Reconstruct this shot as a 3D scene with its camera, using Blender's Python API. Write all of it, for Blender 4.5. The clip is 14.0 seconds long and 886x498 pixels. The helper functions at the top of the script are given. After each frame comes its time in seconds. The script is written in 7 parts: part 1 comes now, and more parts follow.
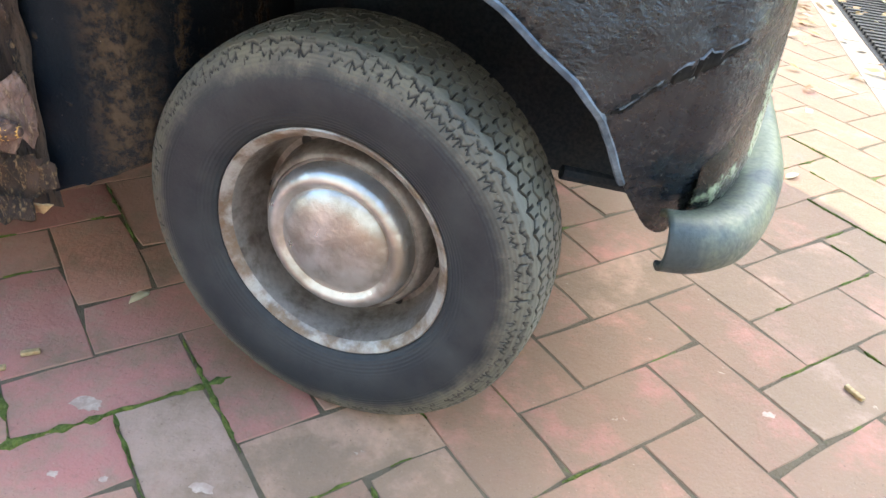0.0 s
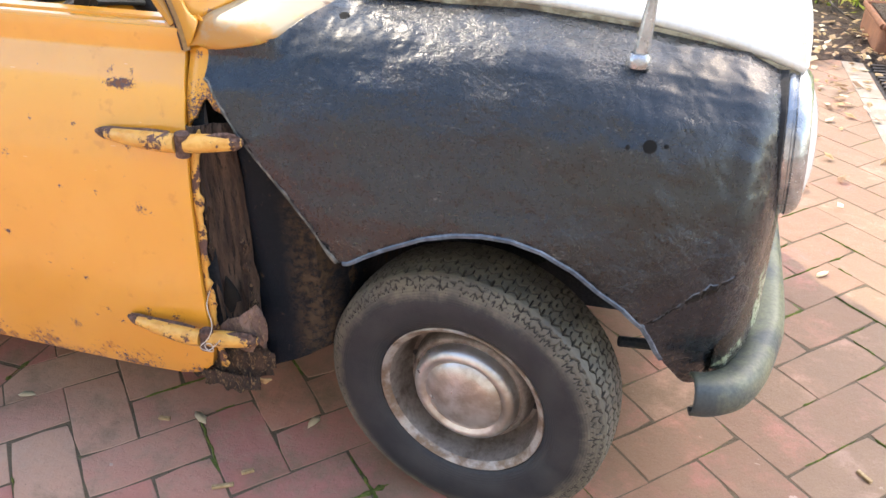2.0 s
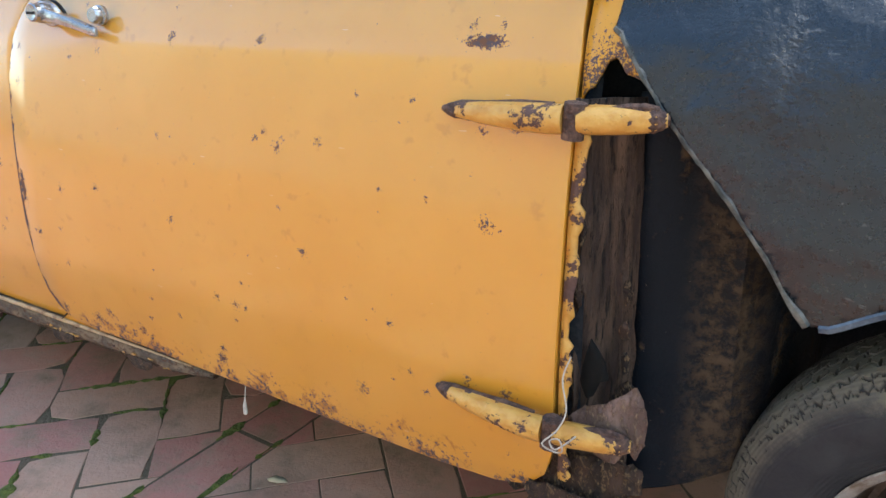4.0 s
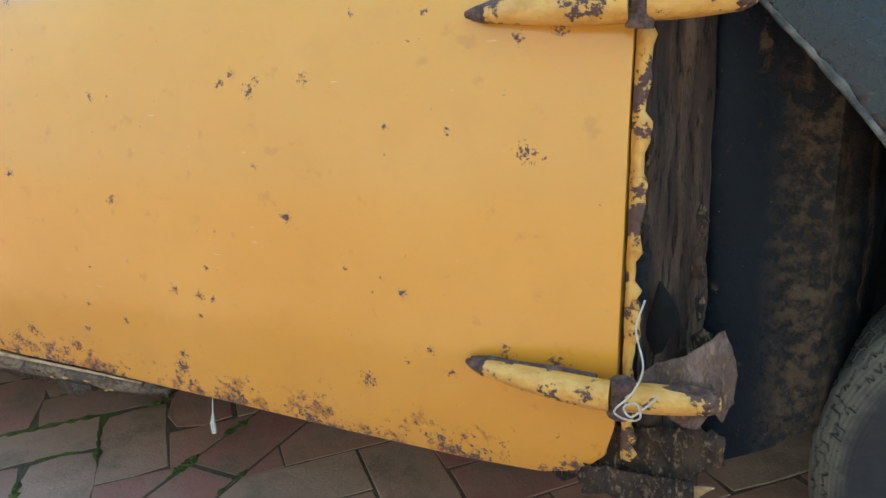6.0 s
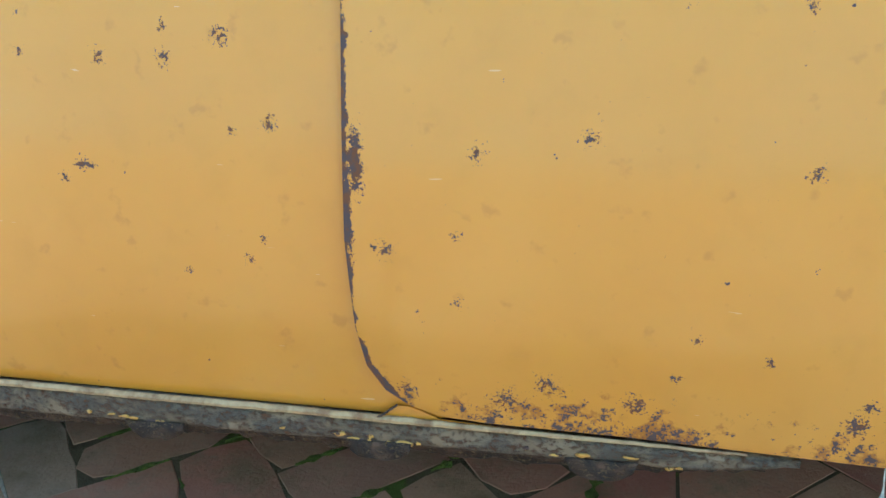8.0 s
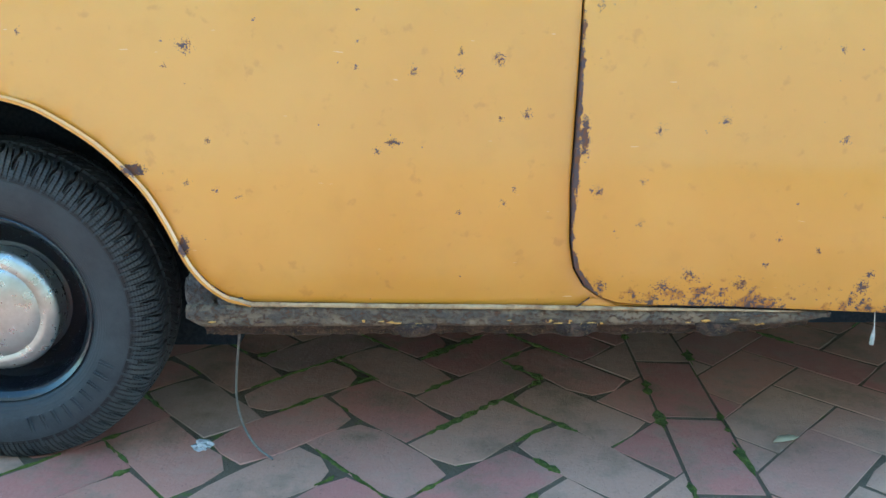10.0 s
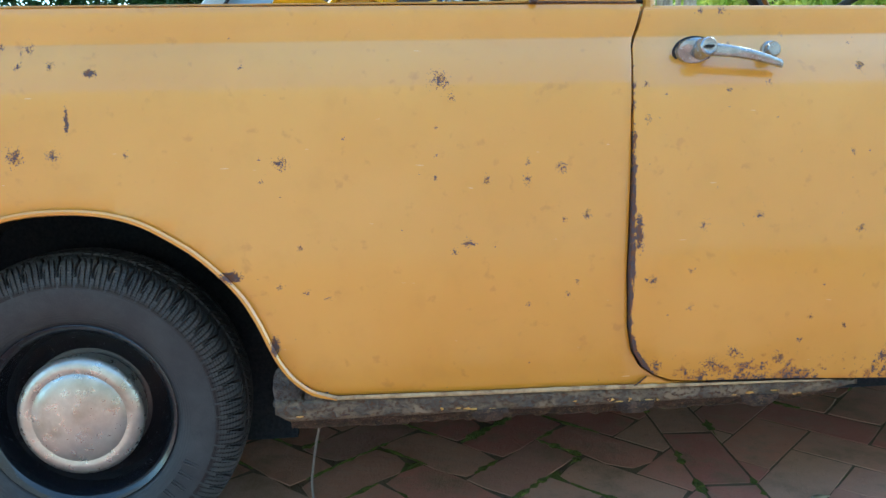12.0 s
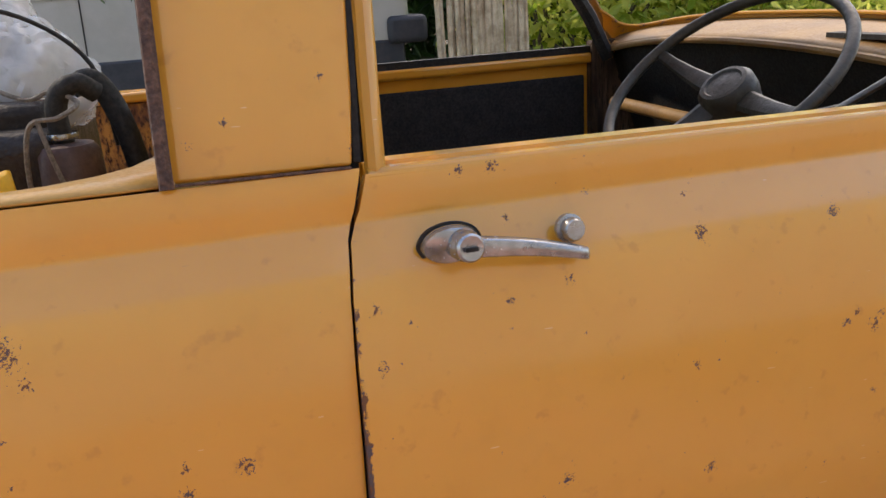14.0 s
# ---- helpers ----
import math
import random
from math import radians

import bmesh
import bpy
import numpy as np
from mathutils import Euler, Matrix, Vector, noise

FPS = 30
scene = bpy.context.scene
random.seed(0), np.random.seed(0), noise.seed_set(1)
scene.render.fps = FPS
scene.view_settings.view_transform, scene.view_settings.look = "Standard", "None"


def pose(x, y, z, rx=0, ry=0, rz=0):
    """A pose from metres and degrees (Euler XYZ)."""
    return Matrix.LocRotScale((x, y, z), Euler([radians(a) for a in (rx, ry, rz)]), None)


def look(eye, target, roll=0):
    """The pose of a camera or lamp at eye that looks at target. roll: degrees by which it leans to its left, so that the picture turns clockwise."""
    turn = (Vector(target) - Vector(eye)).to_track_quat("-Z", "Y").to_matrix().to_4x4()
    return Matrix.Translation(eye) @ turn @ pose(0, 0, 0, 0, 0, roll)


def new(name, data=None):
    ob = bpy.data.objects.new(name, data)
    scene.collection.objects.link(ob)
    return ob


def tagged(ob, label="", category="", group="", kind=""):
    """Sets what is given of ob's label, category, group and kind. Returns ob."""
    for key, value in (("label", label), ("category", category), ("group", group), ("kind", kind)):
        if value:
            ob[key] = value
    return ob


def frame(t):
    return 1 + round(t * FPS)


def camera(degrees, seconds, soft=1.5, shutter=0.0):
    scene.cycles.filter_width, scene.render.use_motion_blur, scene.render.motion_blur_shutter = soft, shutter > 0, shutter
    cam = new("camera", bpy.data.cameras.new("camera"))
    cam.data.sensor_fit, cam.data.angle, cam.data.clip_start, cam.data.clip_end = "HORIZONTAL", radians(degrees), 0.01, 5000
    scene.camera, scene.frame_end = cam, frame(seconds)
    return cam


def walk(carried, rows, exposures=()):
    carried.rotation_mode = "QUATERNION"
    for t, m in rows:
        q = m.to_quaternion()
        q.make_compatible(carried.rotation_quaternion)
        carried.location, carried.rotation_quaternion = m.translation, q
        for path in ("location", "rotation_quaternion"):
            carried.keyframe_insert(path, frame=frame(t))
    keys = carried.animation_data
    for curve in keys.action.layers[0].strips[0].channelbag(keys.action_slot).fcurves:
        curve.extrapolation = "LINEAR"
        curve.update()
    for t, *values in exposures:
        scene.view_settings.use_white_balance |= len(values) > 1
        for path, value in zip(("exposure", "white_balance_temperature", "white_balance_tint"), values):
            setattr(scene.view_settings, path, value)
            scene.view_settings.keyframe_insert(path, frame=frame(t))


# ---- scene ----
cam = camera(58.9, 14.0)
PATH = [
    (0, (0.2322, -0.6532, 0.7503), (-0.0056, 0.9949, -0.3575), 6.72),
    (0.5, (0.277, -0.8074, 0.8609), (-0.0675, 0.8729, -0.1675), 2.67),
    (1, (0.2548, -0.9231, 0.9207), (-0.1025, 0.7799, -0.0652), 1.69),
    (1.5, (0.1957, -0.9177, 1.0179), (-0.1751, 0.759, -0.0073), 0.46),
    (2, (0.2185, -0.8851, 1.1381), (-0.2125, 0.7588, 0.0836), -0.14),
    (2.5, (0.2553, -0.8744, 1.1941), (-0.3111, 0.7271, 0.1384), -0.55),
    (3, (0.177, -0.8517, 1.1893), (-0.5545, 0.6968, 0.1565), -0.94),
    (3.5, (-0.0242, -0.7544, 1.0636), (-0.9137, 0.7853, 0.1481), -1.48),
    (4, (-0.1148, -0.6723, 0.8436), (-1.1056, 0.9039, 0.113), -2.24),
    (4.2, (-0.1316, -0.654, 0.7799), (-1.1055, 0.9394, 0.0639), -2.91),
    (6.3, (-0.351, -0.6339, 0.7112), (-1.1239, 1.0968, 0.0728), -3.12),
    (6.5, (-0.4195, -0.6309, 0.7106), (-1.1765, 1.108, 0.0756), -2.71),
    (7, (-0.668, -0.5861, 0.6768), (-1.305, 1.1933, 0.0227), -2.13),
    (7.5, (-0.8906, -0.573, 0.6688), (-1.4069, 1.2405, 0.0019), -2.03),
    (8, (-1.1266, -0.5856, 0.6473), (-1.5185, 1.2565, -0.026), -1.97),
    (8.5, (-1.2732, -0.5496, 0.6413), (-1.5476, 1.3074, -0.0488), -1.96),
    (9, (-1.4066, -0.6499, 0.6232), (-1.4978, 1.2373, -0.0329), -0.80),
    (9.2, (-1.4265, -0.7425, 0.6353), (-1.4898, 1.1519, -0.0029), -0.63),
    (11.3, (-1.6801, -1.1548, 0.6606), (-1.5323, 0.7992, 0.2605), 0.16),
    (11.5, (-1.692, -1.1531, 0.6678), (-1.5394, 0.8047, 0.2888), -0.21),
    (12, (-1.7081, -1.1062, 0.6956), (-1.5333, 0.853, 0.334), -1.25),
    (12.5, (-1.6543, -1.0056, 0.7646), (-1.4489, 0.9508, 0.4033), -2.31),
    (13, (-1.5464, -0.8996, 0.8665), (-1.2759, 1.0427, 0.4737), -3.06),
    (13.5, (-1.4295, -0.7843, 0.9898), (-1.0633, 1.1176, 0.491), -3.56),
    (14, (-1.4109, -0.604, 0.9827), (-0.9132, 1.2305, 0.3605), -3.74),
]
walk(cam, [(t, look(eye, target, roll)) for t, eye, target, roll in PATH], exposures=[(0.0, 2.98, 6684, -1), (0.5, 2.90, 6684, -1), (1.0, 2.82, 6930, -4), (1.5, 2.74, 7347, 7), (2.5, 2.44, 7661, 13), (3.0, 2.34, 7871, 15), (3.5, 2.34, 7825, 13), (4.0, 2.36, 6800, 1), (6.5, 2.34, 5904, -16), (7.0, 2.32, 5510, -20), (8.5, 2.47, 5200, -24), (9.0, 2.51, 5080, -24), (11.5, 2.28, 5380, -12), (12.0, 2.18, 5520, -13), (12.5, 1.97, 6020, -2), (13.0, 1.64, 7250, 11), (14.0, 1.61, 7780, 14)])

# ---- light ----
SUN_EL, SUN_AZ = radians(45), radians(45)      # the sun stands behind the car, towards its tail
world = bpy.data.worlds.new("sky")
world.use_nodes = True
scene.world = world
wn = world.node_tree.nodes
sky = wn.new("ShaderNodeTexSky")
sky.sky_type, sky.sun_disc, sky.sun_elevation, sky.sun_rotation = "NISHITA", False, SUN_EL, SUN_AZ
sky.air_density, sky.dust_density, sky.ozone_density = 1.0, 1.3, 1.2
wn["Background"].inputs["Strength"].default_value = 0.15
world.node_tree.links.new(sky.outputs["Color"], wn["Background"].inputs["Color"])
sun = new("sun", bpy.data.lights.new("sun", "SUN"))
sun.data.energy, sun.data.angle, sun.data.color = 1.05, radians(0.6), (1.0, 0.93, 0.82)
to_sun = Vector((-math.sin(SUN_AZ) * math.cos(SUN_EL), math.cos(SUN_AZ) * math.cos(SUN_EL), math.sin(SUN_EL)))
sun.matrix_world = look(to_sun * 30, (0, 0, 0))


# ---- materials ----
class Nodes:
    """A short way to write node materials."""

    def __init__(self, name):
        self.mat = bpy.data.materials.new(name)
        self.mat.use_nodes = True
        self.tree = self.mat.node_tree
        self.shader = self.tree.nodes["Principled BSDF"]
        self.coord = self.add("ShaderNodeTexCoord").outputs["Object"]

    def add(self, kind):
        return self.tree.nodes.new(kind)

    def put(self, socket, value):
        if isinstance(value, bpy.types.NodeSocket):
            self.tree.links.new(value, socket)
        elif value is not None:
            socket.default_value = (*value, 1.0) if isinstance(value, tuple) and len(value) == 3 and socket.type == "RGBA" else value

    def noise(self, scale, detail=4.0, rough=0.55, vector=None, kind="Fac"):
        n = self.add("ShaderNodeTexNoise")
        n.inputs["Scale"].default_value, n.inputs["Detail"].default_value, n.inputs["Roughness"].default_value = scale, detail, rough
        self.put(n.inputs["Vector"], vector or self.coord)
        return n.outputs[kind]

    def ramp(self, fac, low, high, a=0.0, b=1.0):
        n = self.add("ShaderNodeMapRange")
        n.interpolation_type = "SMOOTHSTEP"
        for key, value in (("Value", fac), ("From Min", low), ("From Max", high), ("To Min", a), ("To Max", b)):
            self.put(n.inputs[key], value)
        return n.outputs[0]

    def mix(self, fac, a, b):
        n = self.add("ShaderNodeMix")
        n.data_type = "RGBA"
        self.put(n.inputs[0], fac), self.put(n.inputs[6], a), self.put(n.inputs[7], b)
        return n.outputs[2]

    def maths(self, op, a, b=None):
        n = self.add("ShaderNodeMath")
        n.operation = op
        self.put(n.inputs[0], a), self.put(n.inputs[1], b)
        return n.outputs[0]

    def vec(self, op, a, b=None):
        n = self.add("ShaderNodeVectorMath")
        n.operation = op
        self.put(n.inputs[0], a), self.put(n.inputs[1], b)
        return n.outputs["Value" if op in ("DISTANCE", "LENGTH") else "Vector"]

    def axis(self, k):
        n = self.add("ShaderNodeSeparateXYZ")
        self.put(n.inputs[0], self.coord)
        return n.outputs[k]

    def random(self):
        return self.add("ShaderNodeObjectInfo").outputs["Random"]

    def island(self):
        return self.add("ShaderNodeNewGeometry").outputs["Random Per Island"]

    def bump(self, height, strength, distance=0.002):
        n = self.add("ShaderNodeBump")
        n.inputs["Strength"].default_value, n.inputs["Distance"].default_value = strength, distance
        self.put(n.inputs["Height"], height)
        self.put(self.shader.inputs["Normal"], n.outputs["Normal"])

    def done(self, colour, rough=0.5, metal=0.0, coat=0.0, spec=None):
        for key, value in (("Base Color", colour), ("Roughness", rough), ("Metallic", metal), ("Coat Weight", coat), ("Specular IOR Level", spec)):
            self.put(self.shader.inputs[key], value)
        return self.mat


RUST, RUST_DARK = (0.170, 0.080, 0.045), (0.105, 0.078, 0.080)


def paint(name, colour, chips=(), scabs=(), bottom=None, rear=None, coat=1.0, rough=0.42):
    """Old yellow car paint: sun-faded, with specks, clusters of small chips at (x, z, millimetres), bare scabs at (x, z, half width, half height), and rusty edges."""
    n = Nodes(name)
    scaled = n.add("ShaderNodeVectorMath")
    scaled.operation = "SCALE"
    n.put(scaled.inputs[0], n.vec("SUBTRACT", n.noise(150, 3, 0.65, kind="Color"), (0.5, 0.5, 0.5)))
    scaled.inputs["Scale"].default_value = 0.010
    flat = n.vec("MULTIPLY", n.vec("ADD", n.coord, scaled.outputs["Vector"]), (1, 0, 1))
    bits = n.noise(430, 3, 0.65)
    coarse = n.noise(210, 3, 0.6)
    rust = n.ramp(n.noise(95, 2, 0.5), 0.785, 0.80)
    near = None
    for x, z, size in chips:
        d = n.maths("MULTIPLY", n.vec("DISTANCE", flat, (x, 0, z)), 1120.0 / size)
        near = d if near is None else n.maths("MINIMUM", near, d)
    if near is not None:
        seed = n.maths("ADD", n.maths("MULTIPLY", bits, 0.6), n.maths("MULTIPLY", coarse, 0.4))
        rust = n.maths("MAXIMUM", rust, n.ramp(n.maths("SUBTRACT", seed, n.maths("MULTIPLY", near, 0.20)), 0.435, 0.465))
    for x, z, w, h in scabs:
        off = n.vec("MULTIPLY", n.vec("SUBTRACT", flat, (x, 0, z)), (1.0 / w, 0, 1.0 / h))
        rust = n.maths("MAXIMUM", rust, n.ramp(n.maths("ADD", n.vec("LENGTH", off), n.maths("ADD", n.maths("MULTIPLY", bits, 1.8), n.maths("MULTIPLY", coarse, 1.2))), 2.30, 2.20))
    stain = n.maths("MULTIPLY", n.ramp(n.noise(40, 3), 0.62, 0.75), 0.3)
    if bottom is not None:
        height = n.maths("ADD", n.axis(2), n.maths("MULTIPLY", n.axis(0), 0.038))
        low = n.maths("MULTIPLY", n.ramp(height, bottom + 0.085, bottom), n.ramp(n.noise(17, 3, 0.6), 0.36, 0.62, 0.35, 1.0))
        grain = n.maths("ADD", n.maths("MULTIPLY", n.noise(120, 4, 0.7), 0.6), n.maths("MULTIPLY", bits, 0.4))
        rust = n.maths("MAXIMUM", rust, n.ramp(n.maths("ADD", grain, n.maths("MULTIPLY", low, 0.22)), 0.695, 0.73))
        stain = n.maths("MAXIMUM", stain, n.ramp(n.maths("ADD", n.noise(60, 4, 0.7), n.maths("MULTIPLY", low, 0.34)), 0.70, 0.86, 0, 0.75))
    if rear is not None:
        upper = n.maths("MULTIPLY", n.maths("MAXIMUM", n.maths("SUBTRACT", n.axis(2), 0.44), 0.0), 0.037)
        corner = n.maths("MULTIPLY", n.maths("POWER", n.maths("MAXIMUM", n.maths("SUBTRACT", 0.38, n.axis(2)), 0.0), 2.0), 4.2)
        along = n.maths("SUBTRACT", n.axis(0), n.maths("ADD", upper, corner))
        close = n.ramp(along, rear + 0.0105, rear + 0.001)
        lower = n.ramp(n.axis(2), 0.70, 0.54, 0.50, 1.0)
        rust = n.maths("MAXIMUM", rust, n.ramp(n.maths("ADD", n.noise(75, 5, 0.75), n.maths("MULTIPLY", n.maths("MULTIPLY", close, lower), 0.34)), 0.69, 0.715))
    n.shader.inputs["Coat Roughness"].default_value = 0.14
    n.shader.inputs["Coat IOR"].default_value = 1.80
    faded = n.mix(n.ramp(n.noise(3.0, 3), 0.35, 0.7), colour, tuple(c * k for c, k in zip(colour, (1.06, 1.12, 1.5))))
    faded = n.mix(n.ramp(n.noise(23, 4), 0.5, 0.8, 0, 0.25), faded, tuple(c * 0.8 for c in colour))
    thin = n.noise(26, 2, 0.5, n.vec("MULTIPLY", n.coord, (1, 1, 7)))
    faded = n.mix(n.maths("MULTIPLY", n.ramp(thin, 0.755, 0.77), 0.35), faded, (0.80, 0.62, 0.38))
    scratch = n.ramp(n.noise(9, 2, 0.5, n.vec("MULTIPLY", n.coord, (5, 1, 70))), 0.785, 0.80)
    faded = n.mix(n.maths("MULTIPLY", scratch, 0.5), faded, (0.28, 0.15, 0.06))
    halo = n.mix(stain, faded, (0.36, 0.135, 0.022))
    dark = n.mix(n.ramp(n.noise(120, 3), 0.36, 0.58), RUST, RUST_DARK)
    n.bump(n.maths("ADD", n.maths("MULTIPLY", rust, 0.6), n.maths("MULTIPLY", n.noise(14, 2), 0.25)), 0.25, 0.0015)
    return n.done(n.mix(rust, halo, dark), n.ramp(rust, 0, 1, rough, 0.85), coat=n.ramp(rust, 0, 1, coat, 0.0), spec=0.15)


def mottled(name, a, b, scale, rough=0.6, metal=0.0, bump=0.3, fine=180, coat=0.0, depth=0.002, low=0.35, high=0.65):
    """A surface of two mixed colours, with grain on top."""
    n = Nodes(name)
    blend = n.ramp(n.noise(scale, 5, 0.62), low, high)
    grain = n.noise(fine, 3, 0.6)
    colour = n.mix(n.ramp(grain, 0.3, 0.75, 0, 0.35), n.mix(blend, a, b), tuple(c * 0.55 for c in a))
    n.bump(n.maths("ADD", grain, blend), bump, depth)
    return n.done(colour, n.ramp(grain, 0.2, 0.8, rough * 0.8, min(1.0, rough * 1.2)), metal, coat)


def rusty(name, a, b, c, scale=28, rough=0.85, stretch=0.45):
    """Flaking rusted sheet in three colours."""
    n = Nodes(name)
    stretched = n.vec("MULTIPLY", n.coord, (1.0, 1.0, stretch))
    big = n.ramp(n.noise(scale, 6, 0.7, stretched), 0.38, 0.62)
    small = n.ramp(n.noise(scale * 4, 5, 0.7, stretched), 0.5, 0.66)
    n.bump(n.maths("ADD", big, small), 0.8, 0.004)
    return n.done(n.mix(small, n.mix(big, a, b), c), rough)


YELLOW = (0.645, 0.297, 0.031)
M = {}
CHIPS_BACK = [
    (-1.221, 0.513, 14), (-1.136, 0.524, 14), (-0.977, 0.501, 12), (-1.24, 0.446, 9), (-1.24, 0.387, 9), (-1.299, 0.433, 15), (-1.031, 0.415, 5), (-0.834, 0.473, 7), (-0.855, 0.429, 9),
    (-0.87, 0.396, 14), (-0.905, 0.399, 12), (-0.851, 0.393, 8), (-1.049, 0.365, 8), (-1.167, 0.314, 20), (-1.063, 0.328, 9), (-1.093, 0.301, 20), (-0.993, 0.349, 8),
    (-0.915, 0.314, 14), (-0.875, 0.37, 7), (-0.741, 0.495, 14), (-0.775, 0.545, 8), (-0.81, 0.627, 10), (-0.775, 0.62, 14), (-0.991, 0.616, 9), (-1.288, 0.30, 16), (-1.20, 0.295, 22)]
CHIPS_FRONT = [
    (-0.713, 0.632, 12), (-0.659, 0.688, 6), (-0.583, 0.687, 8), (-0.622, 0.587, 6), (-0.561, 0.584, 7), (-0.487, 0.567, 18), (-0.468, 0.562, 6), (-0.625, 0.562, 4),
    (-0.676, 0.445, 6), (-0.636, 0.439, 6), (-0.614, 0.425, 12), (-0.665, 0.32, 20), (-0.568, 0.344, 12), (-0.589, 0.366, 9), (-0.615, 0.349, 6), (-0.922, 0.294, 22),
    (-0.462, 0.288, 6), (-0.496, 0.338, 6), (-0.495, 0.662, 12), (-0.46, 0.668, 14), (-0.51, 0.376, 14), (-0.46, 0.372, 18)]
CHIPS_TOP = [
    (-0.97, 0.74, 14), (-0.812, 0.742, 14), (-1.08, 0.789, 6), (-0.977, 0.776, 5), (-1.166, 0.777, 6), (-1.303, 0.718, 9), (-1.272, 0.703, 6), (-1.177, 0.708, 8),
    (-1.181, 0.683, 4), (-1.116, 0.718, 9), (-1.107, 0.667, 4), (-0.796, 0.635, 7), (-0.768, 0.631, 8), (-1.303, 0.668, 9), (-1.207, 0.826, 12), (-1.174, 0.826, 12), (-0.525, 0.762, 10), (-0.49, 0.763, 8)]
M["door"] = paint("yellow_door", YELLOW, CHIPS_BACK + CHIPS_FRONT + CHIPS_TOP,
                  [(-0.506, 0.747, 0.029, 0.0085), (-1.3200, 0.506, 0.0075, 0.034), (-1.329, 0.47, 0.005, 0.06)], bottom=0.2205, rear=-1.334)
M["quarter"] = paint("yellow_quarter", YELLOW, [
    (-1.606, 0.73, 26), (-1.59, 0.705, 10), (-1.614, 0.662, 6), (-1.747, 0.651, 6), (-1.836, 0.619, 18), (-1.864, 0.625, 6), (-1.864, 0.594, 7), (-1.617, 0.623, 6),
    (-1.617, 0.593, 8), (-1.542, 0.588, 14), (-1.482, 0.611, 9), (-1.483, 0.586, 14), (-1.431, 0.602, 16), (-1.429, 0.526, 8), (-1.395, 0.533, 14), (-1.572, 0.498, 12),
    (-1.591, 0.486, 9), (-1.813, 0.499, 9), (-1.807, 0.433, 10), (-1.844, 0.443, 9), (-1.777, 0.424, 8), (-1.41, 0.434, 7), (-1.424, 0.415, 10), (-1.483, 0.402, 7),
    (-2.179, 0.785, 18), (-2.215, 0.787, 10), (-2.147, 0.76, 12), (-2.19, 0.76, 10), (-1.886, 0.752, 7), (-1.905, 0.795, 7), (-2.192, 0.637, 24), (-2.142, 0.637, 18), (-2.045, 0.636, 8)],
    [(-1.912, 0.461, 0.019, 0.010), (-1.856, 0.356, 0.008, 0.016), (-2.092, 0.748, 0.011, 0.007), (-2.122, 0.684, 0.004, 0.022), (-1.57, 0.496, 0.014, 0.003)])
M["yellow"] = paint("yellow_paint", YELLOW, [(-1.408, 0.887, 8), (-1.321, 0.919, 7), (-1.44, 0.87, 6), (-1.335, 0.99, 6), (-1.30, 0.855, 10)])
M["yellow_rust"] = rusty("yellow_rust", (0.55, 0.26, 0.06), (0.20, 0.085, 0.045), (0.06, 0.03, 0.025), 30, 0.7)


def hinge_paint(name="hinge_paint", scale=38, level=0.68):
    """Yellow paint flaking off rusty castings."""
    n = Nodes(name)
    big = n.noise(scale, 5, 0.7)
    rust = n.ramp(n.maths("ADD", big, n.maths("MULTIPLY", n.noise(210, 3, 0.7), 0.2)), level, level + 0.03)
    yellow = n.mix(n.ramp(n.noise(60, 3), 0.4, 0.7), (0.66, 0.37, 0.09), (0.56, 0.27, 0.05))
    n.bump(n.maths("SUBTRACT", n.noise(150, 4), n.maths("MULTIPLY", rust, 0.6)), 0.7, 0.003)
    return n.done(n.mix(rust, yellow, n.mix(n.noise(160), (0.055, 0.032, 0.032), (0.17, 0.095, 0.075))), n.ramp(rust, 0, 1, 0.38, 0.9))


M["hinge"] = hinge_paint()
M["strip"] = hinge_paint("pillar_strip", 30, 0.635)
M["hinge_rust"] = mottled("hinge_rust", (0.070, 0.040, 0.034), (0.18, 0.10, 0.070), 120, 0.85, bump=0.8, depth=0.003)
M["rust"] = rusty("rusted_steel", (0.036, 0.022, 0.018), (0.135, 0.088, 0.062), (0.006, 0.005, 0.005), 60, stretch=0.12)
M["sill"] = rusty("sill_rust", (0.23, 0.165, 0.105), (0.105, 0.084, 0.066), (0.15, 0.070, 0.034), 30, stretch=1.5)
M["end_rust"] = rusty("caked_rust", (0.16, 0.14, 0.125), (0.060, 0.055, 0.055), (0.10, 0.055, 0.035), 40, stretch=1.0)
M["flakes"] = rusty("flaking_rust", (0.105, 0.058, 0.036), (0.035, 0.023, 0.020), (0.21, 0.13, 0.065), 55, stretch=1.6)
M["lip"] = mottled("bare_lip", (0.52, 0.36, 0.19), (0.24, 0.13, 0.06), 42, 0.55, bump=0.6, low=0.42, high=0.66)


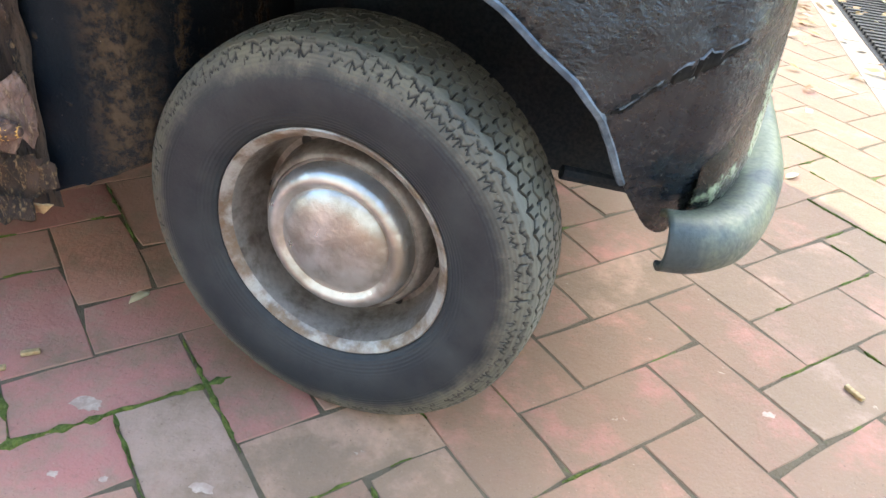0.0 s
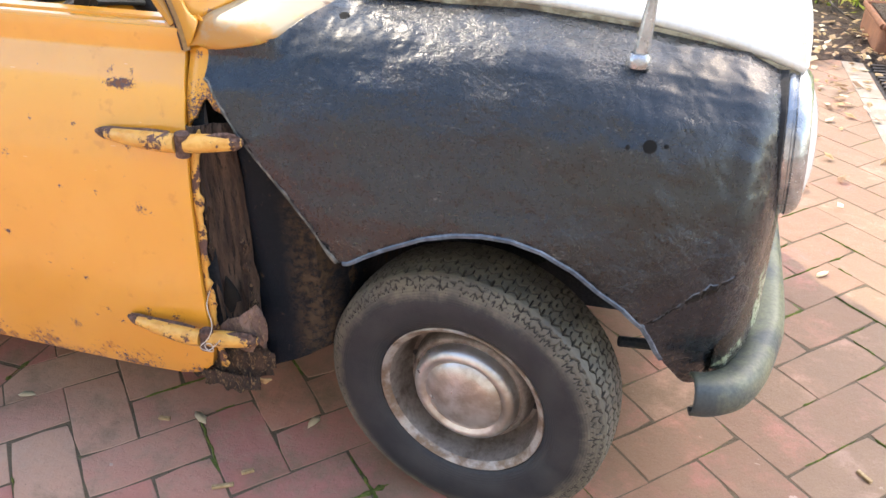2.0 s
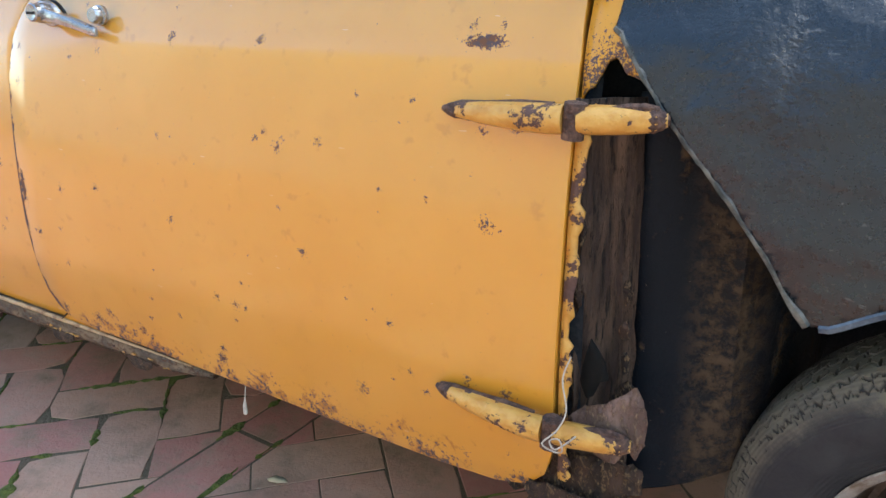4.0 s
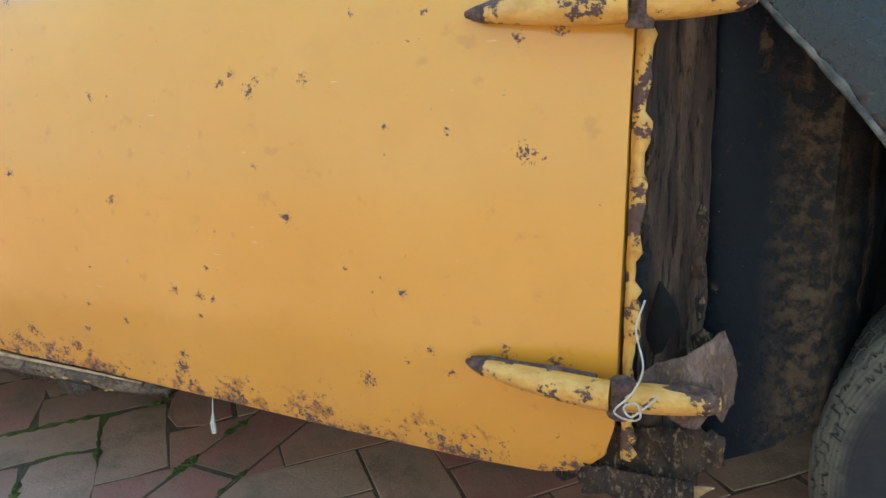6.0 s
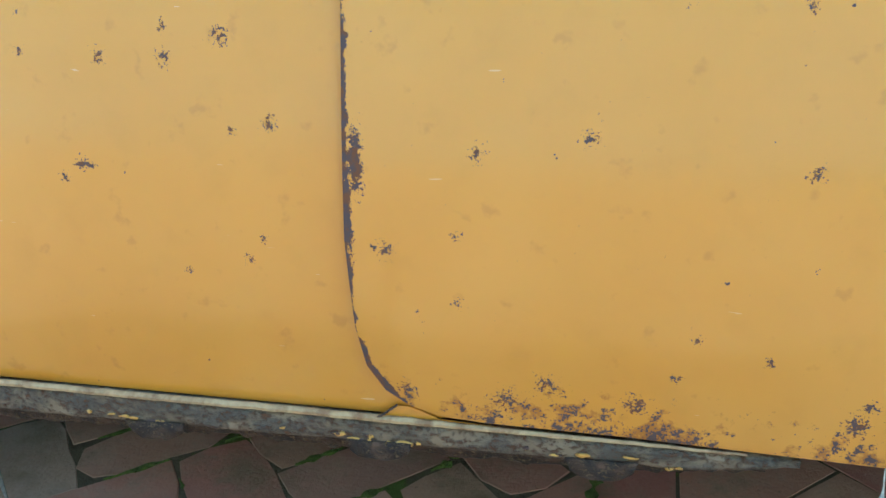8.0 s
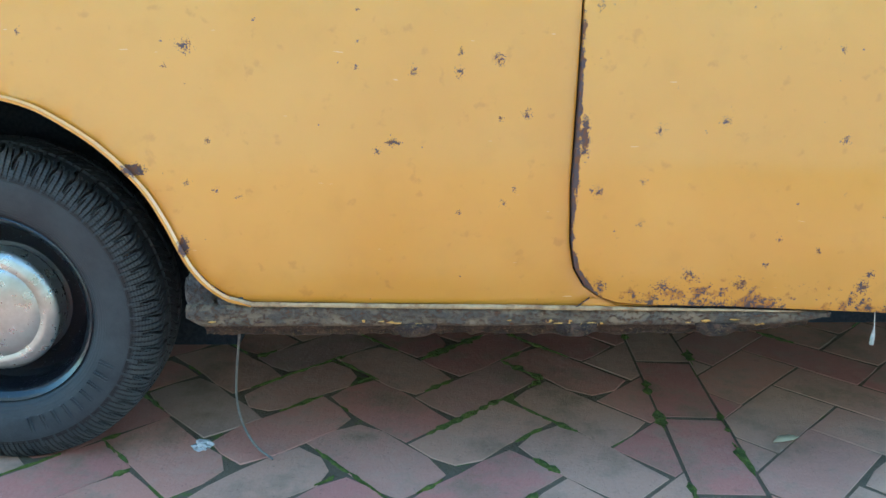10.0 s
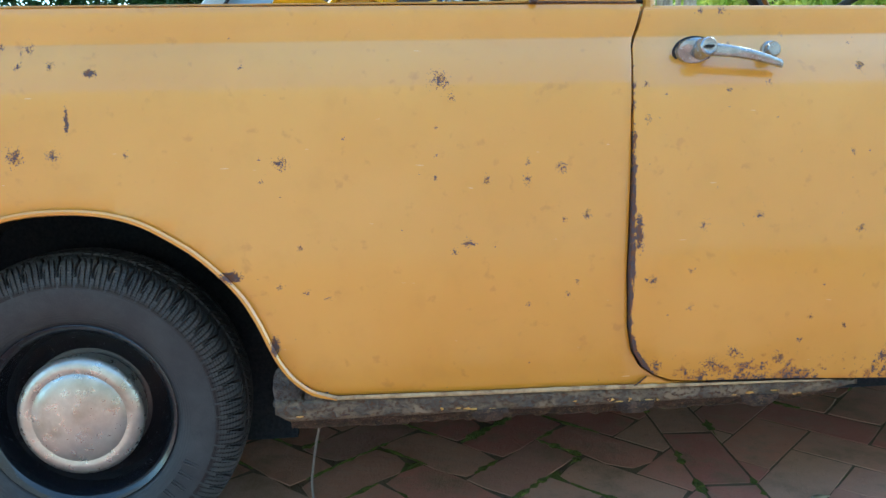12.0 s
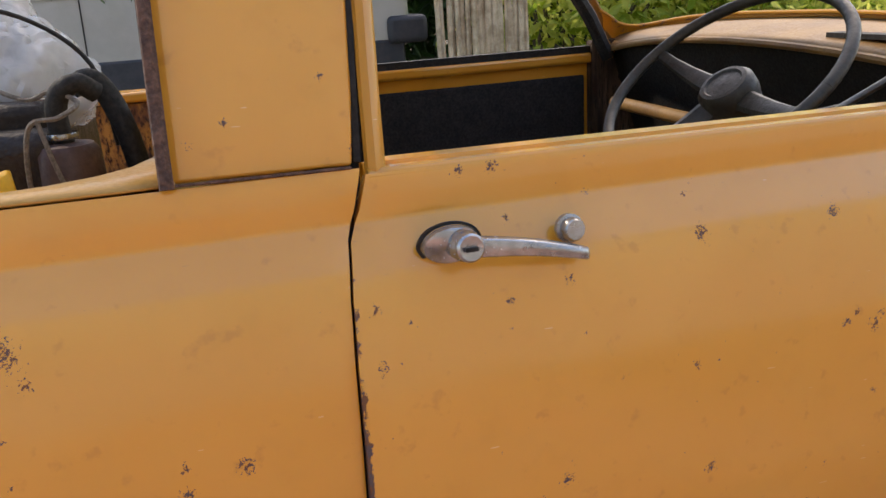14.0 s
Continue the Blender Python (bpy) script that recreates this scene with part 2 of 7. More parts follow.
def muddy():
    """Blue-black sheet with dried mud running down it in streaks."""
    n = Nodes("inner_black")
    streak = n.noise(24, 4, 0.6, n.vec("MULTIPLY", n.coord, (1, 1, 0.10)))
    crumbs = n.noise(70, 5, 0.72)
    mud = n.ramp(n.maths("ADD", n.maths("MULTIPLY", streak, 0.9), n.maths("MULTIPLY", crumbs, 0.75)), 0.88, 1.02)
    band = n.maths("MULTIPLY", n.ramp(n.axis(0), -0.300, -0.262), n.ramp(n.axis(0), -0.205, -0.235))
    mud = n.maths("MAXIMUM", mud, n.maths("MULTIPLY", band, n.ramp(crumbs, 0.40, 0.58, 0.15, 0.9)))
    flecks = n.ramp(n.noise(210, 2), 0.76, 0.79)
    colour = n.mix(mud, (0.004, 0.008, 0.014), n.mix(crumbs, (0.030, 0.022, 0.016), (0.115, 0.080, 0.052)))
    n.bump(n.maths("ADD", mud, crumbs), 0.6, 0.004)
    return n.done(n.mix(n.maths("MULTIPLY", flecks, 0.5), colour, (0.3, 0.27, 0.22)), n.ramp(mud, 0, 1, 0.6, 0.95), spec=0.2)


M["inner"] = muddy()
M["foot"] = rusty("torn_rust", (0.060, 0.034, 0.024), (0.012, 0.008, 0.008), (0.30, 0.20, 0.11), 52)
M["flap"] = rusty("purple_rust", (0.24, 0.155, 0.125), (0.12, 0.072, 0.060), (0.34, 0.23, 0.15), 50)
M["pillar"] = paint("yellow_pillar", YELLOW, [(-0.378, 0.724, 60), (-0.345, 0.716, 64), (-0.365, 0.738, 44), (-0.325, 0.722, 50), (-0.350, 0.726, 56), (-0.36, 0.752, 30), (-0.334, 0.73, 34), (-0.388, 0.79, 12), (-0.345, 0.775, 18)], coat=0.3)
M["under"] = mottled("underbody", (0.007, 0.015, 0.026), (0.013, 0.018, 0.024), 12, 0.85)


def primer():
    """Black body paint over dented filler, satin, scuffed here and there."""
    n = Nodes("black_wing_paint")
    warp = n.vec("ADD", n.coord, n.vec("MULTIPLY", n.noise(7, 2, 0.5, kind="Color"), (0.06, 0.06, 0.06)))
    lumps = n.noise(9, 3, 0.5, warp)
    wrinkle = n.maths("ABSOLUTE", n.maths("SUBTRACT", n.noise(34, 4, 0.65, warp), 0.5))
    crinkle = n.maths("ABSOLUTE", n.maths("SUBTRACT", n.noise(95, 4, 0.65, n.vec("MULTIPLY", warp, (0.8, 1.0, 1.3))), 0.5))
    pits = n.noise(170, 4, 0.65)
    calm = n.ramp(n.noise(4.5, 3), 0.40, 0.68, 0.05, 1.0)
    scuffed = n.ramp(n.noise(11, 3, 0.6), 0.50, 0.60)
    lines = n.ramp(n.noise(130, 3, 0.7, n.vec("MULTIPLY", warp, (0.45, 1.0, 1.5))), 0.61, 0.68)
    wear = n.maths("MULTIPLY", n.maths("MULTIPLY", scuffed, lines), 0.5)
    brown = n.ramp(n.noise(4, 4), 0.42, 0.66)
    colour = n.mix(brown, (0.005, 0.010, 0.017), (0.007, 0.0105, 0.0125))
    colour = n.mix(wear, colour, (0.15, 0.148, 0.140))
    colour = n.mix(n.ramp(n.noise(190, 2), 0.785, 0.80, 0, 0.5), colour, (0.40, 0.39, 0.36))
    height = n.maths("ADD", n.maths("MULTIPLY", lumps, 2.2), n.maths("MULTIPLY", n.maths("MULTIPLY", wrinkle, calm), 1.1))
    height = n.maths("ADD", height, n.maths("MULTIPLY", n.maths("MULTIPLY", crinkle, calm), 0.50))
    n.bump(n.maths("ADD", height, n.maths("MULTIPLY", n.maths("MULTIPLY", pits, calm), 0.18)), 1.0, 0.008)
    return n.done(colour, n.ramp(pits, 0.3, 0.7, 0.23, 0.36), spec=0.60)


def rubber(name, a, b, tread_dust=0.0):
    """Old rubber: dusty where the tread wears, with shade put into the colour of its grooves."""
    n = Nodes(name)
    dust = n.ramp(n.noise(14, 6, 0.75), 0.40, 0.72)
    fine = n.noise(240, 3, 0.6)
    chips = n.ramp(n.noise(60, 2), 0.79, 0.80)
    across = n.vec("LENGTH", n.vec("MULTIPLY", n.coord, (1, 0, 1)))
    worn = n.maths("MULTIPLY", n.ramp(n.maths("ADD", across, n.maths("MULTIPLY", dust, 0.012)), 0.206, 0.228), tread_dust)
    # groove shade painted in, as the cut shape alone shades too little
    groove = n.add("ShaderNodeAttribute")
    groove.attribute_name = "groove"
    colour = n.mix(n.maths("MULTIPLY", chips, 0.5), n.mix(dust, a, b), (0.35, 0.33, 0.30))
    colour = n.mix(worn, colour, n.mix(dust, (0.105, 0.100, 0.080), (0.19, 0.175, 0.130)))
    ribs = n.maths("MULTIPLY", n.maths("SINE", n.maths("MULTIPLY", across, 1500)), n.maths("ADD", n.ramp(across, 0.175, 0.16), n.ramp(across, 0.2, 0.204)))
    n.bump(n.maths("ADD", fine, n.maths("MULTIPLY", ribs, 0.4)), 0.35, 0.0012)
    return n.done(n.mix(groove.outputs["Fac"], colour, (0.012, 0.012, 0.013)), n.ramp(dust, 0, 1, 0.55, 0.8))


M["wing"] = primer()
M["wing_lip"] = mottled("wing_lip", (0.045, 0.070, 0.105), (0.15, 0.20, 0.26), 30, 0.5, bump=0.4)
M["rear_lip"] = mottled("dark_lip", (0.035, 0.042, 0.042), (0.17, 0.17, 0.15), 60, 0.6, bump=0.6)
M["bonnet"] = mottled("white_bonnet", (0.80, 0.79, 0.74), (0.74, 0.73, 0.66), 3, 0.3, bump=0.05, coat=0.3)
M["bonnet_edge"] = mottled("bonnet_edge", (0.44, 0.40, 0.28), (0.14, 0.10, 0.06), 26, 0.7, bump=0.5, low=0.40, high=0.60)


def bleached():
    """Yellow paint bleached to cream, still orange by the door pillar, worn to primer and rust along the seams."""
    n = Nodes("faded_scuttle")
    at = n.add("ShaderNodeSeparateXYZ")
    n.put(at.inputs[0], n.coord)
    wobble = n.maths("MULTIPLY", n.noise(28, 4, 0.65), 0.09)
    pale = n.ramp(n.maths("ADD", at.outputs[1], wobble), 0.128, 0.158)
    colour = n.mix(pale, (0.40, 0.18, 0.028), n.mix(n.noise(9, 4), (0.31, 0.262, 0.185), (0.275, 0.205, 0.100)))
    colour = n.mix(n.ramp(n.noise(34, 4, 0.65), 0.58, 0.66, 0, 0.55), colour, (0.42, 0.30, 0.06))
    rust = None
    for x, y, z, size in ((-0.232, 0.188, 0.836, 0.020), (-0.214, 0.245, 0.846, 0.022), (-0.205, 0.32, 0.853, 0.040), (-0.390, 0.085, 0.805, 0.012), (-0.322, 0.212, 0.853, 0.006), (-0.30, 0.09, 0.81, 0.012)):
        d = n.maths("MULTIPLY", n.vec("DISTANCE", n.coord, (x, y, z)), 1.0 / size)
        rust = d if rust is None else n.maths("MINIMUM", rust, d)
    bare = n.ramp(n.maths("ADD", rust, n.maths("MULTIPLY", n.noise(95, 5, 0.7), 2.4)), 1.75, 1.55)
    colour = n.mix(bare, colour, n.mix(n.ramp(n.noise(50), 0.42, 0.6), (0.15, 0.085, 0.05), (0.26, 0.22, 0.19)))
    n.bump(n.maths("ADD", n.noise(45, 4), n.maths("MULTIPLY", bare, -0.8)), 0.25, 0.002)
    return n.done(colour, n.ramp(bare, 0, 1, 0.45, 0.85), coat=0.15)


M["faded"] = bleached()
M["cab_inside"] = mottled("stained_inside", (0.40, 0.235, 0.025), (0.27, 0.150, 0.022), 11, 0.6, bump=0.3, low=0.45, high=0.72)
M["worn"] = mottled("worn_rim", (0.47, 0.25, 0.050), (0.42, 0.33, 0.19), 5, 0.45, bump=0.15, coat=0.2, low=0.42, high=0.7)
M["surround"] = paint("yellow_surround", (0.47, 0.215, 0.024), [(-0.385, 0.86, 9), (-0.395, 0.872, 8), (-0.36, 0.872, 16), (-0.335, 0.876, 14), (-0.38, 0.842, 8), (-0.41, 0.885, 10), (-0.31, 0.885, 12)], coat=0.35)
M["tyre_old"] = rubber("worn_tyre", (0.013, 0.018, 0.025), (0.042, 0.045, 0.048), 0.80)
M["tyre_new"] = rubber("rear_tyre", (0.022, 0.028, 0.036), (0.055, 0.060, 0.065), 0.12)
M["rim"] = mottled("dull_rim", (0.42, 0.40, 0.38), (0.17, 0.115, 0.075), 24, 0.45, 0.3, bump=0.4, low=0.38, high=0.60)
# wheel disc: tarnished, and darker than the rim to paint its recess shade
M["nave"] = mottled("shaded_wheel_nave", (0.25, 0.225, 0.205), (0.085, 0.062, 0.046), 22, 0.45, 0.3, bump=0.3, low=0.42, high=0.66)
M["cap_old"] = mottled("tarnished_cap", (0.60, 0.61, 0.61), (0.36, 0.32, 0.27), 16, 0.33, 0.8, bump=0.25, fine=34, depth=0.004)
M["cap_new"] = mottled("chrome_cap", (0.60, 0.61, 0.57), (0.38, 0.35, 0.29), 12, 0.30, 0.8, bump=0.25, fine=60, depth=0.002, low=0.42, high=0.70)
M["black_rim"] = mottled("black_rim", (0.007, 0.010, 0.016), (0.012, 0.015, 0.021), 12, 0.24, bump=0.04, coat=0.4)
M["chrome"] = mottled("worn_chrome", (0.46, 0.48, 0.50), (0.30, 0.31, 0.32), 60, 0.24, 0.75, bump=0.15)
M["rubber"] = mottled("black_rubber", (0.007, 0.007, 0.008), (0.016, 0.016, 0.016), 30, 0.75)
M["bumper"] = mottled("grey_bumper", (0.040, 0.056, 0.062), (0.150, 0.160, 0.105), 7, 0.5, bump=0.25, low=0.40, high=0.62)
M["green"] = mottled("worn_green", (0.010, 0.014, 0.014), (0.30, 0.38, 0.27), 17, 0.28, bump=0.4, low=0.53, high=0.61)
M["card"] = mottled("door_card", (0.010, 0.012, 0.016), (0.016, 0.018, 0.023), 20, 0.8)
# dash black, lowered to near nothing to hold the cab's shade
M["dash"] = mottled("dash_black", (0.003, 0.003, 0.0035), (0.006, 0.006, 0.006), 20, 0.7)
M["wheel_rim"] = mottled("steering_plastic", (0.022, 0.022, 0.018), (0.045, 0.043, 0.035), 30, 0.5, bump=0.2)
M["string"] = mottled("string", (0.60, 0.56, 0.50), (0.45, 0.40, 0.34), 200, 0.9)
M["fan"] = mottled("yellow_plastic", (0.80, 0.44, 0.006), (0.70, 0.36, 0.006), 20, 0.35, bump=0.1)
M["engine"] = mottled("oily_iron", (0.018, 0.015, 0.016), (0.045, 0.036, 0.034), 25, 0.6, 0.2, bump=0.6)
M["wrap"] = mottled("grey_wrap", (0.11, 0.108, 0.105), (0.035, 0.033, 0.033), 12, 0.35, bump=0.5)
M["canister"] = mottled("brown_can", (0.060, 0.032, 0.032), (0.085, 0.05, 0.046), 20, 0.5)
M["red"] = mottled("red_cloth", (0.15, 0.006, 0.014), (0.08, 0.004, 0.009), 14, 0.65)
M["rope"] = mottled("grey_rope", (0.22, 0.20, 0.18), (0.12, 0.11, 0.10), 300, 0.9)


def glass(name, tint=(0.9, 0.95, 0.93), rough=0.03, alpha=0.22):
    n = Nodes(name)
    n.shader.inputs["Alpha"].default_value = alpha
    smear = n.ramp(n.noise(9, 4), 0.4, 0.7, rough, rough + 0.08)
    return n.done(tint, smear)


def bag_plastic():
    n = Nodes("clear_bag")
    n.shader.inputs["Transmission Weight"].default_value = 0.35
    n.shader.inputs["Alpha"].default_value = 0.62
    n.bump(n.maths("ABSOLUTE", n.maths("SUBTRACT", n.noise(13, 3, 0.55), 0.5)), 0.8, 0.03)
    return n.done(n.mix(n.noise(18), (0.88, 0.90, 0.92), (0.78, 0.80, 0.82)), 0.24)


M["glass"] = glass("old_glass")
M["lens"] = glass("lamp_lens", (0.85, 0.88, 0.88), 0.06, 0.55)
M["bag"] = bag_plastic()


def brick_material(joined):
    """Worn clay pavers: every one its own tone, with old stains, bare rubbed patches and a mossy film, darkened towards
    +x to offset stronger light.
    """
    n = Nodes("brick_joined" if joined else "brick_single")
    each = n.island() if joined else n.random()
    world_at = n.add("ShaderNodeNewGeometry").outputs["Position"]
    two = n.maths("FRACT", n.maths("MULTIPLY", each, 7.3))
    three = n.maths("FRACT", n.maths("MULTIPLY", each, 23.1))
    tone = n.mix(n.ramp(each, 0.0, 1.0), (0.442, 0.181, 0.149), (0.511, 0.239, 0.171))
    tone = n.mix(n.ramp(two, 0.40, 0.95, 0, 0.85), tone, (0.504, 0.316, 0.220))
    tone = n.mix(n.ramp(three, 0.80, 0.95, 0, 0.6), tone, (0.381, 0.266, 0.214))
    rubbed = n.ramp(n.noise(13, 5, 0.68, world_at), 0.42, 0.72, 0, 0.55)
    colour = n.mix(rubbed, tone, (0.483, 0.338, 0.250))
    red = n.ramp(n.noise(19, 4, 0.7, world_at), 0.52, 0.78, 0, 0.22)
    colour = n.mix(red, colour, (0.518, 0.194, 0.144))
    place = n.add("ShaderNodeSeparateXYZ")
    n.put(place.inputs[0], world_at)
    # film darkens towards +x: partly real growth, partly to offset brighter light
    film_light_drift = n.ramp(place.outputs[0], -0.6, 0.5, 0.0, 0.22)
    film = n.ramp(n.maths("ADD", n.noise(6.5, 5, 0.7, world_at), film_light_drift), 0.46, 0.74, 0, 0.85)
    colour = n.mix(film, colour, (0.222, 0.142, 0.088))
    soot = n.ramp(n.noise(2.6, 5, 0.7, world_at), 0.42, 0.72, 0, 0.17)
    colour = n.mix(soot, colour, (0.227, 0.161, 0.129))
    blot = n.ramp(n.noise(45, 4, 0.75, world_at), 0.58, 0.72, 0, 0.36)
    colour = n.mix(blot, colour, (0.193, 0.113, 0.083))
    splash = n.ramp(n.noise(22, 4, 0.72, world_at), 0.69, 0.73, 0, 0.45)
    colour = n.mix(splash, colour, (0.560, 0.441, 0.339))
    grain = n.noise(190, 4, 0.7, world_at)
    colour = n.mix(n.ramp(grain, 0.58, 0.8, 0, 0.45), colour, (0.510, 0.377, 0.282))
    specks = n.ramp(n.noise(230, 2, 0.5, world_at), 0.26, 0.32, 0.55, 0)
    colour = n.mix(specks, colour, (0.113, 0.070, 0.050))
    n.bump(n.maths("ADD", grain, n.maths("MULTIPLY", n.noise(20, 3, 0.6, world_at), 2.2)), 0.45, 0.004)
    return n.done(colour, n.ramp(grain, 0.3, 0.7, 0.60, 0.88))


def ground_material():
    """Brown soil and old sand, mossy in places."""
    n = Nodes("soil")
    moss = n.ramp(n.noise(5, 5, 0.7), 0.57, 0.64)
    soil = n.mix(n.noise(40, 4), (0.085, 0.066, 0.040), (0.170, 0.130, 0.085))
    moss_colour = n.mix(n.noise(90, 3), (0.075, 0.105, 0.018), (0.13, 0.16, 0.03))
    n.bump(n.noise(120, 5, 0.7), 0.9, 0.006)
    return n.done(n.mix(moss, soil, moss_colour), 0.95)


def leaf_material(name, a, b, dead=None, glow=0.35):
    n = Nodes(name)
    each = n.island()
    colour = n.mix(each, a, b)
    if dead:
        colour = n.mix(n.ramp(n.maths("FRACT", n.maths("MULTIPLY", each, 13.7)), 0.82, 0.86), colour, dead)
    n.shader.inputs["Transmission Weight"].default_value = 0.0
    mat = n.done(colour, 0.45)
    trans = n.add("ShaderNodeBsdfTranslucent")
    n.put(trans.inputs["Color"], colour)
    both = n.add("ShaderNodeMixShader")
    both.inputs[0].default_value = glow
    n.tree.links.new(n.shader.outputs[0], both.inputs[1])
    n.tree.links.new(trans.outputs[0], both.inputs[2])
    n.tree.links.new(both.outputs[0], n.tree.nodes["Material Output"].inputs["Surface"])
    return mat


M["brick"], M["brick_far"], M["ground"] = brick_material(False), brick_material(True), ground_material()
M["moss"] = mottled("moss", (0.080, 0.115, 0.016), (0.170, 0.205, 0.034), 60, 0.95, bump=1.0, fine=300, depth=0.006)
M["leaf_dark"] = leaf_material("hedge_leaf", (0.022, 0.055, 0.012), (0.06, 0.12, 0.025))
M["leaf_light"] = leaf_material("shrub_leaf", (0.24, 0.36, 0.035), (0.92, 0.90, 0.28), None, 0.70)
M["leaf_litter"] = leaf_material("dry_leaf", (0.46, 0.32, 0.14), (0.22, 0.11, 0.05), (0.70, 0.60, 0.40), 0.2)
M["bed"] = mottled("bed_soil", (0.045, 0.028, 0.020), (0.10, 0.062, 0.042), 30, 0.95, bump=1.0, depth=0.01)
M["kerb"] = mottled("pale_kerb", (0.40, 0.34, 0.28), (0.30, 0.23, 0.175), 9, 0.85, bump=0.4)
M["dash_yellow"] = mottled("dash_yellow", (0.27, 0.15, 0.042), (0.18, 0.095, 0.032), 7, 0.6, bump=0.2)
M["bark"] = mottled("bark", (0.075, 0.055, 0.040), (0.15, 0.12, 0.09), 20, 0.9, bump=0.8)
M["pole"] = mottled("grey_poles", (0.66, 0.54, 0.38), (0.38, 0.28, 0.18), 9, 0.85, bump=0.6)
M["grass"] = leaf_material("grass_blade", (0.05, 0.12, 0.015), (0.12, 0.20, 0.03), None, 0.4)
M["van"] = mottled("pale_van_paint", (0.46, 0.455, 0.42), (0.40, 0.40, 0.36), 3, 0.35, bump=0.03, coat=0.4)
M["van_dark"] = mottled("van_plastic", (0.03, 0.035, 0.045), (0.05, 0.05, 0.06), 8, 0.6)
# pale tone of the added wall, set by the fill light it returns
M["wall"] = mottled("bounce_wall_render", (0.43, 0.42, 0.39), (0.38, 0.37, 0.34), 2, 0.9, bump=0.4)
M["splash"] = mottled("dried_splash", (0.56, 0.42, 0.34), (0.44, 0.30, 0.235), 60, 0.8, bump=0.3)
M["iron"] = mottled("cast_iron", (0.035, 0.033, 0.035), (0.07, 0.06, 0.055), 40, 0.6, 0.5)
M["clay"] = mottled("terracotta", (0.30, 0.13, 0.07), (0.22, 0.10, 0.06), 12, 0.85)
M["wood_chip"] = mottled("wood_chip", (0.50, 0.36, 0.19), (0.38, 0.25, 0.12), 90, 0.8)


# ---- mesh helpers ----
def part(name, bm, material, parent=None, label="", smooth=True):
    """Links a bmesh as one mesh object under a thing or a part."""
    me = bpy.data.meshes.new(name)
    bm.normal_update()
    bm.to_mesh(me)
    bm.free()
    me.materials.append(material)
    if smooth:
        me.shade_smooth()
        me.set_sharp_from_angle(angle=radians(38))
    ob = new(name, me)
    ob.parent = parent
    return tagged(ob, label)


def thing(name, label, category, group="", kind="", at=(0, 0, 0)):
    ob = new(name)
    ob.location = at
    ob.empty_display_size = 0.1
    return tagged(ob, label, category, group, kind)


def sheet(grid, closed_u=False, bm=None):
    """Quads over rows of points."""
    bm = bm or bmesh.new()
    rows = [[bm.verts.new(p) for p in row] for row in grid]
    for a, b in zip(rows, rows[1:]):
        m = len(a)
        for k in range(m if closed_u else m - 1):
            bm.faces.new((a[k], a[(k + 1) % m], b[(k + 1) % m], b[k]))
    return bm


def thick(ob, metres, offset=0.0):
    mod = ob.modifiers.new("thickness", "SOLIDIFY")
    mod.thickness, mod.offset, mod.use_even_offset = metres, offset, False
    return ob


def rounded(ob, metres, segments=2):
    mod = ob.modifiers.new("edges", "BEVEL")
    mod.width, mod.segments, mod.limit_method, mod.angle_limit = metres, segments, "ANGLE", radians(40)
    return ob


def box(a, b, bm=None, turn=None):
    bm = bm or bmesh.new()
    m = Matrix.Translation([(p + q) / 2 for p, q in zip(a, b)]) @ (turn or Matrix()) @ Matrix.Diagonal([abs(q - p) for p, q in zip(a, b)] + [1])
    bmesh.ops.create_cube(bm, size=1, matrix=m)
    return bm


def lathe(profile, n=64, centre=(0, 0, 0), frame_of=None, bm=None):
    """Turns (along, radius) pairs round an axis: +x of frame_of, by default the way towards -y."""
    turn = frame_of or Matrix(((0, 1, 0), (-1, 0, 0), (0, 0, 1)))
    grid = []
    for along, r in profile:
        grid.append([Vector(centre) + turn @ Vector((along, r * math.cos(a), r * math.sin(a))) for a in (2 * math.pi * k / n for k in range(n))])
    return sheet(grid, True, bm)


def axis_frame(way):
    """A turn whose x lies along way."""
    return Vector(way).to_track_quat("X", "Z").to_matrix()


def tube(points, radius, n=8, bm=None, flat=1.0):
    """A round rod along a polyline; radius may be one number or one for each point."""
    bm = bm or bmesh.new()
    pts = [Vector(p) for p in points]
    grid, side = [], None
    for i, p in enumerate(pts):
        way = (pts[min(i + 1, len(pts) - 1)] - pts[max(i - 1, 0)]).normalized()
        side = way.orthogonal().normalized() if side is None else (side - way * side.dot(way)).normalized()
        up = way.cross(side)
        r = radius[i] if isinstance(radius, (list, tuple)) else radius
        grid.append([p + r * (math.cos(a) * side + flat * math.sin(a) * up) for a in (2 * math.pi * k / n for k in range(n))])
    sheet(grid, True, bm)
    bm.verts.ensure_lookup_table()
    m = len(bm.verts)
    for ring in (range(m - n * len(pts), m - n * len(pts) + n), range(m - n, m)):
        bm.faces.new([bm.verts[k] for k in ring])
    return bm


def spline(points, steps=8):
    """A smooth line through the points."""
    p = [Vector(q) for q in points]
    p = [2 * p[0] - p[1], *p, 2 * p[-1] - p[-2]]
    out = []
    for a, b, c, d in zip(p, p[1:], p[2:], p[3:]):
        for k in range(steps):
            t = k / steps
            out.append(0.5 * (2 * b + (c - a) * t + (2 * a - 5 * b + 4 * c - d) * t * t + (3 * b - a - 3 * c + d) * t ** 3))
    return [*out, p[-2]]


def interp(x, pairs):
    return float(np.interp(x, [p[0] for p in pairs], [p[1] for p in pairs]))


